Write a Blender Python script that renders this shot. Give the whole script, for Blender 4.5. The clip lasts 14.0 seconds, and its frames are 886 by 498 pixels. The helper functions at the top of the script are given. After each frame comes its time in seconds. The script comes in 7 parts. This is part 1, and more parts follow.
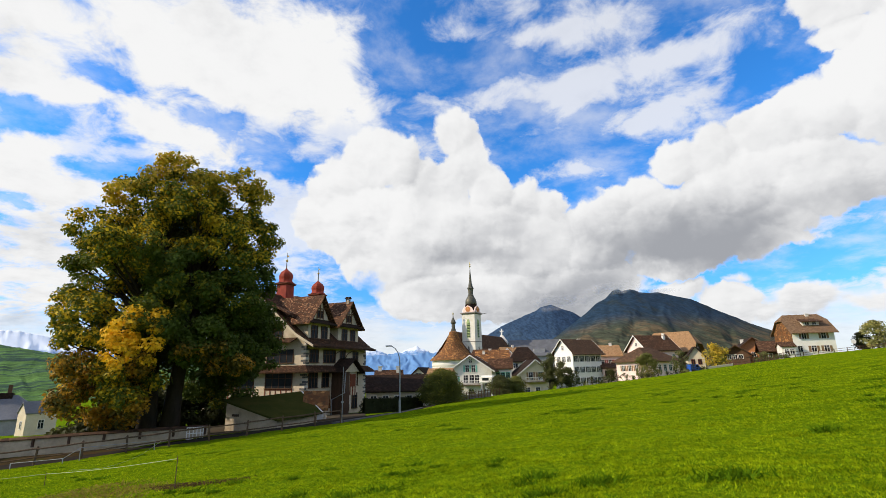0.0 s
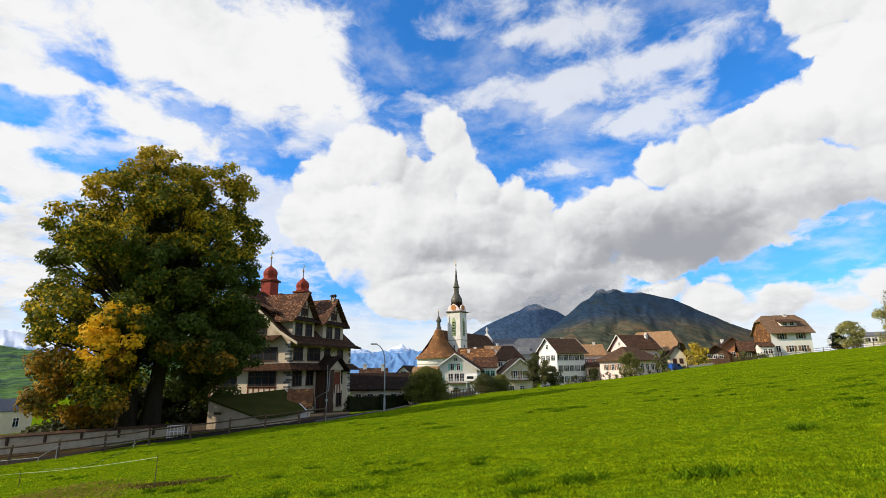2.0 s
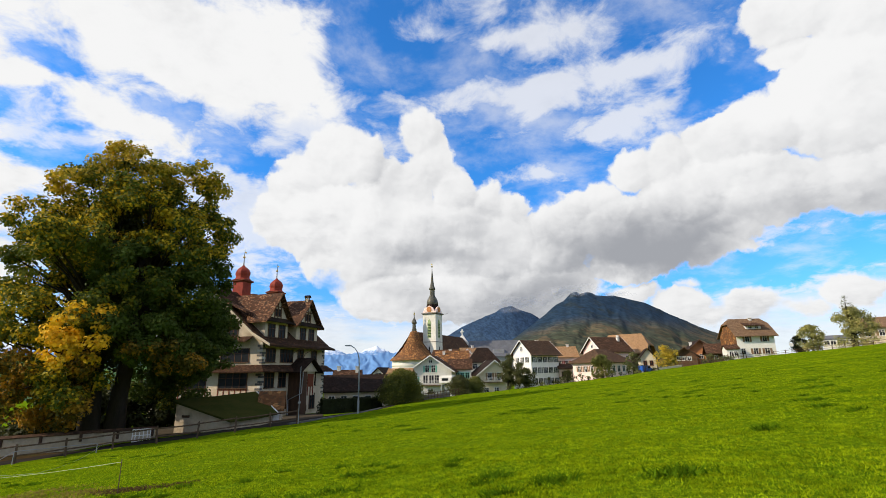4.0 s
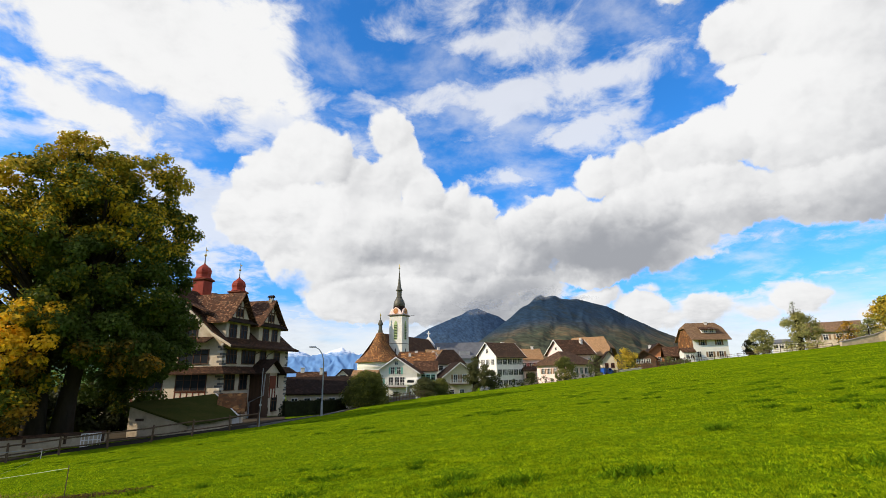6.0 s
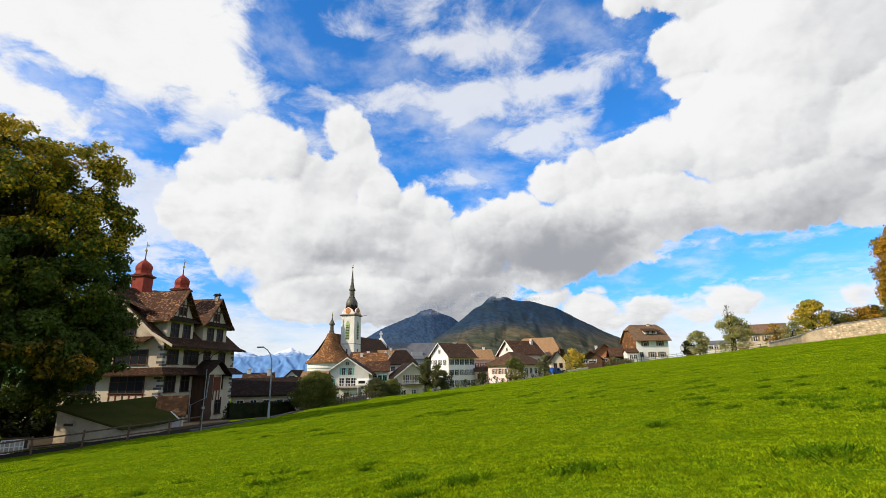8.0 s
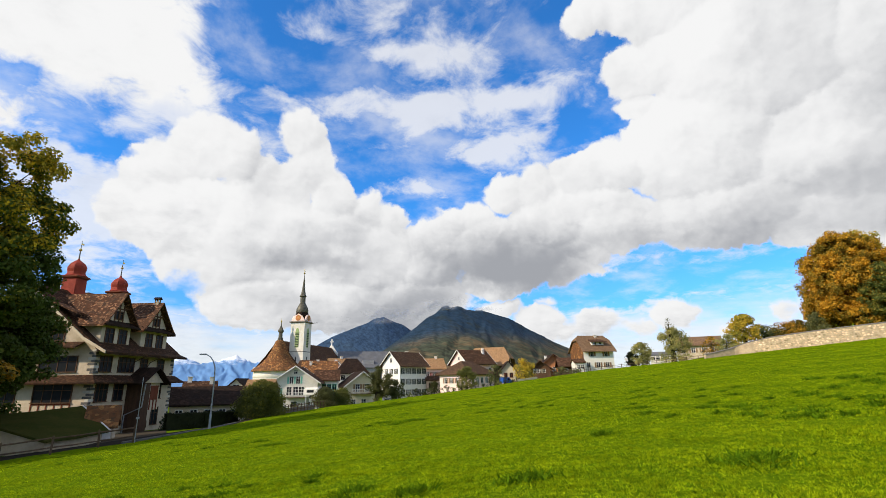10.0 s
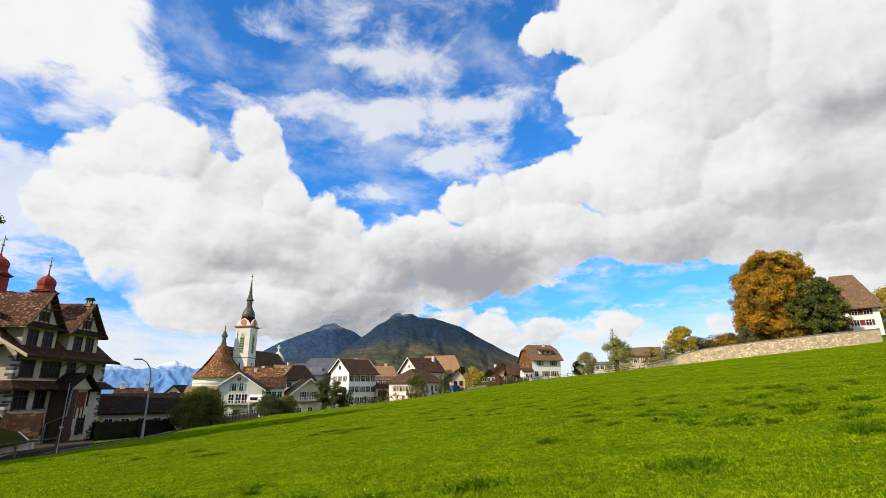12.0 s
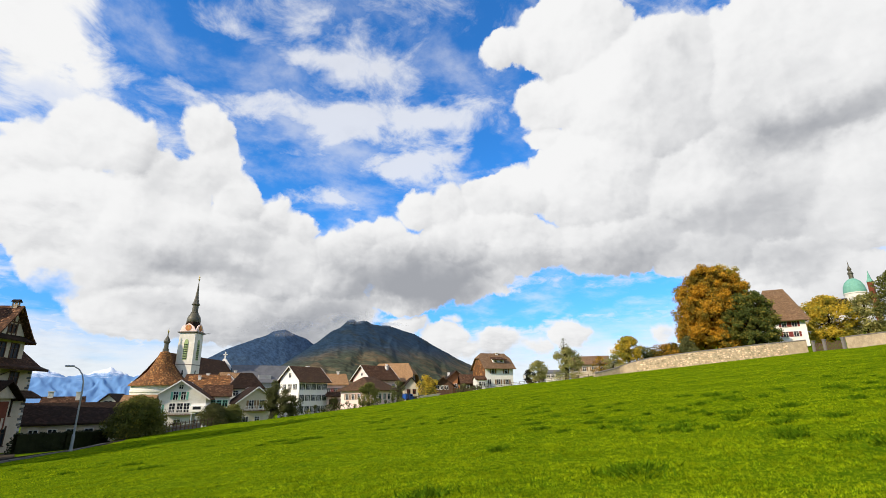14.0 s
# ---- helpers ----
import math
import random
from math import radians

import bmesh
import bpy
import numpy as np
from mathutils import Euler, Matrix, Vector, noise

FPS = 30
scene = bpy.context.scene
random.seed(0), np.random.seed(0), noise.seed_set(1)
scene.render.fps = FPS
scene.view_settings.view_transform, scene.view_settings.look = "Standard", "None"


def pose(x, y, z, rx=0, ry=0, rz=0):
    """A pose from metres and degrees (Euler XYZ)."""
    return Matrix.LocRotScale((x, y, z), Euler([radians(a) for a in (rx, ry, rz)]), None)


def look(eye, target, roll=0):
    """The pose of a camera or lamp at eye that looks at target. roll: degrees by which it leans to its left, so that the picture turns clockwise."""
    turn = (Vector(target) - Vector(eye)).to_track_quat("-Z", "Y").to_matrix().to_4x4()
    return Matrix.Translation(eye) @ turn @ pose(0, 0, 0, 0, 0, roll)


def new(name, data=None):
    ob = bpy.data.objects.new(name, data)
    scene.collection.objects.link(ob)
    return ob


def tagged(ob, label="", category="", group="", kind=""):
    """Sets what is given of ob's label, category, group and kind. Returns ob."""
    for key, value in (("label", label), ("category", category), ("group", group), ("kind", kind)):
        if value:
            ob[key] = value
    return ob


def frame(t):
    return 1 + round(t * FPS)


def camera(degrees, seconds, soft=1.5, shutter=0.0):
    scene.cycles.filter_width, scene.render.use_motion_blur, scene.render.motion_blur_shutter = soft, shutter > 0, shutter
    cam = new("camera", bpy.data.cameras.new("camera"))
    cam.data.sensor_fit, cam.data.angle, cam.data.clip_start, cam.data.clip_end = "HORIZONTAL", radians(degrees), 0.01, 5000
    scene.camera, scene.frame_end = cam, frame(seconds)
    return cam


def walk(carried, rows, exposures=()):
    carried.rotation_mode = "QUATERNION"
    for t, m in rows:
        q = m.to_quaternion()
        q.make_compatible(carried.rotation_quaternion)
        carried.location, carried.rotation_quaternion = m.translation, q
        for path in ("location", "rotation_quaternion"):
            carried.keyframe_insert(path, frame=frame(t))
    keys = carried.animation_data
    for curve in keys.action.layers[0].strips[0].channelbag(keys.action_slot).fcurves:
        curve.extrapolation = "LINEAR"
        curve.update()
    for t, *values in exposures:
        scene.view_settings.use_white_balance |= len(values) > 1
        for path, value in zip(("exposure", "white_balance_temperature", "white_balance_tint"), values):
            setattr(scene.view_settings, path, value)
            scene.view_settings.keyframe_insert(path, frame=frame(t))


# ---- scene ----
# Camera: stands in the meadow at eye height and pans to the right.
cam = camera(84.9, 14.0, soft=0.8)
EYE = 1.6
TURNS = [
    (0.0, 104.20, 1.07, 0.27), (0.5, 104.09, 1.11, 0.06), (1.0, 103.98, 1.09, -0.28), (1.5, 103.95, 1.01, -0.83),
    (2.0, 103.98, 0.89, -1.45), (2.5, 104.04, 0.82, -2.18), (3.0, 104.10, 0.86, -2.84), (5.5, 104.22, 0.81, -7.18),
    (6.0, 104.30, 0.81, -8.26), (6.5, 104.43, 0.79, -9.36), (7.0, 104.38, 0.78, -10.65), (7.5, 104.20, 0.90, -12.12),
    (8.0, 104.26, 1.01, -13.75), (10.5, 105.37, 0.69, -20.55), (11.0, 105.50, 0.62, -21.85), (11.5, 105.72, 0.61, -23.38),
    (12.0, 106.00, 0.51, -25.03), (12.5, 106.28, 0.54, -26.60), (13.0, 106.46, 0.58, -27.93), (13.5, 106.64, 0.63, -29.10),
    (14.0, 106.84, 0.61, -30.35)]
walk(cam, [(t, pose(0, 0, EYE, rx, ry, rz)) for t, rx, ry, rz in TURNS])

# ---- light ----
SUN_AZ, SUN_EL = -100.0, 31.0      # degrees clockwise from +y, and above the horizon


def way(az, el=0.0):
    a, e = radians(az), radians(el)
    return Vector((math.sin(a) * math.cos(e), math.cos(a) * math.cos(e), math.sin(e)))


sun = new("sun", bpy.data.lights.new("sun", "SUN"))
sun.data.energy, sun.data.angle, sun.data.color = 5.0, radians(0.6), (1.0, 0.87, 0.69)
sun.matrix_world = look(way(SUN_AZ, SUN_EL) * 200, (0, 0, 0))
scene.view_settings.exposure = 0.0


class Nodes:
    """A short way to write node trees."""

    def __init__(self, tree):
        self.tree = tree
        tree.nodes.clear()

    def add(self, kind, inputs=(), operation=None, data_type=None, interpolation_type=None, sky_type=None, use_clamp=False):
        n = self.tree.nodes.new(kind)
        if operation:
            n.operation = operation
        if use_clamp:
            n.use_clamp = True
        if data_type:
            n.data_type = data_type
        if interpolation_type:
            n.interpolation_type = interpolation_type
        if sky_type:
            n.sky_type = sky_type
        for k, v in dict(inputs).items():
            self.put(n.inputs[k], v)
        return n

    def put(self, socket, v):
        if isinstance(v, bpy.types.NodeSocket):
            self.tree.links.new(v, socket)
        elif v is not None:
            socket.default_value = v

    def math(self, op, a, b=None, c=None, clamp=False):
        return self.add("ShaderNodeMath", {i: v for i, v in enumerate((a, b, c)) if v is not None}, operation=op, use_clamp=clamp).outputs[0]

    def vec(self, op, a, b=None):
        n = self.add("ShaderNodeVectorMath", {i: v for i, v in enumerate((a, b)) if v is not None}, operation=op)
        return n.outputs["Value"] if op in ("LENGTH", "DISTANCE", "DOT_PRODUCT") else n.outputs[0]

    def noise(self, vector, scale, detail=4.0, rough=0.55, distort=0.0):
        return self.add("ShaderNodeTexNoise", {"Vector": vector, "Scale": scale, "Detail": detail, "Roughness": rough, "Distortion": distort}).outputs[0]

    def step(self, v, lo, hi, a=0.0, b=1.0):
        return self.add("ShaderNodeMapRange", {0: v, 1: lo, 2: hi, 3: a, 4: b}, interpolation_type="SMOOTHSTEP").outputs[0]

    def mix(self, f, a, b):
        n = self.add("ShaderNodeMix", {0: f}, data_type="RGBA")
        self.put(n.inputs[6], (*a, 1) if isinstance(a, tuple) and len(a) == 3 else a)
        self.put(n.inputs[7], (*b, 1) if isinstance(b, tuple) and len(b) == 3 else b)
        return n.outputs[2]


# Sky: clear blue with heaped clouds and thin sheets. Rows: azimuth, elevation, half width, half height in degrees (and a weight).
TOWERS = [
    (-12.7, 21.0, 4.2, 3.9), (-8.8, 24.4, 4.4, 4.0), (-5.4, 24.1, 3.6, 3.7), (-9.9, 17.2, 7.4, 5.2), (-14.5, 17.0, 4.1, 3.6), (1.9, 27.6, 3.5, 3.4),
    (3.2, 24.4, 3.5, 3.7), (5.9, 20.8, 3.2, 3.3), (0.3, 21.2, 3.6, 4.1), (10.0, 19.5, 3.0, 3.0), (13.1, 18.4, 2.8, 2.6), (-2.7, 15.6, 8.9, 6.6),
    (5.8, 14.8, 7.5, 5.6), (11.6, 13.8, 6.3, 4.9), (-6.4, 12.3, 6.4, 4.0), (-1.0, 8.9, 8.0, 3.6), (6.3, 8.8, 8.6, 3.9), (13.2, 8.5, 7.6, 3.9),
    (18.0, 9.4, 5.5, 3.2), (-1.6, 21.6, 2.8, 3.9),
]
HEAPS = [
    (16.7, 15.6, 3.7, 2.8), (20.5, 18.7, 3.2, 2.1), (19.4, 17.5, 3.7, 3.3), (23.6, 18.6, 3.4, 2.6), (24.9, 15.0, 6.0, 4.2), (29.2, 13.5, 5.8, 3.8),
    (33.6, 12.2, 4.1, 2.5), (17.7, 13.3, 5.3, 3.9), (26.4, 11.0, 6.0, 2.1), (27.5, 21.1, 3.3, 2.9), (31.3, 21.5, 3.5, 3.3), (35.5, 22.4, 3.4, 3.2),
    (39.6, 23.5, 3.3, 3.2), (43.4, 24.3, 3.2, 3.2), (43.9, 28.8, 3.4, 1.9), (32.7, 17.5, 5.5, 3.5), (38.7, 17.6, 5.2, 4.2), (37.3, 11.6, 3.1, 1.4),
    (37.0, 14.1, 3.6, 2.1),
]
LOW_HEAPS = [
    (26.0, 8.0, 3.3, 1.5), (30.0, 6.3, 3.0, 1.5), (33.2, 5.2, 3.1, 1.5), (36.8, 5.2, 2.6, 1.4), (31.8, 8.6, 2.1, 0.9), (45.1, 6.5, 3.2, 2.1),
    (41.5, 5.3, 2.5, 1.3), (36.7, 6.0, 3.6, 1.8), (30.8, 6.3, 3.7, 2.3), (50.3, 4.5, 2.9, 0.8), (55.0, 6.1, 1.6, 1.8),
]
BANK = [
    (40.4, 38.9, 5.1, 2.4), (48.5, 39.3, 8.7, 4.9), (46.9, 32.8, 7.4, 3.3), (43.5, 31.4, 3.2, 2.4), (50.0, 24.0, 9.0, 7.1), (39.3, 22.9, 7.7, 3.1),
    (56.9, 31.3, 11.7, 8.4), (71.9, 30.0, 13.6, 9.0), (64.5, 21.3, 12.1, 7.7), (73.8, 18.8, 7.8, 7.3), (51.0, 16.3, 9.2, 4.0), (60.1, 14.5, 6.3, 3.7),
    (67.2, 12.2, 5.3, 3.7), (71.4, 9.4, 4.7, 4.0), (64.0, 7.7, 6.5, 2.7), (34.5, 18.8, 6.3, 3.3), (41.3, 16.5, 6.7, 3.6), (35.1, 15.1, 4.1, 2.0),
    (81.2, 21.5, 7.8, 10.6),
]
VEILS = [
    (-44.3, 30.0, 5.2, 4.1, 1.1), (-43.5, 18.8, 2.3, 1.7, 1.1), (-43.4, 25.4, 3.6, 1.7, 0.9), (-36.3, 33.7, 5.6, 2.2, 0.8), (-23.6, 32.8, 9.6, 3.9, 1.2), (-30.9, 31.8, 5.1, 3.2, 1),
    (-16.0, 31.0, 7.6, 2.7, 1.1), (-20.6, 36.6, 7.5, 3.2, 0.9), (-13.5, 37.6, 5.1, 1.9, 0.5), (-35.5, 25.4, 3.5, 1.7, 0.9), (-31.1, 24.2, 3.8, 2.0, 0.9), (-26.1, 23.6, 5.3, 1.6, 0.9),
    (-39.5, 16.9, 4.7, 2.0, 1), (-42.7, 20.8, 2.4, 1.5, 1), (-41.0, 10.0, 4.3, 4.5, 1.2),
]
STREAKS = [
    (-37.5, 22.2, 2.8, 0.9, 0.6), (-13.0, 27.0, 4.2, 1.6, 0.8), (-16.6, 17.2, 6.4, 4.5, 1.5), (-12.2, 5.7, 8.2, 1.4, 0.8), (19.2, 37.1, 5.5, 2.0, 1), (12.1, 37.1, 4.4, 1.1, 0.5),
    (9.0, 31.6, 5.1, 1.1, 0.5), (19.1, 32.1, 6.7, 1.3, 0.75), (25.3, 31.6, 5.6, 1.6, 0.85), (31.3, 32.3, 3.9, 1.5, 0.75), (29.2, 26.8, 5.1, 1.1, 1.2), (24.2, 26.2, 2.4, 0.8, 0.8),
    (-0.7, 31.0, 4.5, 0.8, 0.6), (1.8, 38.0, 3.9, 1.0, 0.35), (12.3, 26.8, 5.6, 1.2, 0.3), (18.6, 21.8, 3.9, 1.0, 0.9), (40.5, 7.1, 4.3, 0.9, 0.8), (16.1, 30.6, 6.2, 1.1, 0.5),
]
GAPS = [
    (-37.7, 25.1, 1.8, 1.0, 1.3), (-44.4, 24.0, 1.5, 0.7, 1.1), (-41.9, 22.9, 1.6, 0.7, 1.1), (-38.0, 28.3, 2.9, 1.1, 1.3), (-42.6, 15.6, 1.7, 0.5, 1.1), (-37.1, 19.8, 2.9, 0.6, 1.4),
    (-37.1, 30.8, 1.5, 0.6, 0.7), (-29.7, 29.0, 2.0, 0.7, 0.7), (-26.9, 26.8, 2.4, 0.8, 1.2), (-20.8, 23.7, 2.3, 1.0, 1.2), (-17.2, 22.6, 3.9, 0.8, 1.3), (-16.9, 29.1, 2.7, 0.7, 0.7),
    (-33.1, 34.9, 2.8, 0.5, 0.5), (-35.6, 22.9, 1.5, 0.5, 0.7), (-15.1, 13.3, 1.9, 1.4, 0.9), (-9.4, 10.0, 3.0, 1.6, 1.2), (5.0, 16.8, 1.2, 0.3, 0.8), (10.7, 13.4, 1.9, 0.9, 0.8),
]
BLUE = [
    (-5.9, 38.1, 4.6, 3.9, 0.95), (-6.3, 32.9, 4.1, 2.7, 0.95), (6.3, 34.9, 6.4, 2.3, 0.8), (1.9, 40.6, 4.7, 1.2, 0.5), (28.7, 35.0, 3.3, 2.3, 0.8), (38.9, 28.2, 2.9, 1.4, 1.4),
    (35.3, 26.8, 2.5, 0.8, 1.1), (16.2, 24.8, 5.7, 1.6, 0.85), (9.6, 24.9, 3.2, 2.3, 1), (21.3, 22.3, 2.8, 1.3, 1.2), (17.7, 19.6, 2.3, 1.3, 1.3), (38.8, 10.5, 4.4, 1.0, 1.6),
    (42.5, 11.8, 2.3, 0.6, 1.3), (43.9, 35.3, 1.9, 1.1, 0.8), (39.6, 28.2, 1.9, 1.0, 0.8), (35.5, 9.1, 6.3, 1.3, 1.4), (50.4, 10.3, 5.7, 0.7, 1.2), (56.3, 11.3, 1.5, 0.7, 1),
]
GREY = [
    (25.5, 12.9, 6.4, 2.3, 0.8), (28.7, 16.2, 4.6, 2.1, 0.4), (19.8, 14.9, 4.3, 2.3, 0.4), (5.4, 14.0, 5.4, 2.4, 0.55), (1.1, 13.4, 3.4, 1.7, 0.35), (11.8, 6.9, 7.0, 2.3, 0.8),
    (17.1, 9.5, 4.9, 1.8, 0.7), (-2.9, 20.0, 1.6, 4.0, 0.25), (6.2, 16.7, 4.5, 2.4, 0.3), (-1.7, 10.0, 4.1, 1.7, 0.4), (38.3, 15.2, 6.9, 1.2, 0.3), (33.8, 13.3, 2.9, 1.9, 0.4),
    (-41.3, 12.3, 3.2, 3.0, 0.4), (-41.4, 5.2, 1.9, 1.0, 0.6), (-44.4, 28.1, 2.4, 2.8, 0.3), (7.3, 14.8, 1.8, 0.9, -0.5), (0.4, 11.5, 2.3, 1.1, -0.45), (23.3, 8.9, 3.4, 1.1, -0.4),
    (4.1, 11.4, 1.6, 1.3, -0.4),
]
GREY_BANK = [
    (54.4, 13.9, 8.6, 2.2, 0.6), (60.6, 17.7, 8.0, 2.1, 0.45), (67.0, 23.9, 9.7, 1.8, 0.4), (73.7, 24.3, 6.1, 1.6, 0.45), (57.5, 30.6, 3.0, 4.5, 0.25), (65.4, 13.0, 3.3, 1.2, 0.35),
    (68.6, 11.3, 3.0, 1.9, 0.35), (30.2, 11.6, 5.4, 2.4, 0.6), (61.1, 35.0, 1.2, 2.1, 0.3), (70.4, 6.5, 4.7, 1.5, 0.3), (50.8, 35.4, 4.1, 3.4, -0.2), (43.4, 26.1, 8.4, 2.5, -0.25),
]


def make_sky():
    world = bpy.data.worlds.new("sky")
    scene.world = world
    world.use_nodes = True
    n = Nodes(world.node_tree)
    d = n.add("ShaderNodeTexCoord").outputs["Generated"]
    x, y, z = n.add("ShaderNodeSeparateXYZ", {0: d}).outputs
    az = n.math("MULTIPLY", n.math("ARCTAN2", x, y), 57.2958)
    el = n.math("MULTIPLY", n.math("ARCSINE", z), 57.2958)
    flat = n.add("ShaderNodeCombineXYZ", {0: az, 1: el}).outputs[0]
    # the layer of thin cloud lies flat overhead, so its pattern closes up towards the horizon
    over = n.vec("SCALE", d)
    n.put(over.node.inputs["Scale"], n.math("DIVIDE", 1.0, n.math("ADD", n.math("MAXIMUM", z, 0.0), 0.22)))

    def pushed(p, scale, size, detail, rough):
        """The place moved about by noise, so that outlines billow."""
        w = n.add("ShaderNodeTexNoise", {"Vector": d, "Scale": scale, "Detail": detail, "Roughness": rough}).outputs[1]
        return n.vec("ADD", p, n.vec("MULTIPLY", n.vec("SUBTRACT", w, (0.5, 0.5, 0.5)), (size, size * 0.85, 0.0)))

    def sheet(p, rows):
        total = None
        for a, e, ra, re, w in rows:
            v = n.vec("MULTIPLY", n.vec("SUBTRACT", p, (a, e, 0.0)), (1 / ra, 1 / re, 0.0))
            g = n.math("MULTIPLY", n.math("EXPONENT", n.math("MULTIPLY", n.vec("DOT_PRODUCT", v, v), -0.8)), w)
            total = g if total is None else n.math("ADD", total, g)
        return total

    def domes(p, rows):
        """Height of a heap of domes: above 0 inside them, falling below 0 outside."""
        total = None
        for a, e, ra, re in rows:
            v = n.vec("MULTIPLY", n.vec("SUBTRACT", p, (a, e, 0.0)), (1 / ra, 1 / re, 0.0))
            r2 = n.vec("DOT_PRODUCT", v, v)
            size = (ra * re) ** 0.5
            g = n.math("MULTIPLY_ADD", r2, -0.5 * size, 0.5 * size)
            total = g if total is None else n.add("ShaderNodeMath", {0: total, 1: g, 2: 0.45}, operation="SMOOTH_MAX").outputs[0]
        return total

    soft = pushed(flat, 14.0, 5.0, 4.0, 0.6)
    # thin sheets and flocks
    flock = n.noise(over, 7.5, 7.0, 0.62, 0.35)
    wide = n.noise(over, 2.6, 4.0, 0.55)
    gaps = n.math("ADD", sheet(soft, GAPS), sheet(soft, BLUE))
    thin = n.math("SUBTRACT", n.math("ADD", sheet(soft, VEILS), sheet(soft, STREAKS)), n.math("MULTIPLY", gaps, 0.85))
    # Unseen cloud added beside, behind and overhead to set the ambient light.
    away = n.step(n.math("ABSOLUTE", n.math("SUBTRACT", az, 15.0)), 60.0, 95.0)
    high = n.step(el, 42.0, 52.0)
    thin = n.math("ADD", thin, n.math("MULTIPLY", n.math("MAXIMUM", away, high), 0.35))
    thin = n.math("ADD", thin, n.math("MULTIPLY", n.math("SUBTRACT", flock, 0.5), 3.6))
    thin = n.math("ADD", thin, n.math("MULTIPLY", n.math("SUBTRACT", wide, 0.5), 0.8))
    veil = n.step(thin, -0.3, 0.95)
    veil = n.math("MULTIPLY", veil, n.step(n.math("ADD", sheet(soft, VEILS), n.math("MAXIMUM", away, high)), 0.1, 0.7, 0.78, 1.0))
    wisp = n.step(n.noise(n.vec("ADD", over, (3.0, 8.0, 1.0)), 4.0, 7.0, 0.6, 0.15), 0.42, 0.75)
    veil = n.math("MAXIMUM", veil, n.math("MULTIPLY", wisp, 0.5))
    low = n.step(n.math("MULTIPLY_ADD", n.math("SUBTRACT", n.noise(n.vec("MULTIPLY", d, (1.0, 1.0, 4.0)), 7.0, 5.0, 0.55), 0.5), 9.0, el), 9.5, 3.5)
    low = n.math("SUBTRACT", low, n.math("MULTIPLY", gaps, 0.6), clamp=True)
    veil = n.math("MAXIMUM", veil, n.math("MULTIPLY", low, 0.86))
    # heaped clouds: domes broken into billows, lit from the sun's side
    LIGHT = (-0.55, 0.62, 0.0)

    def heaped(p):
        h = n.math("MAXIMUM", n.math("MAXIMUM", domes(p, TOWERS), domes(p, HEAPS)), n.math("MAXIMUM", domes(p, BANK), domes(p, LOW_HEAPS)))
        cell = n.add("ShaderNodeTexVoronoi", {"Vector": n.vec("MULTIPLY", p, (1.0, 1.15, 1.0)), "Scale": 0.36, "Detail": 2.0, "Roughness": 0.55})
        cell.feature = "SMOOTH_F1"
        cell.inputs["Smoothness"].default_value = 0.7
        return n.math("MULTIPLY_ADD", cell.outputs["Distance"], -0.55, n.math("ADD", h, 0.24)), h
    crisp = pushed(pushed(flat, 11.0, 3.2, 3.0, 0.55), 48.0, 1.5, 5.0, 0.62)
    here, body = heaped(crisp)
    there, _ = heaped(n.vec("ADD", crisp, tuple(0.9 * v for v in LIGHT)))
    slope = n.math("SUBTRACT", there, here)
    edge = n.step(here, 0.0, n.math("MULTIPLY_ADD", n.noise(d, 9.0, 3.0), 0.9, 0.05))
    edge = n.math("MULTIPLY", edge, n.math("SUBTRACT", 1.0, n.step(gaps, 0.8, 1.3)))
    cover = n.math("SUBTRACT", 1.0, n.math("MULTIPLY", n.math("SUBTRACT", 1.0, veil), n.math("SUBTRACT", 1.0, edge)))
    # a sheet shows greyer where it is thick and away from the light
    mottle = n.math("SUBTRACT", n.noise(d, 7.0, 5.0, 0.55), 0.5)
    thick = n.math("MULTIPLY", edge, n.math("MULTIPLY_ADD", slope, 0.42, 0.27))
    grey = n.math("ADD", n.math("ADD", sheet(soft, GREY), sheet(soft, GREY_BANK)), thick)
    grey = n.math("ADD", grey, n.math("MULTIPLY", mottle, 1.1))
    grey = n.math("ADD", grey, n.math("MULTIPLY", n.math("SUBTRACT", n.noise(over, 9.0, 5.0, 0.6), 0.5), n.math("MULTIPLY", veil, 1.2)))
    tone = n.mix(n.step(grey, -0.1, 1.5), (1.0, 1.0, 1.0), (0.40, 0.415, 0.45))
    sky = n.add("ShaderNodeTexSky", sky_type="NISHITA")
    sky.sun_disc, sky.sun_elevation, sky.sun_rotation = False, radians(SUN_EL), radians(SUN_AZ)
    sky.air_density, sky.dust_density, sky.ozone_density = 1.0, 0.3, 3.0
    blue = n.mix(1.0, sky.outputs[0], n.mix(n.step(el, 20.0, 3.0), (0.30, 1.00, 1.62), (0.36, 0.82, 1.38)))
    blue.node.blend_type = "MULTIPLY"
    clear = n.add("ShaderNodeBackground", {0: blue, 1: SKY_STRENGTH})
    cloud = n.add("ShaderNodeBackground", {0: tone, 1: CLOUD_STRENGTH})
    out = n.add("ShaderNodeMixShader", {0: cover, 1: clear.outputs[0], 2: cloud.outputs[0]})
    n.add("ShaderNodeOutputWorld", {0: out.outputs[0]})


SKY_STRENGTH, CLOUD_STRENGTH = 0.15, 0.92
make_sky()


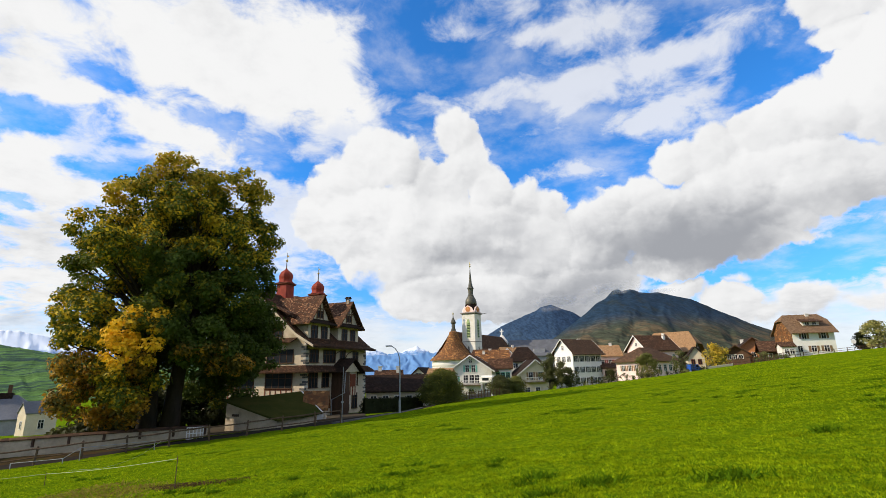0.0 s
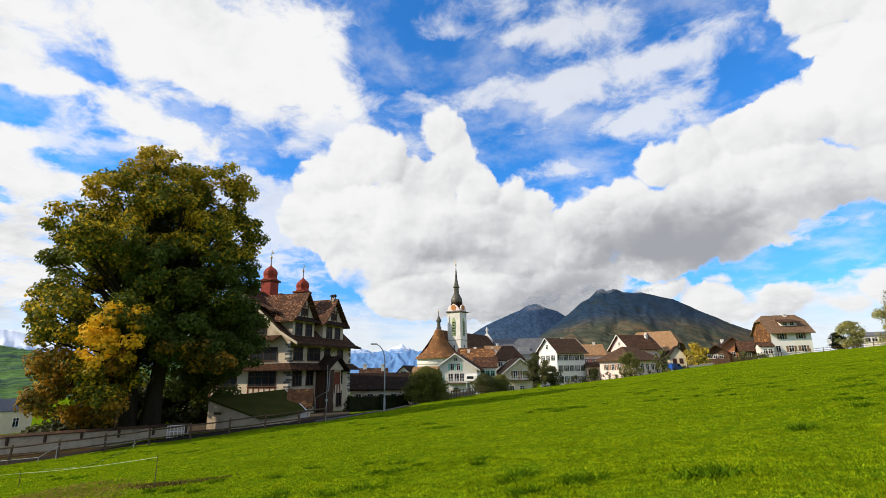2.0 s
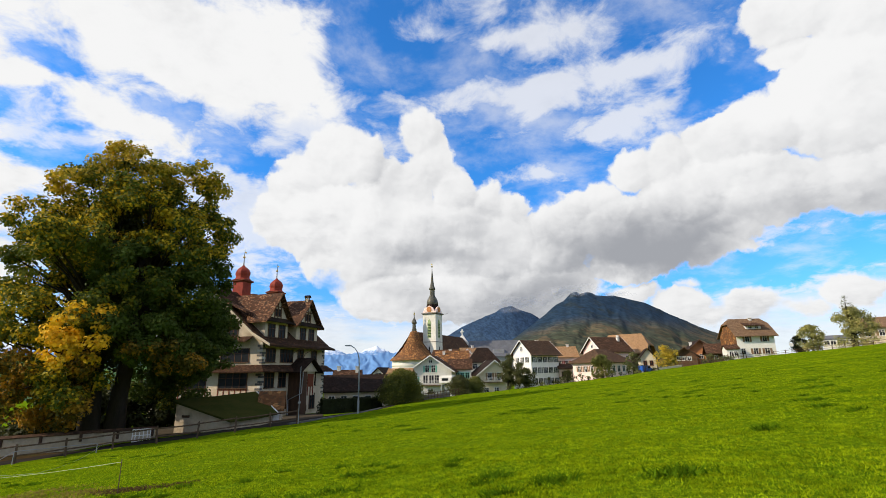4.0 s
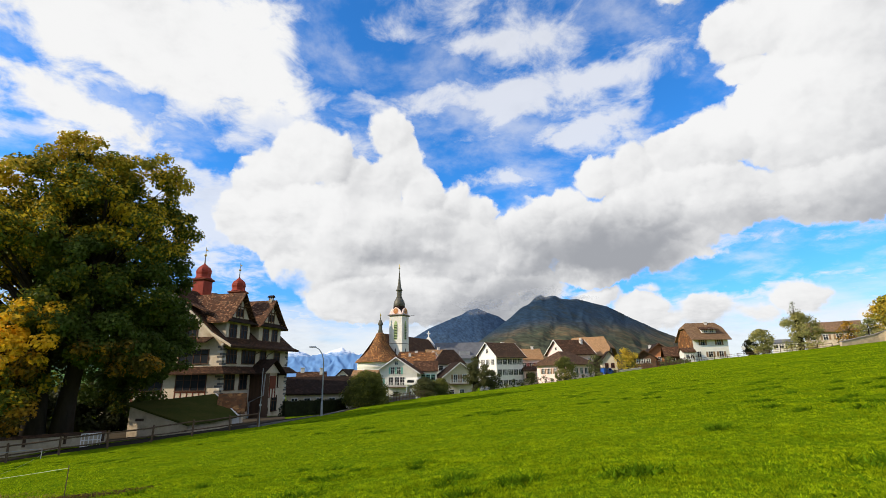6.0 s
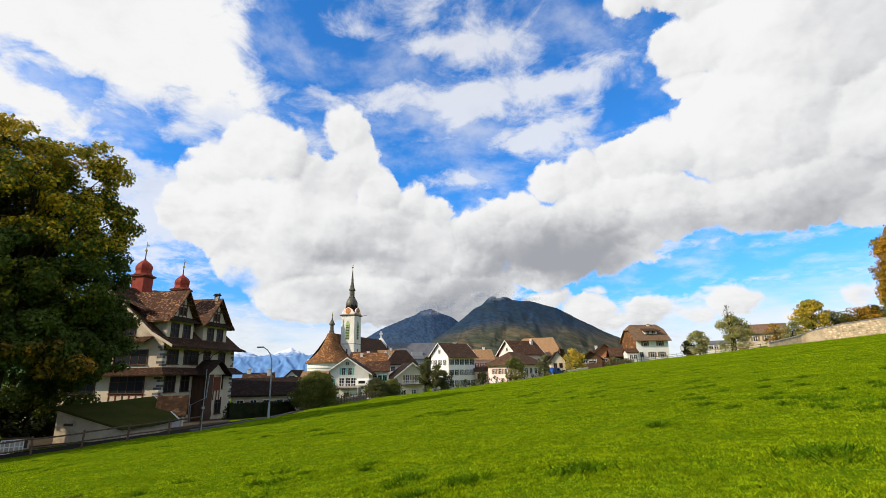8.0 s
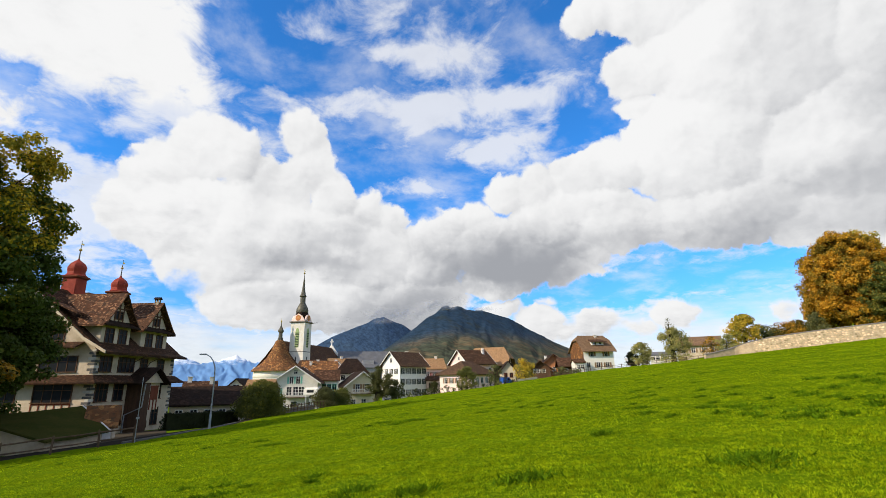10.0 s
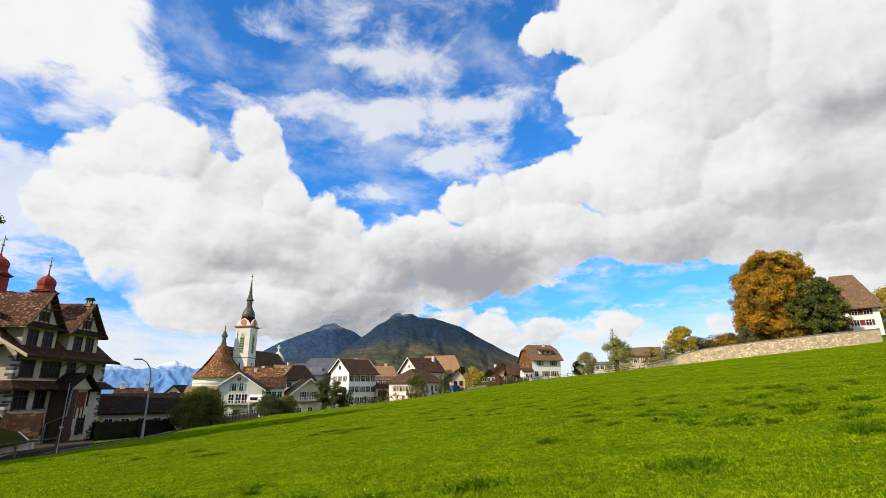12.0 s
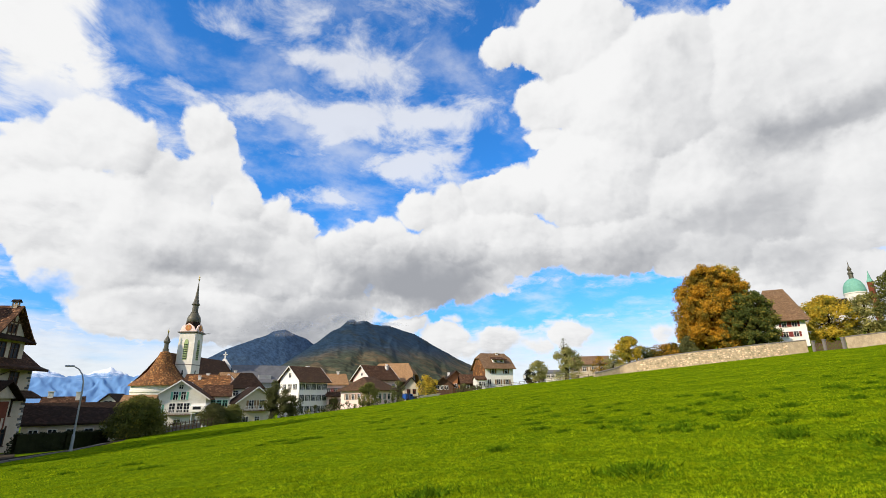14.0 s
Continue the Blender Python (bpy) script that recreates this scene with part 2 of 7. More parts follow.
# ---- materials ----
def material(name, colour, other=None, scale=1.0, rough=0.85, bump=0.0, fine=6.0, metal=0.0, random_by="", amount=0.5, streak=None, third=None, spec=0.1):
    """A surface of two tones mixed by coarse and fine noise, with relief. random_by: 'object' or 'island' varies each piece."""
    m = bpy.data.materials.new(name)
    m.use_nodes = True
    n = Nodes(m.node_tree)
    at = n.add("ShaderNodeNewGeometry").outputs["Position"] if not streak else n.vec("MULTIPLY", n.add("ShaderNodeNewGeometry").outputs["Position"], streak)
    other = other or tuple(c * 0.72 for c in colour)
    big = n.step(n.noise(at, scale, 5.0, 0.6), 0.35, 0.65)
    small = n.step(n.noise(at, scale * fine, 3.0, 0.6), 0.3, 0.7)
    f = n.math("ADD", n.math("MULTIPLY", big, 0.6), n.math("MULTIPLY", small, 0.4))
    c = n.mix(n.math("MULTIPLY", f, 1.0 if third is None else 0.9), colour, other)
    if third is not None:
        c = n.mix(n.step(n.noise(n.vec("ADD", at, (31.0, 7.0, 13.0)), scale * 0.8, 4.0, 0.65), 0.52, 0.72), c, third)
    if random_by:
        r = n.add("ShaderNodeObjectInfo").outputs["Random"] if random_by == "object" else n.add("ShaderNodeNewGeometry").outputs["Random Per Island"]
        c = n.mix(1.0, c, n.add("ShaderNodeCombineXYZ", {i: n.math("MULTIPLY_ADD", r, amount * k, 1.0 - amount * k / 2) for i, k in ((0, 1.0), (1, 0.9), (2, 1.0))}).outputs[0])
        c.node.blend_type = "MULTIPLY"
    b = n.add("ShaderNodeBsdfPrincipled", {"Base Color": c, "Roughness": rough, "Metallic": metal, "Specular IOR Level": spec})
    if bump:
        n.put(b.inputs["Normal"], n.add("ShaderNodeBump", {"Strength": 0.7, "Distance": bump, "Height": n.noise(at, scale * fine, 4.0, 0.65)}).outputs[0])
    n.add("ShaderNodeOutputMaterial", {0: b.outputs[0]})
    return m


def tile_material(name, light, dark, rust, course=0.32, third=None, cell_size=0.29):
    """Old clay tiles: courses across the slope in relief, each tile with its own tone."""
    m = bpy.data.materials.new(name)
    m.use_nodes = True
    n = Nodes(m.node_tree)
    g = n.add("ShaderNodeNewGeometry")
    at = g.outputs["Position"]
    cell = n.add("ShaderNodeTexVoronoi", {"Vector": n.vec("MULTIPLY", at, (1 / cell_size, 1 / cell_size, 1.24 / cell_size)), "Scale": 1.0, "Randomness": 0.75})
    tone = n.add("ShaderNodeSeparateColor", {0: cell.outputs["Color"]}).outputs[0]
    z = n.add("ShaderNodeSeparateXYZ", {0: at}).outputs[2]
    saw = n.math("FRACT", n.math("DIVIDE", z, course))
    old = n.step(n.noise(at, 0.5, 5.0, 0.65), 0.38, 0.66)
    c = n.mix(n.step(tone, 0.62, 0.98), n.mix(n.math("MULTIPLY", tone, 1.4, clamp=True), tuple(0.62 * v for v in rust), rust), light)
    c = n.mix(n.math("MULTIPLY", old, 0.6), c, dark)
    if third is not None:
        c = n.mix(n.step(n.noise(n.vec("ADD", at, (9.0, 4.0, 2.0)), 2.2, 5.0, 0.7), 0.48, 0.64), c, third)
    h = n.math("ADD", n.math("MULTIPLY", saw, 0.7), n.math("MULTIPLY", tone, 0.6))
    bump = n.add("ShaderNodeBump", {"Strength": 0.9, "Distance": 0.06, "Height": h}).outputs[0]
    b = n.add("ShaderNodeBsdfPrincipled", {"Base Color": c, "Roughness": 0.85, "Normal": bump, "Specular IOR Level": 0.06})
    n.add("ShaderNodeOutputMaterial", {0: b.outputs[0]})
    return m


def leaf_material(name, green, yellow, share=0.4, scale=0.25, spread=0.25):
    """Leaves: each clump of its own tone between green and autumn yellow, some light passing through."""
    m = bpy.data.materials.new(name)
    m.use_nodes = True
    n = Nodes(m.node_tree)
    g = n.add("ShaderNodeNewGeometry")
    f = n.noise(g.outputs["Position"], scale, 3.0, 0.6)
    f = n.math("ADD", f, n.math("MULTIPLY", n.math("SUBTRACT", g.outputs["Random Per Island"], 0.5), spread))
    c = n.mix(n.step(f, 0.72 - share * 0.5, 0.92 - share * 0.5), green, yellow)
    k = n.math("MULTIPLY_ADD", n.noise(g.outputs["Position"], 1.6, 3.0), 1.5, 0.3)
    c = n.mix(1.0, c, n.add("ShaderNodeCombineXYZ", {0: k, 1: k, 2: k}).outputs[0])
    c.node.blend_type = "MULTIPLY"
    b = n.add("ShaderNodeBsdfPrincipled", {"Base Color": c, "Roughness": 0.6, "Specular IOR Level": 0.12})
    tr = n.add("ShaderNodeBsdfTranslucent", {"Color": c})
    mx = n.add("ShaderNodeMixShader", {0: 0.33, 1: b.outputs[0], 2: tr.outputs[0]})
    n.add("ShaderNodeOutputMaterial", {0: mx.outputs[0]})
    return m


M = {
    "white": material("white_render", (0.76, 0.71, 0.62), (0.62, 0.57, 0.49), 0.6, 0.9, 0.01, 8.0),
    "bright_white": material("fresh_white_render", (0.88, 0.83, 0.74), (0.78, 0.73, 0.64), 0.6, 0.9, 0.01, 8.0),
    "old_white": material("old_limewash", (0.60, 0.50, 0.37), (0.46, 0.37, 0.26), 0.5, 0.92, 0.015, 7.0, third=(0.40, 0.32, 0.22)),
    "cream": material("cream_render", (0.66, 0.56, 0.40), (0.54, 0.45, 0.32), 0.6, 0.9, 0.01, 8.0),
    "pink": material("pink_render", (0.70, 0.50, 0.40), (0.60, 0.40, 0.31), 0.6, 0.9, 0.01, 8.0),
    "rose": material("pale_rose_render", (0.88, 0.68, 0.60), (0.80, 0.58, 0.50), 0.6, 0.9, 0.01, 8.0),
    "orange": material("orange_render", (0.55, 0.23, 0.09), (0.42, 0.17, 0.07), 0.6, 0.9, 0.01, 8.0),
    "grey_wall": material("grey_render", (0.34, 0.33, 0.33), (0.26, 0.25, 0.25), 0.5, 0.9, 0.01, 8.0),
    "plaster": material("weathered_plaster", (0.50, 0.40, 0.28), (0.37, 0.29, 0.19), 0.7, 0.95, 0.02, 6.0, third=(0.28, 0.23, 0.16)),
    "tile": tile_material("brown_clay_tiles", (0.17, 0.09, 0.048), (0.055, 0.034, 0.022), (0.085, 0.042, 0.024)),
    "tile_old": tile_material("dark_old_clay_tiles", (0.125, 0.062, 0.033), (0.030, 0.020, 0.013), (0.058, 0.029, 0.017), cell_size=0.22),
    "tile_patched": tile_material("patched_clay_tiles", (0.40, 0.21, 0.11), (0.09, 0.05, 0.03), (0.11, 0.05, 0.028), third=(0.06, 0.038, 0.026), cell_size=0.2),
    "tile_orange": tile_material("weathered_orange_tiles", (0.52, 0.25, 0.085), (0.12, 0.06, 0.03), (0.24, 0.10, 0.038), third=(0.09, 0.055, 0.03), cell_size=0.45),
    "tile_tan": tile_material("tan_clay_tiles", (0.40, 0.24, 0.12), (0.30, 0.18, 0.09), (0.34, 0.19, 0.09)),
    "tile_grey": tile_material("grey_brown_tiles", (0.26, 0.16, 0.09), (0.16, 0.10, 0.06), (0.21, 0.125, 0.07)),
    "tile_dark": tile_material("dark_clay_tiles", (0.046, 0.027, 0.019), (0.022, 0.016, 0.012), (0.033, 0.020, 0.014)),
    "tile_mid": tile_material("worn_brown_tiles", (0.15, 0.085, 0.048), (0.06, 0.04, 0.027), (0.095, 0.054, 0.032)),
    "gravel": material("brown_gravel", (0.085, 0.068, 0.048), (0.055, 0.045, 0.032), 0.6, 1.0, 0.03, 20.0, spec=0.0),
    "litter": material("earth_and_leaf_litter", (0.075, 0.048, 0.022), (0.032, 0.024, 0.013), 1.6, 1.0, 0.05, 7.0, third=(0.05, 0.055, 0.016), spec=0.0),
    "moss": material("mossy_roof", (0.058, 0.052, 0.014), (0.034, 0.042, 0.010), 0.6, 1.0, 0.04, 10.0, spec=0.0),
    "slate": material("grey_sheet_roof", (0.15, 0.15, 0.155), (0.10, 0.10, 0.105), 0.5, 0.7, 0.01, 9.0),
    "slate_dark": material("dark_sheet_roof", (0.17, 0.17, 0.18), (0.12, 0.12, 0.13), 0.3, 0.7, 0.01, 9.0),
    "red": material("red_painted_shingles", (0.34, 0.055, 0.03), (0.22, 0.035, 0.02), 1.2, 0.6, 0.02, 9.0),
    "wood": material("dark_timber", (0.09, 0.05, 0.03), (0.05, 0.03, 0.02), 2.0, 0.8, 0.01, 8.0, streak=(1, 1, 0.15)),
    "brown_wood": material("brown_timber", (0.13, 0.07, 0.04), (0.08, 0.042, 0.025), 2.0, 0.8, 0.01, 8.0),
    "redbrown": material("red_brown_timber", (0.20, 0.055, 0.03), (0.13, 0.04, 0.02), 2.0, 0.75, 0.01, 8.0),
    "fence_wood": material("brown_fence_wood", (0.13, 0.085, 0.052), (0.08, 0.05, 0.03), 2.5, 0.9, 0.01, 8.0),
    "shutter_green": material("green_shutter", (0.032, 0.046, 0.026), (0.022, 0.032, 0.018), 2.0, 0.7),
    "shutter_mint": material("mint_shutter", (0.20, 0.48, 0.36), (0.15, 0.38, 0.29), 2.0, 0.6),
    "shutter_brown": material("brown_shutter", (0.30, 0.19, 0.10), (0.20, 0.12, 0.07), 2.0, 0.7),
    "shutter_red": material("dark_red_shutter", (0.22, 0.05, 0.04), (0.15, 0.035, 0.03), 2.0, 0.7),
    "stone_frame": material("grey_stone_frame", (0.24, 0.21, 0.18), (0.17, 0.15, 0.13), 2.0, 0.85),
    "quoin_dark": material("dark_quoin_stone", (0.14, 0.13, 0.12), (0.09, 0.085, 0.08), 2.0, 0.85, 0.01, 6.0),
    "quoin_light": material("pale_quoin_stone", (0.58, 0.54, 0.47), (0.44, 0.41, 0.35), 2.0, 0.85, 0.01, 6.0),
    "trim": material("white_trim", (0.76, 0.73, 0.67), (0.66, 0.62, 0.56), 2.0, 0.6),
    "glass": material("window_glass", (0.012, 0.014, 0.016), (0.02, 0.022, 0.025), 0.4, 0.25, spec=0.05),
    "copper_dark": material("dark_copper", (0.15, 0.135, 0.10), (0.085, 0.08, 0.062), 1.0, 0.5, 0.0, metal=0.3),
    "copper_green": material("green_copper", (0.20, 0.42, 0.32), (0.14, 0.32, 0.24), 0.8, 0.6),
    "gold": material("gilt", (0.75, 0.52, 0.15), (0.6, 0.4, 0.1), 2.0, 0.3, metal=0.9),
    "metal": material("galvanised_steel", (0.36, 0.37, 0.38), (0.27, 0.28, 0.29), 1.5, 0.5, metal=0.6),
    "asphalt": material("asphalt", (0.038, 0.032, 0.026), (0.028, 0.024, 0.020), 1.0, 1.0, 0.01, 20.0, spec=0.0),
    "bark": material("bark", (0.05, 0.038, 0.028), (0.03, 0.024, 0.018), 3.0, 0.95, 0.05, 5.0, streak=(1, 1, 0.25)),
    "stone_wall": material("rubble_stone", (0.78, 0.60, 0.38), (0.34, 0.23, 0.13), 2.2, 0.95, 0.03, 5.0, random_by="object", amount=0.95),
    "mortar": material("lime_mortar", (0.56, 0.43, 0.28), (0.36, 0.27, 0.17), 1.4, 0.95, 0.02, 8.0),
    "leafless": material("pale_green_louvre", (0.36, 0.44, 0.20), (0.28, 0.36, 0.16), 2.0, 0.7),
    "tape": material("pale_fence_tape", (0.46, 0.52, 0.26), (0.38, 0.42, 0.2), 2.0, 0.6),
    "blue": material("blue_paint", (0.02, 0.10, 0.42), (0.015, 0.07, 0.32), 1.0, 0.35, spec=0.5),
    "rubber": material("tyre_rubber", (0.02, 0.02, 0.02), (0.03, 0.03, 0.03), 2.0, 0.9),
    "hedge": leaf_material("hedge_leaves", (0.022, 0.026, 0.008), (0.035, 0.036, 0.01), 0.2),
    "leaf_lime": leaf_material("lime_leaves", (0.095, 0.118, 0.014), (0.62, 0.42, 0.02), 0.47, 0.17, 0.40),
    # Darker copy of the lime leaves: the crown's shaded side put into colour.
    "leaf_lime_shade": leaf_material("shaded_lime_leaves", (0.062, 0.088, 0.012), (0.26, 0.22, 0.015), 0.28, 0.25, 0.35),
    "leaf_yellow": leaf_material("yellow_leaves", (0.34, 0.25, 0.02), (0.72, 0.44, 0.02), 0.9, 0.4),
    "leaf_green": leaf_material("green_leaves", (0.125, 0.13, 0.03), (0.28, 0.23, 0.045), 0.35),
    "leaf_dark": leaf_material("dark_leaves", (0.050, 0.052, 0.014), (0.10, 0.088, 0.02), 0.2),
    "leaf_olive": leaf_material("olive_leaves", (0.10, 0.11, 0.04), (0.22, 0.20, 0.06), 0.5),
    "leaf_gold": leaf_material("golden_leaves", (0.25, 0.23, 0.03), (0.55, 0.38, 0.035), 0.7, 0.3),
    "leaf_orange": leaf_material("orange_leaves", (0.22, 0.16, 0.022), (0.54, 0.28, 0.02), 0.66, 0.3),
    "leaf_fir": leaf_material("fir_green_leaves", (0.085, 0.105, 0.022), (0.26, 0.22, 0.035), 0.45, 0.3, 0.3),
    "leaf_birch": leaf_material("dull_olive_leaves", (0.085, 0.088, 0.030), (0.17, 0.155, 0.05), 0.35),
    "leaf_round": leaf_material("yellow_green_leaves", (0.105, 0.112, 0.020), (0.30, 0.25, 0.035), 0.4, 0.5),
    "leaf_apple": leaf_material("apple_leaves", (0.22, 0.22, 0.07), (0.46, 0.40, 0.12), 0.5, 0.5),
    "leaf_rust": leaf_material("rust_leaves", (0.10, 0.085, 0.015), (0.42, 0.22, 0.02), 0.62, 0.4),
}


# ---- building helpers ----
def place(az, d):
    return d * math.sin(radians(az)), d * math.cos(radians(az))


def part(name, bm, mat, parent=None, label="", smooth=False):
    """One mesh object out of a bmesh (or a ready mesh)."""
    if isinstance(bm, bmesh.types.BMesh):
        bmesh.ops.recalc_face_normals(bm, faces=bm.faces)
        me = bpy.data.meshes.new(name)
        bm.to_mesh(me)
        bm.free()
        if mat:
            me.materials.append(mat)
        if smooth:
            for p in me.polygons:
                p.use_smooth = True
    else:
        me = bm
    ob = new(name, me)
    if parent:
        ob.parent = parent
    if label:
        ob["label"] = label
    return ob


def thing(name, x, y, z, rz=0.0, label="", category="", group=""):
    ob = new(name)
    ob.empty_display_size = 0.3
    ob.matrix_basis = pose(x, y, z, 0, 0, rz)
    return tagged(ob, label, category, group)


def box(bm, x0, x1, y0, y1, z0, z1, bevel=0.0):
    v = [bm.verts.new((x, y, z)) for z in (z0, z1) for y in (y0, y1) for x in (x0, x1)]
    made = [bm.faces.new([v[i] for i in f]) for f in ((0, 2, 3, 1), (4, 5, 7, 6), (0, 1, 5, 4), (2, 6, 7, 3), (0, 4, 6, 2), (1, 3, 7, 5))]
    if bevel:
        bmesh.ops.bevel(bm, geom=list({e for f in made for e in f.edges}), offset=bevel, segments=1, affect="EDGES")
    return bm


def boxes(*sets, bevel=0.0):
    bm = bmesh.new()
    for s in sets:
        box(bm, *s, bevel=bevel)
    return bm


def slab(bm, verts, faces, thick):
    """A sheet of faces given thickness straight down."""
    top = [bm.verts.new(v) for v in verts]
    low = [bm.verts.new((v[0], v[1], v[2] - thick)) for v in verts]
    edges = {}
    for f in faces:
        bm.faces.new([top[i] for i in f])
        bm.faces.new([low[i] for i in reversed(f)])
        for a, b in zip(f, f[1:] + f[:1]):
            edges[(a, b)] = True
    for a, b in edges:
        if (b, a) not in edges:
            bm.faces.new((top[b], top[a], low[a], low[b]))
    return bm


def prism(bm, outline, axis, a, b):
    """An outline of (u, z) points pulled along x (u is y) or along y (u is x)."""
    def at(u, z, k):
        return (k, u, z) if axis == "x" else (u, k, z)
    p, q = [bm.verts.new(at(u, z, a)) for u, z in outline], [bm.verts.new(at(u, z, b)) for u, z in outline]
    bm.faces.new(p)
    bm.faces.new(list(reversed(q)))
    n = len(p)
    for i in range(n):
        bm.faces.new((p[i], q[i], q[(i + 1) % n], p[(i + 1) % n]))
    return bm


def lathe(bm, rings, sides=16, start=0.0, squash=1.0):
    """Rings of (radius, z) turned round the z axis."""
    loops = []
    for r, z in rings:
        loops.append([bm.verts.new((r * math.cos(2 * math.pi * (k + start) / sides), squash * r * math.sin(2 * math.pi * (k + start) / sides), z)) for k in range(sides)])
    for p, q in zip(loops, loops[1:]):
        for k in range(sides):
            bm.faces.new((p[k], p[(k + 1) % sides], q[(k + 1) % sides], q[k]))
    bm.faces.new(list(reversed(loops[0])))
    bm.faces.new(loops[-1])
    return bm


def tube(bm, points, radii, sides=6):
    """A tapered tube along points."""
    loops = []
    for i, p in enumerate(points):
        d = (Vector(points[min(i + 1, len(points) - 1)]) - Vector(points[max(i - 1, 0)])).normalized()
        u = d.orthogonal().normalized() if i == 0 else (u - d * u.dot(d)).normalized()
        w = d.cross(u)
        loops.append([bm.verts.new(Vector(p) + (u * math.cos(2 * math.pi * k / sides) + w * math.sin(2 * math.pi * k / sides)) * radii[i]) for k in range(sides)])
    for p, q in zip(loops, loops[1:]):
        for k in range(sides):
            bm.faces.new((p[k], p[(k + 1) % sides], q[(k + 1) % sides], q[k]))
    bm.faces.new(list(reversed(loops[0])))
    bm.faces.new(loops[-1])
    return bm


def shaded(bm_or_ob):
    for p in bm_or_ob.data.polygons:
        p.use_smooth = True
    return bm_or_ob


WINDOW_PARTS = {}


def ring_mesh(w, h, t, y0, y1):
    """A rectangular frame, one closed ring of four mitred members round a w x h opening whose sill is at z = 0."""
    bm = bmesh.new()
    inner, outer = [(-w / 2, 0), (w / 2, 0), (w / 2, h), (-w / 2, h)], [(-w / 2 - t, -t), (w / 2 + t, -t), (w / 2 + t, h + t), (-w / 2 - t, h + t)]
    v = {(k, s): [bm.verts.new((x, y, z)) for x, z in pts] for k, y in (("f", y0), ("b", y1)) for s, pts in (("i", inner), ("o", outer))}
    for i in range(4):
        j = (i + 1) % 4
        bm.faces.new((v["f", "o"][i], v["f", "o"][j], v["f", "i"][j], v["f", "i"][i]))
        bm.faces.new((v["b", "o"][i], v["b", "i"][i], v["b", "i"][j], v["b", "o"][j]))
        bm.faces.new((v["f", "o"][i], v["b", "o"][i], v["b", "o"][j], v["f", "o"][j]))
        bm.faces.new((v["f", "i"][i], v["f", "i"][j], v["b", "i"][j], v["b", "i"][i]))
    return bm


def stock(key, name, bm, mat):
    """The mesh kept under key; made from bm() the first time."""
    if key not in WINDOW_PARTS:
        ob = part(name, bm(), M[mat])
        WINDOW_PARTS[key] = ob.data
        bpy.data.objects.remove(ob)
    return WINDOW_PARTS[key]


def window(house, face, u, z, w, h, size, shutter=None, frame_mat="trim", panes=2, sill=True):
    """A window on a face of a house: frame, panes set back in it, mullions, sill and open shutters. u along the face, z the sill."""
    width, depth = size
    m = {"front": pose(u, 0, z), "left": pose(0, depth - u, z, 0, 0, -90), "right": pose(width, u, z, 0, 0, 90), "back": pose(width - u, depth, z, 0, 0, 180)}[face]
    t = 0.09
    win = part("window", stock(("frame", w, h, frame_mat), "window", lambda: ring_mesh(w, h, t, -0.08, 0.0), frame_mat), None, house)
    win.matrix_basis = m
    pw = w / panes
    for k in range(panes):
        pn = part("pane", stock(("pane", pw, h), "pane", lambda: boxes((-pw / 2, pw / 2, -0.012, -0.002, 0.0, h)), "glass"), None, win)
        pn.matrix_basis = pose(-w / 2 + pw * (k + 0.5), 0, 0)
        if k:
            mu = part("mullion", stock(("mullion", h, frame_mat), "mullion", lambda: boxes((-0.035, 0.035, -0.05, -0.0125, 0.0, h)), frame_mat), None, win)
            mu.matrix_basis = pose(-w / 2 + pw * k, 0, 0)
    part("transom", stock(("transom", w, frame_mat), "transom", lambda: boxes((-w / 2, w / 2, -0.045, -0.013, -0.025, 0.025)), frame_mat), None, win).matrix_basis = pose(0, 0, h * 0.68)
    if sill:
        part("sill", stock(("sill", w, frame_mat), "sill", lambda: boxes((-w / 2 - 0.14, w / 2 + 0.14, -0.17, -0.0805, -0.09, -0.01)), frame_mat), None, win)
    if shutter:
        sw = w * 0.5

        def leaf():
            bm = ring_mesh(sw - 0.12, h - 0.12, 0.06, -0.05, 0.0)
            box(bm, -sw / 2 + 0.06, sw / 2 - 0.06, -0.035, 0.0, 0.0, h - 0.12)
            return bm
        for x in (-w / 2 - 0.1 - sw / 2, w / 2 + 0.1 + sw / 2):
            sh = part("shutter", stock(("shutter", w, h, shutter), "shutter", leaf, shutter), None, win)
            sh.matrix_basis = pose(x, -0.003, 0.06)
    return win


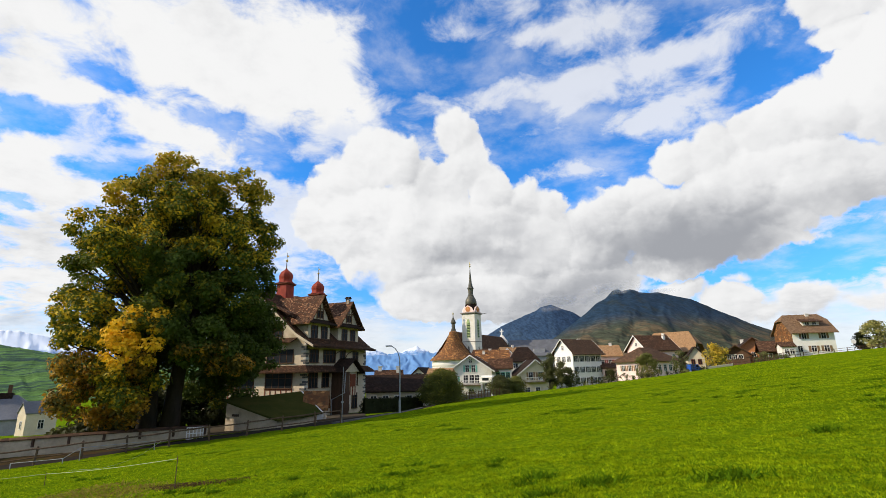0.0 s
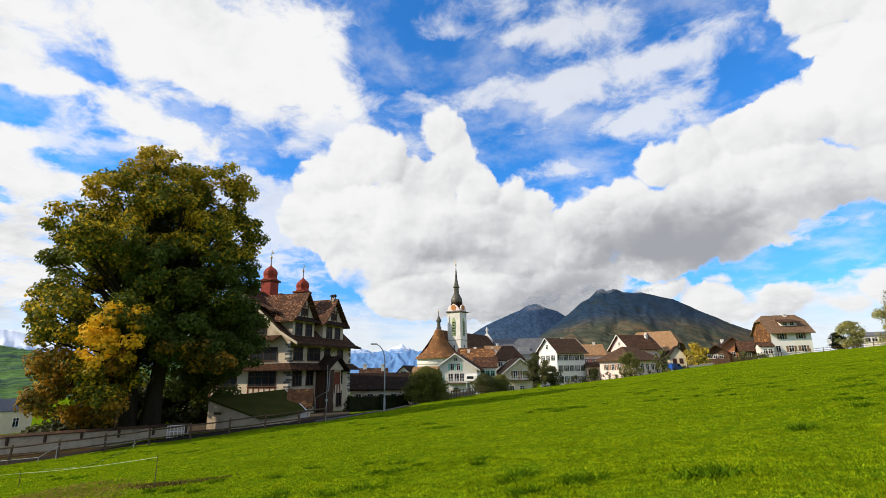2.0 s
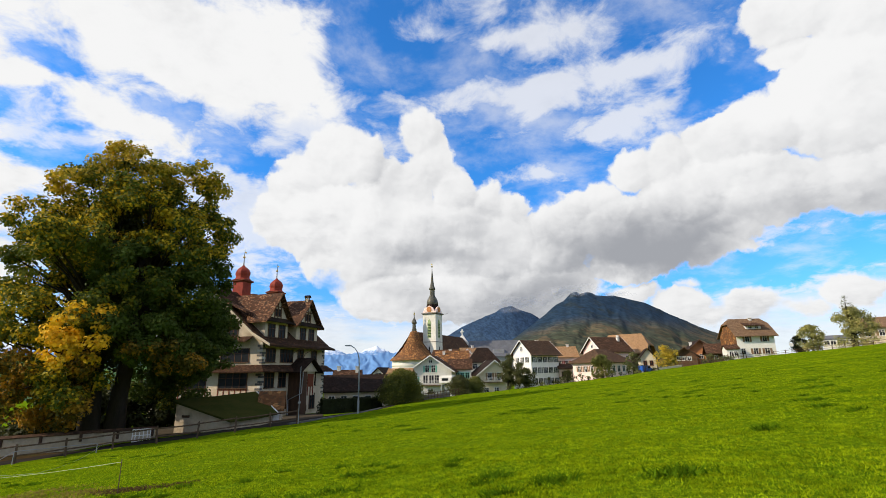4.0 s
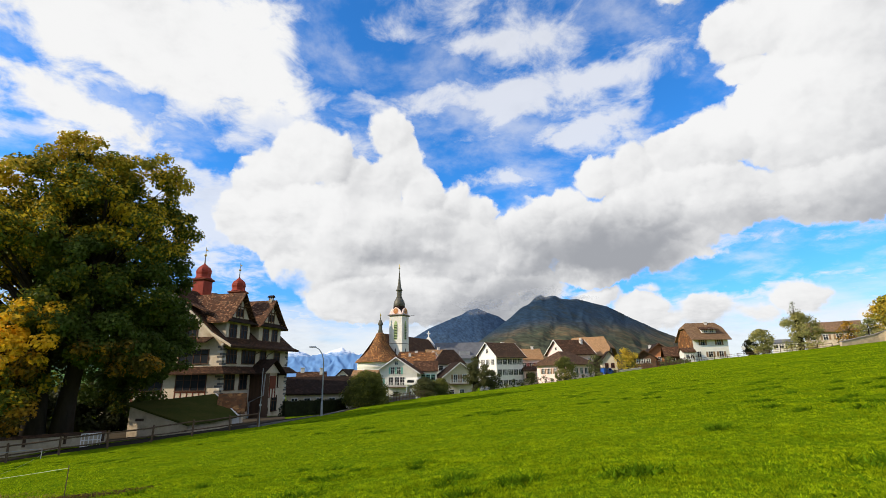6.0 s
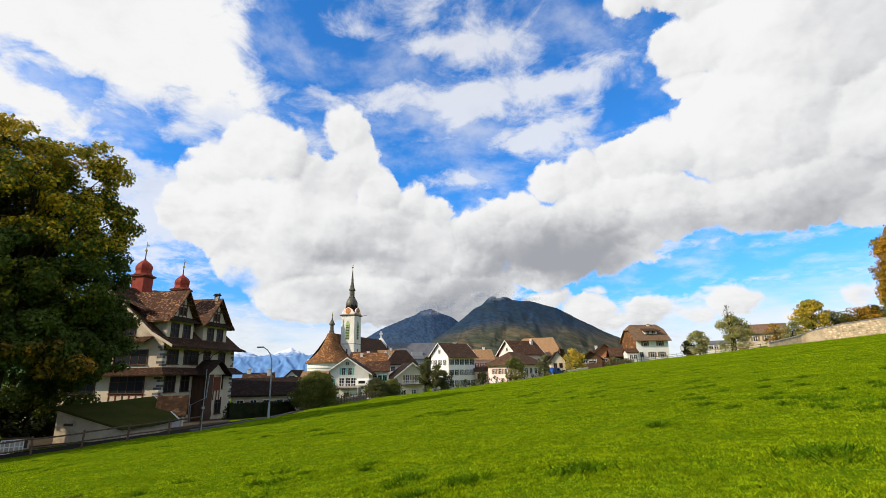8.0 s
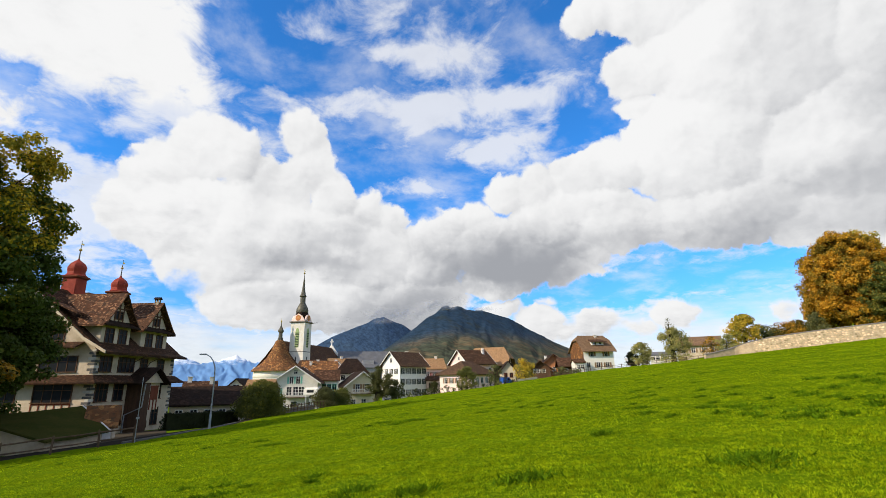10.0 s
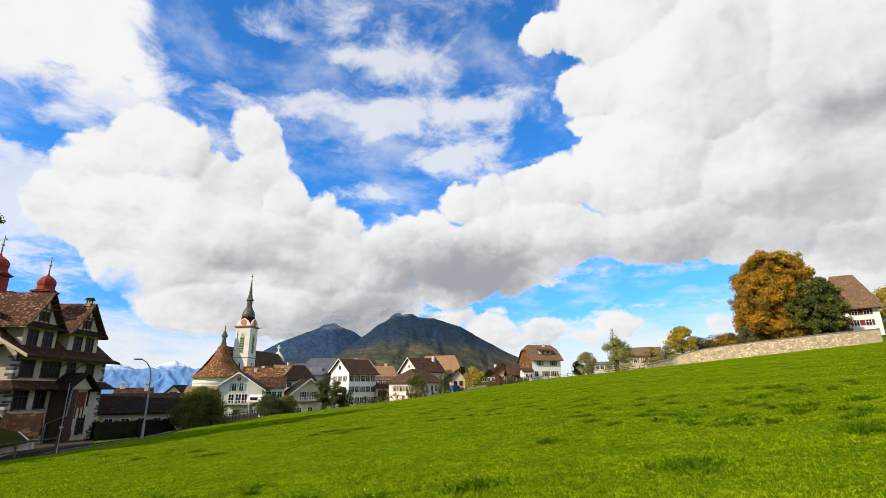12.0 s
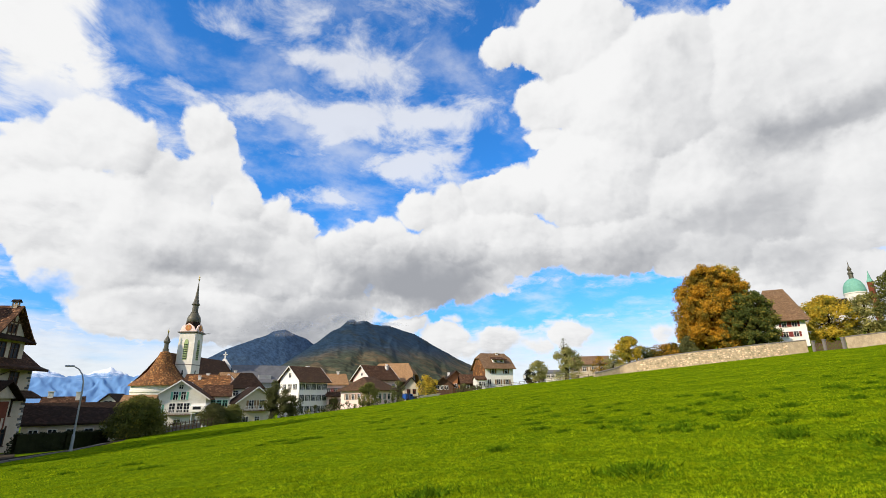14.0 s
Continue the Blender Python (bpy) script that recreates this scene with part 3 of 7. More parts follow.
def roof_mesh(w, d, h, rise, over=0.6, ridge="x", hip=0.0, q=0.0, thick=0.22, flare=0.0, drop=0.25):
    """A pitched roof over a w x d block whose walls end at h. hip: how far each ridge end is set in; q: the share of the slope below the hip."""
    W, D = (w, d) if ridge == "x" else (d, w)
    k = rise / (D / 2)
    e = over
    z0, zr = h - e * k, h + rise
    ya, yb, ym = -e, D + e, D / 2
    xa, xb = -e, W + e
    vs, fs = [], []

    def v(x, y, z):
        vs.append((x, y, z + thick) if ridge == "x" else (w - y, x, z + thick))
        return len(vs) - 1
    if flare:
        f0, f1 = v(xa, ya - flare, z0 - drop), v(xb, ya - flare, z0 - drop)
        g0, g1 = v(xa, yb + flare, z0 - drop), v(xb, yb + flare, z0 - drop)
    a0, a1, b0, b1 = v(xa, ya, z0), v(xb, ya, z0), v(xa, yb, z0), v(xb, yb, z0)
    if hip:
        r0, r1 = v(xa + hip, ym, zr), v(xb - hip, ym, zr)
        if q > 0:
            zq, s = z0 + q * (zr - z0), q * (D / 2 + e)
            c0, c1, d0, d1 = v(xa, ya + s, zq), v(xb, ya + s, zq), v(xa, yb - s, zq), v(xb, yb - s, zq)
            fs += [[a0, a1, c1, r1, r0, c0], [b1, b0, d0, r0, r1, d1], [c0, r0, d0], [d1, r1, c1]]
        else:
            fs += [[a0, a1, r1, r0], [b1, b0, r0, r1], [a0, r0, b0], [b1, r1, a1]]
    else:
        r0, r1 = v(xa, ym, zr), v(xb, ym, zr)
        fs += [[a0, a1, r1, r0], [b1, b0, r0, r1]]
    if flare:
        fs += [[f0, f1, a1, a0], [g1, g0, b0, b1]]
    return slab(bmesh.new(), vs, fs, thick)


def block_mesh(w, d, h, rise, ridge="x", q=1.0, sink=1.0):
    D = d if ridge == "x" else w
    s, zq = q * D / 2, h + q * rise
    out = [(0, -sink), (D, -sink), (D, h)]
    out += [(D / 2, h + rise)] if q >= 1 else ([(D - s, zq), (s, zq)] if q > 0 else [])
    out += [(0, h)]
    bm = bmesh.new()
    return prism(bm, out, "x", 0, w) if ridge == "x" else prism(bm, out, "y", 0, d)


def house(az, d, z, rz, w, dp, h, rise, wall="white", roof="tile", ridge="x", hip=0.0, q=0.0, over=0.6, anchor=0.0, label="", flare=0.0, name="house", chimneys=(), sink=1.5, trim=None):
    """A house with its front corner (or the point anchor metres along the front) at the plan place az, d. z: its floor."""
    x, y = place(az, d)
    r = radians(rz)
    ob = thing(name, x - anchor * math.cos(r), y - anchor * math.sin(r), z, rz, label, "house")
    part("wall", block_mesh(w, dp, h, rise, ridge, (q if hip else 1.0), sink), M[wall], ob)
    rf = part("roof", roof_mesh(w, dp, h, rise, over, ridge, hip, q, flare=flare), M[roof], ob)
    if trim and not hip:
        W2 = dp if ridge == "x" else w
        k = rise / (W2 / 2)
        for end in (0, 1):
            for s in (-1, 1):
                e = over + flare
                a, c = (W2 / 2 - s * (W2 / 2 + over), h - over * k), (W2 / 2 - s * 0.02, h + rise)
                pts = [(a[0], a[1] - 0.06), (a[0], a[1] + 0.24), (c[0], c[1] + 0.24), (c[0], c[1] - 0.06)]
                lo = (-over - 0.07, -over - 0.005) if end == 0 else ((w if ridge == "x" else dp) + over + 0.005, (w if ridge == "x" else dp) + over + 0.07)
                part("verge_board", prism(bmesh.new(), pts, ridge, *lo), M[trim], rf)
    for cx, cy, top in chimneys:
        D = dp if ridge == "x" else w
        cz = h + rise * (1 - abs((cy if ridge == "x" else cx) - D / 2) / (D / 2))
        part("chimney", boxes((cx - 0.35, cx + 0.35, cy - 0.35, cy + 0.35, cz - 0.5, cz + top), (cx - 0.45, cx + 0.45, cy - 0.45, cy + 0.45, cz + top, cz + top + 0.12)), M["white"], rf)
    ob["size"] = (w, dp)
    return ob


def windows(ob, face, us, zs, w, h, shutter=None, frame_mat="trim", panes=2):
    size = tuple(ob["size"])
    for z in zs:
        for u in us:
            window(ob, face, u, z, w, h, size, shutter, frame_mat, panes)


# ---- ground ----
# The meadow is a tilted plane; beyond its border the land goes on at gentler slopes, then falls to the valley.
BORDER = [(-180, 60), (-60, 46), (-41, 44), (-35, 44), (-28, 41.5), (-20, 42), (-14, 42), (-9, 46), (-5, 49), (-0.6, 66), (7, 80), (14, 74), (17, 76), (25, 86), (30, 104), (35, 125), (38, 128), (44, 116), (48, 112), (50, 122), (56, 119), (61, 124), (67, 130), (72, 118), (180, 60)]
BEYOND = [(-180, -0.02), (-60, -0.06), (-36, -0.06), (-25, -0.03), (-14, -0.04), (-9, -0.05), (-5, -0.06), (0, -0.058), (7, -0.048), (14, -0.037), (25, -0.015), (35, 0.009), (45, 0.028), (50, 0.06), (56, 0.10), (75, 0.12), (120, 0.02), (180, -0.02)]
FAR = [(-180, 0), (-60, -30), (20, -30), (45, 5), (60, 40), (90, 40), (180, 0)]


def along(table, v):
    return float(np.interp(v, [p[0] for p in table], [p[1] for p in table]))


def meadow(x, y):
    return 0.096 * x - 0.037 * y


def ground(x, y):
    d, az = math.hypot(x, y), math.degrees(math.atan2(x, y))
    D = along(BORDER, az)
    if d <= D:
        return meadow(x, y)
    bx, by = place(az, D)
    z = meadow(bx, by) + along(BEYOND, az) * (min(d, 330) - D)
    if d > 330:
        f = min((d - 330) / 1000, 1)
        z += (along(FAR, az) - z) * f * f * (3 - 2 * f)
    return z

def ground_mesh():
    ds = [0.5, 2, 4] + list(np.arange(6, 40, 1.0)) + list(np.arange(40, 160, 2.5)) + list(np.geomspace(160, 4600, 36))
    azs = list(np.arange(-60, 90, 1.0)) + list(np.arange(90, 300, 6.0))
    vs = [(0.0, 0.0, 0.0)]
    for d in ds:
        for a in azs:
            a2 = a if a <= 180 else a - 360
            x, y = place(a2, d)
            z = ground(x, y)
            if d < 140:
                z += 0.10 * noise.noise((x * 0.16, y * 0.16, 0)) + 0.05 * noise.noise((x * 0.6, y * 0.6, 3)) * min(d / 10, 1)
            elif d > 400:
                z += 14 * noise.noise((x * 0.003, y * 0.003, 5)) * min((d - 400) / 800, 1)
            vs.append((x, y, z))
    n = len(azs)
    fs = [(0, 1 + (k + 1) % n, 1 + k) for k in range(n)]
    for i in range(len(ds) - 1):
        for k in range(n):
            a, b = 1 + i * n + k, 1 + i * n + (k + 1) % n
            fs.append((a, b, b + n, a + n))
    me = bpy.data.meshes.new("ground")
    me.from_pydata(vs, [], fs)
    me.update()
    for p in me.polygons:
        p.use_smooth = True
    return me


def meadow_material():
    m = bpy.data.materials.new("meadow_grass")
    m.use_nodes = True
    n = Nodes(m.node_tree)
    at = n.add("ShaderNodeNewGeometry").outputs["Position"]
    big = n.step(n.noise(at, 0.10, 4.0, 0.6), 0.35, 0.68)
    mid = n.step(n.noise(at, 0.9, 5.0, 0.65), 0.3, 0.75)
    fine = n.noise(at, 9.0, 4.0, 0.7)
    c = n.mix(big, (0.076, 0.134, 0.003), (0.113, 0.172, 0.004))
    c = n.mix(n.math("MULTIPLY", mid, 0.6), c, (0.045, 0.105, 0.004))
    c = n.mix(n.step(fine, 0.45, 0.68), c, (0.21, 0.275, 0.006))
    c = n.mix(n.step(n.noise(n.vec("ADD", at, (5.0, 9.0, 0.0)), 0.22, 5.0, 0.7), 0.66, 0.78), c, (0.16, 0.15, 0.03))
    h = n.math("ADD", n.noise(at, 3.0, 5.0, 0.75), n.math("MULTIPLY", fine, 0.5))
    b = n.add("ShaderNodeBsdfPrincipled", {"Base Color": c, "Roughness": 0.9, "Specular IOR Level": 0.0,
              "Normal": n.add("ShaderNodeBump", {"Strength": 0.8, "Distance": 0.16, "Height": h}).outputs[0]})
    n.add("ShaderNodeOutputMaterial", {0: b.outputs[0]})
    return m


M["grass"] = meadow_material()
gm = ground_mesh()
gm.materials.append(M["grass"])
tagged(new("ground", gm), "sloping green meadow that runs on to the valley", "ground", kind="structure")


# ---- mountains ----
def mountain(name, ridge, d, depth, foot, mat, rough, label, step=0.12, seed=0.0, crag=1.0, jags=2.5):
    """A range: ridge gives (azimuth, tangent of the height) of its crest, at distance d; it rises from foot metres at d - depth."""
    a0, a1 = ridge[0][0], ridge[-1][0]
    azs = np.arange(a0, a1 + step / 2, step)
    rows = 40
    vs = []
    for a in azs:
        crest = EYE + along(ridge, a) * d
        broad = EYE + d * sum(along(ridge, a + k) for k in (-3.5, -2.5, -1.5, -0.5, 0.5, 1.5, 2.5, 3.5)) / 8
        for r in range(rows + 8):
            f = r / rows
            dd = d - depth + depth * f
            s = f ** 1.15 if f <= 1 else 1 - (f - 1) * 1.5
            top = broad + (crest - broad) * min(1, f) ** 5
            x, y = place(a, dd)
            wob = 1.2 * noise.noise(Vector((a * 0.5 + seed, f * 3.0, 4.0)))
            p = Vector(((a + wob) * 0.55 * crag + seed, f * 3.0 + a * 0.15, 0))
            rid = 0.7 + 1.2 * noise.noise(p) + 0.5 * noise.noise(p * 2.3) + 0.2 * noise.noise(p * 5.1)
            edge = 1 if f > 1 else 4 * f * (1 - f)
            jag = noise.noise(Vector((a * 1.7 + seed, 0, 2.0))) + 0.7 * noise.noise(Vector((a * 4.3 + seed, 3.0, 0)))
            z = foot + (top - foot) * s + rough * (rid - 0.7) * edge * 0.6 + jags * jag * min(1, f) ** 10
            vs.append((x, y, z))
    R = rows + 8
    fs = [(i * R + r, (i + 1) * R + r, (i + 1) * R + r + 1, i * R + r + 1) for i in range(len(azs) - 1) for r in range(R - 1)]
    me = bpy.data.meshes.new(name)
    me.from_pydata(vs, [], fs)
    me.update()
    for p in me.polygons:
        p.use_smooth = True
    me.materials.append(mat)
    return tagged(new(name, me), label, "mountain", kind="structure")


def forest_material(name, low, high, autumn, z0, z1, scale=0.02):
    m = bpy.data.materials.new(name)
    m.use_nodes = True
    n = Nodes(m.node_tree)
    where = n.add("ShaderNodeNewGeometry").outputs["Position"]
    z = n.add("ShaderNodeSeparateXYZ", {0: where}).outputs[2]
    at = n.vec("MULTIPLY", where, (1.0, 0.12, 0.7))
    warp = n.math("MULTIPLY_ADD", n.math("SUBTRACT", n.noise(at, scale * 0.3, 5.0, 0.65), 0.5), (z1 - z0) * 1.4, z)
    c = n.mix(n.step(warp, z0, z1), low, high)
    patch = n.math("MULTIPLY", n.step(n.noise(at, scale * 0.6, 6.0, 0.72), 0.47, 0.60), n.step(warp, z1 * 1.05, z0))
    c = n.mix(patch, c, autumn)
    c = n.mix(n.math("MULTIPLY", n.step(n.noise(n.vec("ADD", at, (90.0, 40.0, 0.0)), scale * 0.8, 6.0, 0.75), 0.5, 0.62), 0.55), c, tuple(v * 0.5 for v in low))
    k = n.step(n.noise(at, scale * 3.2, 4.0, 0.7), 0.3, 0.7, 0.6, 1.35)
    c = n.mix(1.0, c, n.add("ShaderNodeCombineXYZ", {0: k, 1: k, 2: k}).outputs[0])
    c.node.blend_type = "MULTIPLY"
    bump = n.add("ShaderNodeBump", {"Strength": 0.7, "Distance": 5.0, "Height": n.noise(at, scale * 3, 6.0, 0.75)}).outputs[0]
    b = n.add("ShaderNodeBsdfPrincipled", {"Base Color": c, "Roughness": 0.95, "Specular IOR Level": 0.05, "Normal": bump})
    n.add("ShaderNodeOutputMaterial", {0: b.outputs[0]})
    return m


def snow_material():
    m = bpy.data.materials.new("hazy_snowy_rock")
    m.use_nodes = True
    n = Nodes(m.node_tree)
    g = n.add("ShaderNodeNewGeometry")
    at = g.outputs["Position"]
    z = n.add("ShaderNodeSeparateXYZ", {0: at}).outputs[2]
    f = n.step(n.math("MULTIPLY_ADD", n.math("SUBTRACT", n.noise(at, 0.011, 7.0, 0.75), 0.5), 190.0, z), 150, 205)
    # The rock's blue is distance haze put into its colour; white is snow.
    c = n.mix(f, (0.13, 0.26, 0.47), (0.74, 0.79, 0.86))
    b = n.add("ShaderNodeBsdfPrincipled", {"Base Color": c, "Roughness": 0.9, "Specular IOR Level": 0.1})
    n.add("ShaderNodeOutputMaterial", {0: b.outputs[0]})
    return m


# Blue in the two mountain forests is distance haze put into base colour.
M["forest"] = forest_material("hazy_forest", (0.050, 0.056, 0.034), (0.016, 0.034, 0.058), (0.115, 0.082, 0.044), 120, 290)
M["forest_far"] = forest_material("hazy_far_forest", (0.036, 0.066, 0.112), (0.027, 0.052, 0.094), (0.04, 0.06, 0.075), 120, 330)
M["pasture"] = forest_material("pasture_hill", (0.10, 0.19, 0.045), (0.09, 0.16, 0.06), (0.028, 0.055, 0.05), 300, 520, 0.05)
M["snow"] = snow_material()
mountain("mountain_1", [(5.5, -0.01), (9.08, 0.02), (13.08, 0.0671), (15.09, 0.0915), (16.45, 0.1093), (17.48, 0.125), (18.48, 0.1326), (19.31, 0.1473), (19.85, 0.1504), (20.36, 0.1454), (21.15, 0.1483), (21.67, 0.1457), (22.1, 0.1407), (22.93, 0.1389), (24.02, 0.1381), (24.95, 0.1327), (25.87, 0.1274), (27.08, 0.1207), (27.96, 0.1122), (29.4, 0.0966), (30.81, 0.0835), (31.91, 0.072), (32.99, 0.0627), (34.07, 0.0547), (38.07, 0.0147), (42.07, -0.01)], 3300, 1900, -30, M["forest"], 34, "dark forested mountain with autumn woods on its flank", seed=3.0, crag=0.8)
mountain("mountain_2", [(-1.5, -0.01), (2.36, 0.02), (4.86, 0.0687), (6.49, 0.0855), (7.48, 0.0934), (8.48, 0.1001), (9.47, 0.108), (10.48, 0.1136), (11.15, 0.1216), (11.82, 0.1249), (12.49, 0.127), (13.15, 0.121), (13.81, 0.1161), (14.8, 0.11), (15.77, 0.0981), (17.03, 0.0771), (21.03, 0.03)], 4100, 1500, -30, M["forest_far"], 14, "wooded mountain behind the first, tinted blue-grey for haze", seed=9.0, crag=1.3)
mountain("snow_range", [(-60, 0.06), (-50, 0.07), (-41.3, 0.074), (-38.4, 0.062), (-33, 0.055), (-26, 0.066), (-18, 0.05), (-10, 0.046), (-8.3, 0.046), (-6.5, 0.036), (-5.2, 0.04), (-3.3, 0.050), (-1.5, 0.037), (1, 0.045), (4, 0.03), (9, 0.02)], 4500, 900, -30, M["snow"], 30, "snow-capped mountain range in the distance, tinted blue for haze", seed=5.0, crag=2.4, jags=16.0)
mountain("pasture_hill", [(-75, 0.06), (-60, 0.05), (-48, 0.055), (-42.2, 0.052), (-39.9, 0.044), (-37, 0.036), (-32, 0.028), (-25, 0.02), (-15, 0.005), (-8, -0.012)], 1500, 800, -30, M["pasture"], 7, "green pasture hill with dark woods", seed=7.0)


def cloud_cap(az, d, tangent, wide, high, albedo, label, seed):
    """Thin cloud caught on a summit: a lumpy bank that dissolves at its edges."""
    x0, y0 = place(az, d)
    z0 = EYE + d * tangent
    m = bpy.data.materials.new("thin_cloud")
    m.use_nodes = True
    n = Nodes(m.node_tree)
    at = n.add("ShaderNodeNewGeometry").outputs["Position"]
    v = n.vec("MULTIPLY", n.vec("SUBTRACT", at, (x0, y0, z0)), (1.25 / wide, 1.25 / wide, 1.0 / high))
    lump = n.math("SUBTRACT", n.noise(n.vec("MULTIPLY", at, (1.0, 1.0, 1.4)), 0.006, 6.0, 0.6), 0.5)
    a = n.step(n.math("SUBTRACT", n.math("MULTIPLY", lump, 3.0), n.vec("LENGTH", v)), -1.15, 0.35)
    white = n.add("ShaderNodeMixShader", {0: 0.45, 1: n.add("ShaderNodeBsdfDiffuse", {"Color": (albedo, albedo, albedo * 1.03, 1)}).outputs[0], 2: n.add("ShaderNodeBsdfTranslucent", {"Color": (albedo, albedo, albedo * 1.03, 1)}).outputs[0]})
    mix = n.add("ShaderNodeMixShader", {0: n.math("MULTIPLY", a, 0.6), 1: n.add("ShaderNodeBsdfTransparent").outputs[0], 2: white.outputs[0]})
    n.add("ShaderNodeOutputMaterial", {0: mix.outputs[0]})
    side = Vector((math.cos(radians(az)), -math.sin(radians(az)), 0))
    ahead = Vector((math.sin(radians(az)), math.cos(radians(az)), 0))
    R, C = 20, 48
    vs = []
    for r in range(R + 1):
        for k in range(C + 1):
            u, w = (k / C * 2 - 1) * wide * 1.3, (r / R * 2 - 1) * high * 1.5
            lift = 60 * noise.noise(Vector((u * 0.008 + seed, w * 0.012, seed))) - 40 * (u / wide) ** 2
            vs.append(Vector((x0, y0, z0 + w)) + side * u + ahead * -lift)
    me = bpy.data.meshes.new("cloud_cap")
    me.from_pydata(vs, [], [(r * (C + 1) + k, r * (C + 1) + k + 1, (r + 1) * (C + 1) + k + 1, (r + 1) * (C + 1) + k) for r in range(R) for k in range(C)])
    for f in me.polygons:
        f.use_smooth = True
    me.materials.append(m)
    return tagged(new("cloud_cap", me), label, "cloud", kind="stuff")


cloud_cap(13.6, 3750, 0.132, 380, 66, 0.62, "grey cloud caught on the far summit", 2.0)
cloud_cap(19.0, 3150, 0.152, 210, 42, 0.66, "pale wisps of cloud caught on the near summit", 5.0)
cloud_cap(23.6, 3150, 0.141, 150, 18, 0.8, "thin wisp of cloud on the mountain crest", 8.0)


# ---- trees ----
def leaf_mesh(name, centres, size, mat, rng, per, flat=0.75, out=None):
    """Clumps of small folded leaves. centres: (x, y, z, radius) of each clump."""
    vs, fs = [], []
    for cx, cy, cz, r in centres:
        k = int(per * r * r)
        u = rng.normal(size=(k, 3))
        u /= np.linalg.norm(u, axis=1)[:, None] + 1e-9
        u *= (rng.random((k, 1)) ** 0.4) * r
        u[:, 2] *= flat
        c = u + (cx, cy, cz)
        # leaves face out of their clump and up to the light, with a droop
        nrm = u / (np.linalg.norm(u, axis=1)[:, None] + 1e-9) * 0.75 + rng.normal(size=(k, 3)) * 0.42
        nrm[:, 2] += 0.35
        nrm /= np.linalg.norm(nrm, axis=1)[:, None] + 1e-9
        a = np.cross(nrm, rng.normal(size=(k, 3)))
        a /= np.linalg.norm(a, axis=1)[:, None] + 1e-9
        b = np.cross(nrm, a)
        s = size * (0.6 + 0.8 * rng.random((k, 1)))
        base = len(vs)
        p0, p1, p2, p3 = c - a * s * 0.5, c + b * s * 0.42 + nrm * s * 0.12, c + a * s * 0.6, c - b * s * 0.42 + nrm * s * 0.12
        q = np.stack([p0, p1, p2, p3], 1).reshape(-1, 3)
        vs.extend(map(tuple, q))
        fs.extend((base + 4 * i, base + 4 * i + 1, base + 4 * i + 2, base + 4 * i + 3) for i in range(k))
    me = bpy.data.meshes.new(name)
    me.from_pydata(vs, [], fs)
    me.update()
    me.materials.append(mat)
    return me


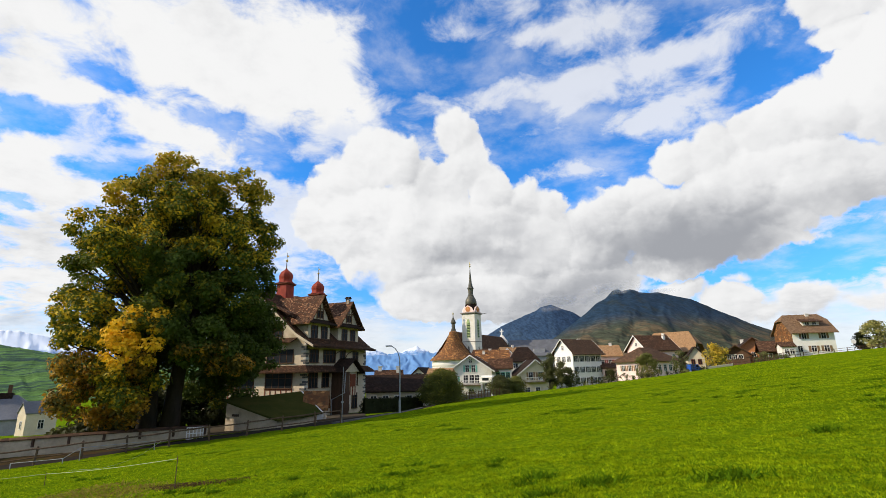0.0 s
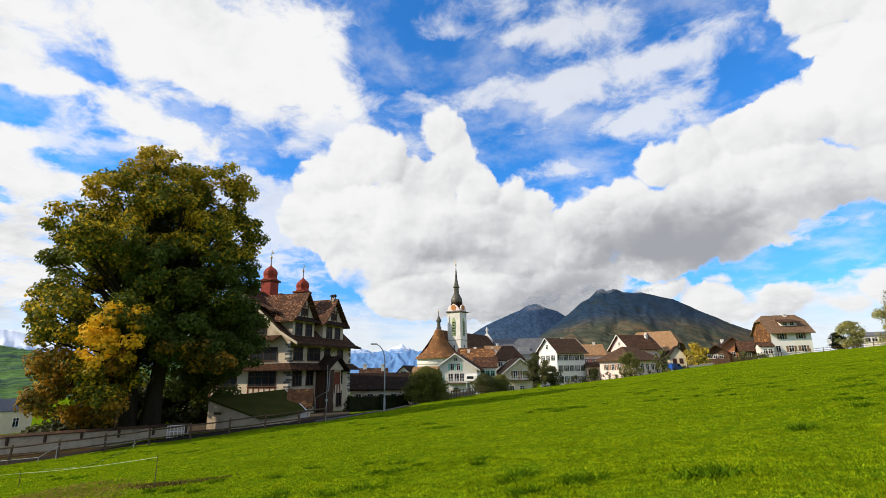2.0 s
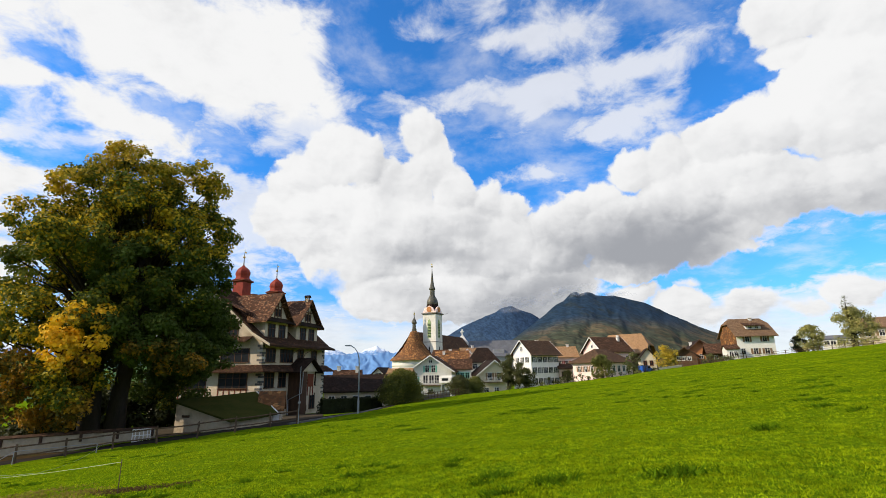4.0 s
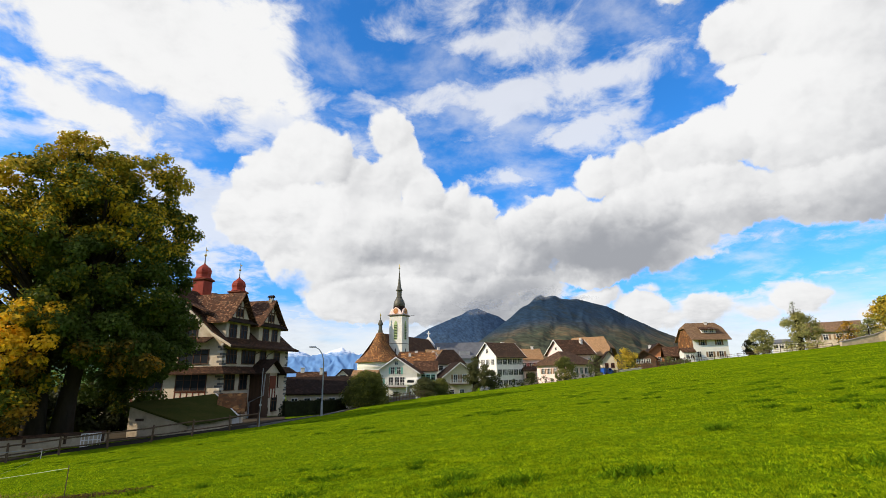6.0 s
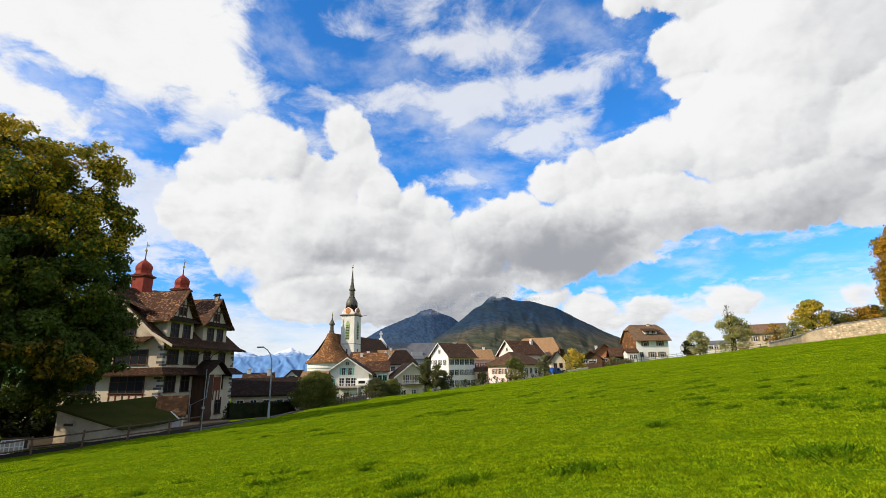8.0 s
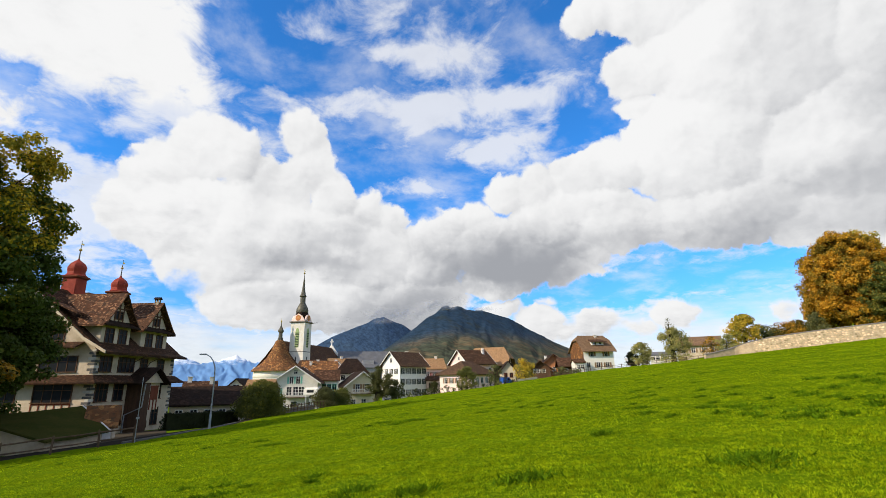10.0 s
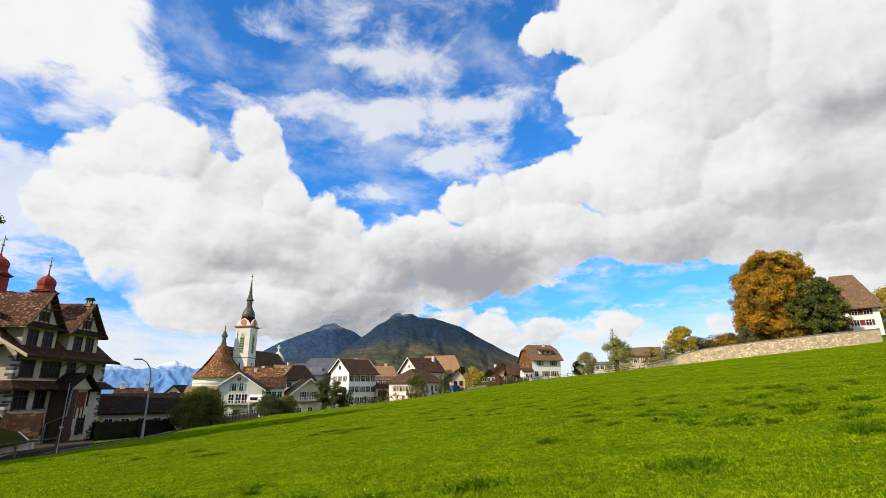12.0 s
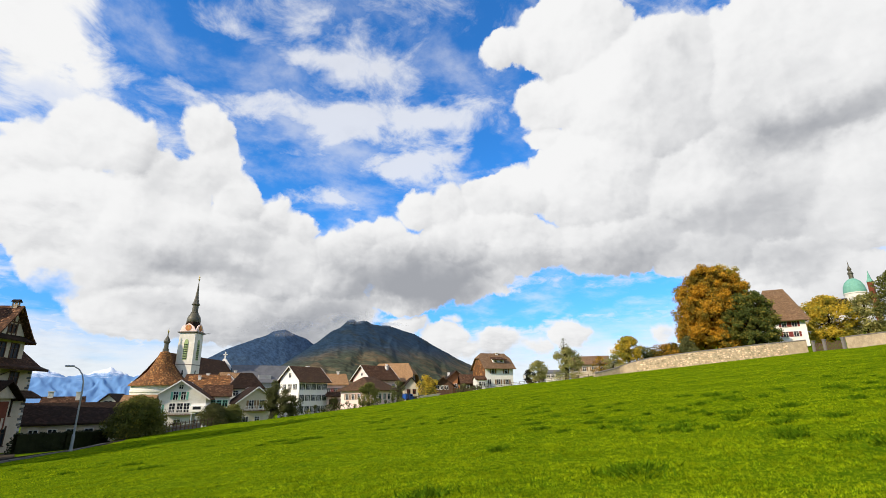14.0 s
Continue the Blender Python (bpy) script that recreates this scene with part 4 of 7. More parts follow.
def tree(az, d, z, height, width, mat, label, name="tree", seed=1, clumps=60, clump_r=0.14, leaf=0.25, per=60, low=0.2, trunk_r=0.03, lean=0.0, shape=1.0, stems=1, extra=(), lobes=(), bare=None):
    """A tree: tapered trunk, limbs and twigs to the clumps of its uneven crown."""
    rng = np.random.default_rng(seed)
    x, y = place(az, d)
    ob = thing(name, x, y, z, -az, label, "tree")
    H, W = height, width / 2 * 1.12
    z0 = low * H
    centres = []
    for lx, ly, lz, lr in lobes:
        for _ in range(int(2.3 * lr * lr) + 3):
            u = Vector(rng.normal(size=3)).normalized() * lr * (0.45 + 0.55 * rng.random() ** 0.5)
            c = (lx + u.x, ly + u.y, lz + u.z * 0.85, clump_r * width * (0.55 + 0.6 * rng.random()))
            if not (bare and bare(*c)):
                centres.append(c)
    for _ in range(0 if lobes else clumps * 12):
        if len(centres) >= clumps:
            break
        th, t = rng.random() * 2 * math.pi, rng.random()
        zz = z0 + t * (H * 0.98 - z0)
        tt = (zz - z0) / (H - z0)
        prof = (1 - abs(2 * tt - 0.85) ** 2.6 / 1.5) if tt > 0.42 else 0.72 + 0.66 * tt
        prof = max(prof, 0.12) ** shape
        lump = 0.86 + 0.24 * noise.noise(Vector((math.cos(th) * 1.7 + seed, math.sin(th) * 1.7, tt * 3.2)))
        rr = (0.35 + 0.65 * rng.random() ** 0.5) * W * prof * lump
        r = clump_r * width * (0.6 + 0.7 * rng.random())
        rr = max(rr - r * 0.55, 0)
        centres.append((rr * math.cos(th) + lean * tt, rr * math.sin(th), min(zz, H - r * 0.7), r))
    wood = bmesh.new()
    R = trunk_r * H
    forks = []
    for s in range(stems):
        ox = (s - (stems - 1) / 2) * R * 2.6
        tip = (ox * 2.2 + lean * 0.6, rng.normal() * 0.02 * H, H * 0.86)
        pts = [(ox, 0, -0.4), (ox * 1.1, 0, H * 0.12), (ox * 1.5 + rng.normal() * 0.01 * H, rng.normal() * 0.01 * H, H * 0.35), (ox * 1.9 + lean * 0.4, rng.normal() * 0.015 * H, H * 0.6), tip]
        tube(wood, pts, [R * 1.35, R, R * 0.75, R * 0.42, R * 0.06], 9)
        forks.append(pts)
    tr = part("trunk", wood, M["bark"], ob, smooth=True)
    limbs = bmesh.new()
    for i, (cx, cy, cz, r) in enumerate(centres):
        if i % 2 and clumps > 40:
            continue
        pts = min(forks, key=lambda f: abs(f[0][0] - cx * 0.3))
        f = max(0.16, min(0.8, (cz / H) * 0.72 - 0.05))
        k = f / 0.86 * 0.999
        hs = [p[2] for p in pts]
        bx, by, bz = np.interp(f * H, hs, [p[0] for p in pts]), np.interp(f * H, hs, [p[1] for p in pts]), f * H
        mid = (bx * 0.45 + cx * 0.55, by * 0.45 + cy * 0.55, bz * 0.5 + cz * 0.5 + 0.06 * H * rng.random())
        rad = R * 0.34 * (1 - f * 0.7)
        tube(limbs, [(bx, by, bz), mid, (cx, cy, cz)], [rad, rad * 0.55, rad * 0.12], 5)
    part("branchwork", limbs, M["bark"], tr)
    part("crown", leaf_mesh("crown", centres, leaf, mat, rng, per), None, ob)
    for cs, m2, lab in extra:
        part("crown", leaf_mesh("crown", cs, leaf, m2, rng, per), None, ob, lab)
    return ob


def shrub(az, d, z, height, width, mat, label, name="bush", seed=1, clumps=24, leaf=0.22, per=70):
    rng = np.random.default_rng(seed)
    x, y = place(az, d)
    ob = thing(name, x, y, z, -az, label, "bush")
    cs = []
    for _ in range(clumps):
        th, t = rng.random() * 2 * math.pi, rng.random()
        rr = math.sqrt(rng.random()) * width / 2 * (1 - 0.55 * t * t)
        r = width * 0.17 * (0.7 + 0.6 * rng.random())
        cs.append((max(rr - r * 0.5, 0) * math.cos(th), max(rr - r * 0.5, 0) * math.sin(th), r * 0.5 + t * (height - r * 1.4), r))
    stem = bmesh.new()
    for cx, cy, cz, r in cs[::3]:
        tube(stem, [(cx * 0.15, cy * 0.15, -0.3), (cx * 0.5, cy * 0.5, cz * 0.5), (cx, cy, cz)], [0.06, 0.04, 0.01], 5)
    part("stem", stem, M["bark"], ob)
    part("foliage", leaf_mesh("foliage", cs, leaf, mat, rng, per), None, ob)
    return ob


def up(d, tangent):
    """The height of a point seen at that slope from the eye, d metres off."""
    return EYE + d * tangent


# the great lime tree by the mansion, with one branch turned yellow
yellow = [(-2.5 + 2.1 * math.sin(k * 2.1) * (0.5 + 0.5 * math.cos(k)), -8.6 + 0.8 * math.cos(k * 1.3), 5.9 + 3.4 * (k / 19) - 0.4 * (k % 3), 0.45 + 0.13 * (k % 4)) for k in range(20)]
rust = [(-3.9 + 2.4 * math.sin(k * 1.7), -4.2 + 2.6 * math.cos(k * 2.9), 1.2 + 5.2 * ((k * 7) % 30) / 30, 0.95) for k in range(38)]
hanging = [(3.4 + 2.3 * math.sin(k * 2.3), -7.2 + 0.8 * math.cos(k * 1.9), 5.0 + 1.9 * ((k * 5) % 14) / 14, 0.75) for k in range(15)]
# Inner clumps close gaps; their dark leaf colour stands in for inner shade.
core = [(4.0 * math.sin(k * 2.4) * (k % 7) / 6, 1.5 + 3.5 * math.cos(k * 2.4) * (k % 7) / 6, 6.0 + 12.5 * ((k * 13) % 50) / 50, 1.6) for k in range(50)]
crest = [(-5.5 + 12.5 * ((k * 11) % 34) / 34, -2.6 + 2.2 * math.sin(k * 1.3), 22.6 - 0.05 * (0.4 + abs(-6.5 + 12.5 * ((k * 11) % 34) / 34)) ** 2 + 1.0 * math.sin(k * 2.2), 0.8) for k in range(44)]
UPPER_LOBES = [
    (-6.9, -0.5, 10.4, 1.9), (-6.3, -0.5, 14.2, 2.1), (0.8, 0, 21.4, 2.9), (-2.9, -1, 19.6, 2.9), (4.2, -0.5, 20.2, 2.9), (6.4, 0.5, 17.6, 2.7), (-5.6, 0, 16.6, 2.9), (0.3, -3.2, 18.0, 3.4), (-3.2, -4.2, 15.0, 3.2),
    (3.8, -4.2, 15.6, 3.2), (6.3, -1, 13.8, 2.8), (-5.8, -1.5, 12.2, 2.6), (0.4, -5.6, 12.2, 3.0), (4.6, -4.6, 11.0, 2.8), (6.4, 0, 9.6, 2.5), (-4.8, -4, 8.6, 2.7), (-1.2, -6.4, 8.6, 2.4),
]
LOWER_LOBES = [
    (6.0, -2.5, 6.6, 2.2), (0, 4, 18.5, 4.2), (0, 4.5, 12.5, 4.6), (-4.4, -3.0, 4.4, 2.6), (-2.0, -5.0, 4.0, 2.2), (-6.0, -1.0, 8.4, 2.0), (6.8, -1.0, 6.0, 2.3), (5.0, 1.5, 4.6, 2.2), (7.6, 1.0, 10.0, 2.0),
    (3.6, -4.5, 8.2, 2.4), (2.8, -6.4, 7.2, 2.2), (5.0, 2.0, 8.5, 2.6), (2.0, 3.2, 7.2, 3.0), (6.4, 3.0, 6.0, 2.4), (7.6, 0.0, 8.0, 2.0), (5.6, 3.2, 3.0, 2.2), (3.0, 3.4, 4.2, 2.2),
]
LOBES = UPPER_LOBES + LOWER_LOBES


def shaded_lobe(lobe):
    """Lobes of the lower and eastern crown, which get the darker leaf colour that imitates shade."""
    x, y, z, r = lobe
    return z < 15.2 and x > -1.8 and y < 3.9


# Clumps for those lobes, kept apart to take the shaded leaf colour.
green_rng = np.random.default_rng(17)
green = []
for lx, ly, lz, lr in filter(shaded_lobe, LOBES):
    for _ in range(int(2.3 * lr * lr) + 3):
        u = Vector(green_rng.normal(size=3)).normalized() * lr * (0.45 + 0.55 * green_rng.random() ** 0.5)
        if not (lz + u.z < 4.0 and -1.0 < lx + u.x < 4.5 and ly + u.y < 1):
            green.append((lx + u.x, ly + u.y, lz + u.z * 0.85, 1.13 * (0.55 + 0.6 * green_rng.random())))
tree(-29.4, 50, -2.9, 24.8, 17.6, M["leaf_lime"], "huge lime tree turning yellow, standing behind the garden wall", seed=4, clumps=360, clump_r=0.064, leaf=0.24, per=225, low=0.03, trunk_r=0.026, shape=0.8, stems=2, lobes=[p for p in LOBES if not shaded_lobe(p)],
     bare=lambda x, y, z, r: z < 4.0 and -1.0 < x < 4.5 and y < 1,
     extra=((green, M["leaf_lime_shade"], "right and lower crown with shade put into its leaf colour"), (yellow, M["leaf_yellow"], "bright yellow autumn branch"), (rust, M["leaf_rust"], "rust-coloured lower branches"), (hanging, M["leaf_rust"], "low hanging golden branch"), (crest, M["leaf_gold"], "golden top of the crown"), (core, M["leaf_dark"], "inner foliage, dark colour for the shade within")))
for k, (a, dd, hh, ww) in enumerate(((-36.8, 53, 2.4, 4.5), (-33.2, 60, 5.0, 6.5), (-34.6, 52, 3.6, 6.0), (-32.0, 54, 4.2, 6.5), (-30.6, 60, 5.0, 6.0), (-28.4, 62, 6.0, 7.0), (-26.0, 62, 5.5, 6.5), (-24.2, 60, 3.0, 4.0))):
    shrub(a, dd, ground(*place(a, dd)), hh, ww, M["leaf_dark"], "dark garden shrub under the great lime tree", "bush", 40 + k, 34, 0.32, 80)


# ---- village ----
def balcony(ob, u0, u1, z, depth=1.1, mat="trim", face="front"):
    w, dp = tuple(ob["size"])
    bal = part("balcony", boxes((u0, u1, -depth, -0.004, z - 0.15, z)), M["brown_wood"], ob)
    sets = [(u0, u1, -depth, -depth + 0.06, z + 0.9, z + 0.98)] + [(u0 + k, u0 + k + 0.05, -depth + 0.005, -depth + 0.05, z, z + 0.9) for k in np.arange(0.02, u1 - u0, 0.28)]
    part("railing", boxes(*sets), M[mat], bal)
    if face == "left":
        bal.matrix_basis = pose(0, dp, 0, 0, 0, -90)
    return bal


# white three-storey house with green shutters
d = 140
h = house(14.4, d, up(d, -0.036), 28, 10.5, 7.5, up(d, 0.033) - up(d, -0.036), 3.4, "bright_white", "tile_mid", over=0.7, trim="trim", label="white three-storey house with green shutters and brown roof", chimneys=((6.5, 4.2, 0.7),), flare=0.5)
windows(h, "front", (1.2, 3.25, 5.3, 7.35, 9.4), (7.0, 4.1, 1.2), 0.72, 1.5, "shutter_green")
windows(h, "left", (1.8, 3.9, 5.9), (7.0, 4.1, 1.2), 0.6, 1.4, "shutter_green")
windows(h, "left", (3.75,), (10.2,), 0.8, 1.1)

# white gabled house with mint shutters and a balcony
d = 115
h = house(0.55, d, up(d, -0.042), -12, 9.6, 10, 5.0, 3.2, "white", "tile", ridge="y", over=0.8, trim="trim", label="white gabled house with mint shutters and long balcony", chimneys=((2.5, 6, 0.8),))
windows(h, "front", (4.0, 5.4), (4.6,), 0.8, 1.5, "shutter_mint")
windows(h, "front", (1.3, 7.6), (2.2,), 0.8, 1.4, "shutter_mint")
windows(h, "front", (3.6, 5.0, 6.2), (2.2,), 1.0, 1.7)
windows(h, "front", (4.8,), (6.7,), 0.7, 0.7)
balcony(h, 2.8, 7.4, 1.8)
windows(h, "front", (2.0, 4.8, 7.6), (-0.6,), 1.2, 1.4)

# houses crowded below the church
d = 138
h = house(3.6, d, up(d, -0.03), -6, 8.8, 9, up(d, 0.019) - up(d, -0.03), 2.8, "old_white", "tile_orange", over=0.5, label="old house with patched orange tile roof", chimneys=((2.0, 3.0, 0.9),))
windows(h, "front", (1.5, 3.6, 5.8, 7.6), (4.6, 2.2), 0.9, 1.2)
d = 146
h = house(6.1, d, up(d, -0.03), -12, 5.6, 9, up(d, 0.022) - up(d, -0.03), 2.8, "pink", "tile_tan", ridge="y", over=0.5, trim="trim", label="narrow house with pink gable and tan tiles")
windows(h, "front", (1.6, 3.8), (4.6, 7.0), 0.9, 1.2, "shutter_brown")
d = 122
h = house(5.0, d, up(d, -0.036), -8, 5.4, 7, up(d, 0.004) - up(d, -0.036), 2.2, "white", "tile", over=0.4, label="low white house with glazed veranda")
windows(h, "front", (0.9, 2.1, 3.3, 4.5), (2.6,), 0.9, 1.3, None, "shutter_mint")
d = 132
h = house(7.55, d, up(d, -0.036), -4, 7.0, 8, up(d, 0.020) - up(d, -0.036), 3.2, "white", "tile_dark", hip=2.8, over=0.8, label="white house with dark hipped roof")
windows(h, "front", (1.1, 3.9, 5.6), (5.2,), 1.1, 1.2)
windows(h, "front", (1.3, 3.6, 5.7), (2.4,), 1.0, 1.3)
d = 118
h = house(8.4, d, up(d, -0.042), 4, 7.6, 8, 4.2, 2.9, "cream", "tile_dark", ridge="y", over=0.8, trim="trim", label="cream gabled house with balcony")
windows(h, "front", (2.7, 4.9), (2.7,), 0.9, 1.7, "shutter_brown")
windows(h, "front", (1.8, 4.2), (-0.3,), 1.0, 1.3)
balcony(h, 1.2, 6.4, 2.3)

d = 150
h = house(3.0, d, up(d, -0.03), -20, 7.0, 8, up(d, 0.024) - up(d, -0.03), 2.6, "white", "tile", over=0.5, label="house with brown roof crowded below the tower", chimneys=((5.2, 3.0, 0.8),))
windows(h, "front", (1.5, 3.5, 5.5), (5.2,), 0.9, 1.2)
d = 160
h = house(6.8, d, up(d, -0.03), 8, 6.5, 8, up(d, 0.030) - up(d, -0.03), 2.4, "cream", "tile_tan", over=0.5, label="tall cream house with tan roof behind the others", chimneys=((4.0, 4.0, 0.8),))
windows(h, "front", (1.5, 3.3, 5.1), (7.0, 4.4), 0.8, 1.2, "shutter_brown")

# large hall with a grey sheet roof
d = 195
h = house(7.7, d, up(d, -0.02), -3, 23, 16, up(d, 0.028) - up(d, -0.02), 6.2, "grey_wall", "slate", over=0.5, label="large hall with grey sheet-metal roof", name="hall")
part("skylight", boxes((3.4, 5.0, 1.9, 3.2, 11.0, 11.9)), M["trim"], h)
part("dormer", boxes((8.6, 13.0, 1.0, 4.5, 10.0, 11.9)), M["grey_wall"], h)
windows(h, "front", (3, 8, 13, 18), (5.0,), 1.4, 1.4)

# rose and pink houses beside the white one
d = 156
h = house(17.0, d, up(d, -0.022), -8, 7.0, 9, up(d, 0.024) - up(d, -0.022), 3.0, "rose", "tile_tan", over=0.6, label="pale rose house with red shutters", chimneys=((5, 4.5, 0.8),))
windows(h, "front", (1.6, 3.7, 5.6), (4.6, 1.6), 0.9, 1.3, "shutter_red")
d = 146
h = house(17.5, d, up(d, -0.022), -6, 3.4, 4, 3.4, 1.0, "pink", "tile", over=0.5, label="small pink annex with open porch")
windows(h, "front", (1.0, 2.4), (0.8,), 0.9, 1.6, None, "redbrown")
d = 152
h = house(22.2, d, up(d, -0.015), 14, 10, 9.4, up(d, 0.034) - up(d, -0.015), 3.9, "rose", "tile", over=0.8, trim="trim", label="rose house with brown roof and gable", chimneys=((8.5, 3.4, 1.0),))
windows(h, "left", (2.6, 6.6), (5.2,), 0.8, 1.3, "shutter_red")
windows(h, "left", (4.7,), (8.4,), 0.8, 0.9)
windows(h, "front", (2, 4.2, 6.4, 8.6), (4.6,), 0.9, 1.2)
d = 130
h = house(22.3, d, up(d, -0.013), 25, 9.6, 11.0, up(d, 0.014) - up(d, -0.013), 3.0, "rose", "tile_mid", hip=3.6, over=0.9, label="low rose house with dark hipped roof")
windows(h, "left", (2.4, 4.6, 6.8, 9.0), (0.9,), 0.9, 1.4, "shutter_brown")
windows(h, "front", (1.4, 3.2, 5.0, 6.8, 8.4), (0.9,), 0.9, 1.4)
d = 168
h = house(22.0, d, up(d, -0.005), -38, 13.5, 12.5, up(d, 0.031) - up(d, -0.005), 5.4, "wood", "tile_tan", ridge="x", hip=2.6, q=0.4, over=1.0, label="big old barn with tan half-hipped roof", name="barn", chimneys=((4.6, 5.0, 0.9),))
windows(h, "right", (4, 8), (3.0, 6.5), 1.0, 1.2)
windows(h, "front", (2.5, 5.5), (2.5,), 1.0, 1.3)
d = 146
h = house(26.0, d, up(d, -0.004), -20, 4.0, 6, 3.2, 2.4, "cream", "tile_dark", ridge="y", over=0.6, label="small cream house with steep dark gable")
windows(h, "front", (1.2, 2.8), (1.2,), 0.8, 1.2, None, "redbrown")

# chalets
d = 150
h = house(29.3, d, up(d, 0.008), -30, 5.6, 7, 2.0, 1.9, "brown_wood", "tile_dark", ridge="y", over=1.1, trim="wood", label="small dark brown chalet with white windows", name="chalet")
windows(h, "front", (1.2, 2.5, 3.8), (0.6,), 0.9, 1.0)
d = 160
h = house(30.6, d, up(d, 0.006), -22, 7.2, 9, 3.6, 2.9, "orange", "tile_dark", ridge="y", over=1.0, trim="brown_wood", label="chalet with orange walls and dark roof", name="chalet", chimneys=((2.0, 5, 1.0),))
windows(h, "front", (1.6, 3.6, 5.4), (1.4,), 0.9, 1.2)
d = 152
h = house(32.6, d, up(d, 0.008), -26, 6.0, 7, 2.6, 2.2, "wood", "tile", over=0.8, label="dark timber barn with brown tiles", name="barn")
windows(h, "front", (1.6, 4.2), (0.8,), 0.8, 0.9)

# white house with the big half-hipped roof
d = 140
h = house(35.2, d, up(d, 0.014), -12, 8.6, 9.0, up(d, 0.055) - up(d, 0.014), 3.8, "bright_white", "tile_grey", hip=1.2, q=0.68, over=0.6, label="white house with big brown half-hipped roof", flare=0.4, chimneys=((5.6, 4.2, 0.5),))
windows(h, "front", (2.4, 6.4), (3.8,), 0.9, 1.3, "shutter_brown")
windows(h, "front", (4.0, 6.6), (0.9,), 1.0, 1.3, "shutter_brown")
windows(h, "front", (1.2,), (0.9,), 0.9, 1.3)
eave_z = up(d, 0.055) - up(d, 0.014)
part("side_shingles", prism(bmesh.new(), [(0.05, 2.0), (8.95, 2.0), (8.95, eave_z - 0.05), (5.94, eave_z + 2.5), (3.06, eave_z + 2.5), (0.05, eave_z - 0.05)], "x", -0.1, -0.004), M["tile_orange"], h, "weathered shingle cladding")
dm = part("dormer", boxes((3.0, 6.4, 0.9, 3.0, 6.9, 8.0)), M["white"], h)
part("dormer_roof", slab(bmesh.new(), [(2.3, 0.2, 7.8), (7.1, 0.2, 7.8), (6.5, 3.4, 8.7), (2.9, 3.4, 8.7)], [[0, 1, 2, 3]], 0.18), M["tile"], dm)
for u in (3.9, 5.4):
    window(h, "front", u, 7.05, 0.8, 0.65, tuple(h["size"])).matrix_basis = pose(u, 0.9, 7.05)
d = 136
h2 = house(34.2, d, up(d, 0.012), -20, 2.6, 4, 2.4, 0.9, "white", "tile", over=0.3, label="small white annex beside the big house", name="annex")
windows(h2, "front", (0.9, 1.9), (0.8,), 0.7, 1.0)

# long low house behind the orchard
d = 150
h = house(44.7, d, up(d, 0.036), -47, 10.5, 9, up(d, 0.056) - up(d, 0.036), 2.2, "old_white", "tile_grey", over=0.7, label="long white house with brown roof behind the orchard")
windows(h, "front", (1.5, 4, 6.5, 9), (0.9,), 0.9, 1.2, "shutter_brown")
d = 150
h = house(42.0, d, up(d, 0.028), -42, 6.5, 3, 1.7, 0.8, "white", "slate", over=0.2, label="low greenhouse with pale glass roof", name="greenhouse")
windows(h, "front", (0.8, 2.0, 3.2, 4.4, 5.6), (0.5,), 0.9, 0.9)

# upper house behind the stone wall
d = 150
h = house(63.6, d, up(d, 0.082), -56, 9.6, 9, up(d, 0.125) - up(d, 0.082), 7.2, "bright_white", "tile_grey", hip=3.4, q=0.0, over=0.9, label="white house with steep brown roof and red shutters", flare=0.5)
windows(h, "front", (5.0, 7.2), (3.4, 0.9), 1.0, 1.3, "shutter_red")

# convent church with its green dome
d = 270
x, y = place(71.3, d)
dome = thing("domed_chapel", x, y, up(d, 0.10), 0, "white round chapel with green copper dome and lantern", "church")
part("drum", lathe(bmesh.new(), [(3.9, -3), (3.9, 12.6), (4.1, 12.7), (4.1, 13.2)], 16), M["white"], dome)
part("dome", lathe(bmesh.new(), [(4.0, 13.2), (4.0, 14.2), (3.7, 16.0), (2.9, 17.8), (1.6, 19.1), (0.9, 19.4)], 16), M["copper_green"], dome)
part("lantern", lathe(bmesh.new(), [(0.9, 19.4), (0.9, 21.4), (1.2, 21.6), (0.8, 22.4), (0.5, 22.8), (0.9, 23.6), (0.2, 25.0), (0.06, 27.6)], 8), M["copper_dark"], dome)
x, y = place(72.5, 275)
t2 = thing("bell_turret", x, y, up(275, 0.10), 0, "slim brown turret with green copper cap beside the dome", "tower")
part("shaft", boxes((-0.9, 0.9, -0.9, 0.9, -3, 17.4)), M["redbrown"], t2)
part("spire", lathe(bmesh.new(), [(1.5, 17.4), (0.7, 19.0), (0.05, 22.5)], 4, 0.5), M["copper_green"], t2)
d = 250
h = house(67.8, d, up(d, 0.10), -68, 12, 9, up(d, 0.128) - up(d, 0.10), 4, "white", "tile_dark", over=0.6, label="long house with dark roof on the hill")
windows(h, "front", (2, 5, 8), (2.5,), 1.0, 1.4)

# ---- parish church ----
# Its axis runs away to the right; the round choir is the near end.
D = 199
cx, cy = 1.9, 196.0
Z = up(196, -0.035)
ch = thing("parish_church", cx, cy, Z, 59, "white parish church with slim spire, round choir and brown roofs", "church")


def b(t, dd=D):
    return up(dd, t) - Z


# tower
TW = 2.85
tt = b(0.112)
tower = part("tower", lathe(bmesh.new(), [(TW * 1.06 * 1.414, -2), (TW * 1.02 * 1.414, tt * 0.6), (TW * 1.414, tt)], 4, 0.5), M["white"], ch)
tower.matrix_basis = pose(7.0, -6.5, 0)
part("cornice", lathe(bmesh.new(), [(4.05, tt), (4.9, tt + 0.3), (4.9, tt + 0.5), (4.0, tt + 0.8)], 4, 0.5), M["stone_frame"], tower)
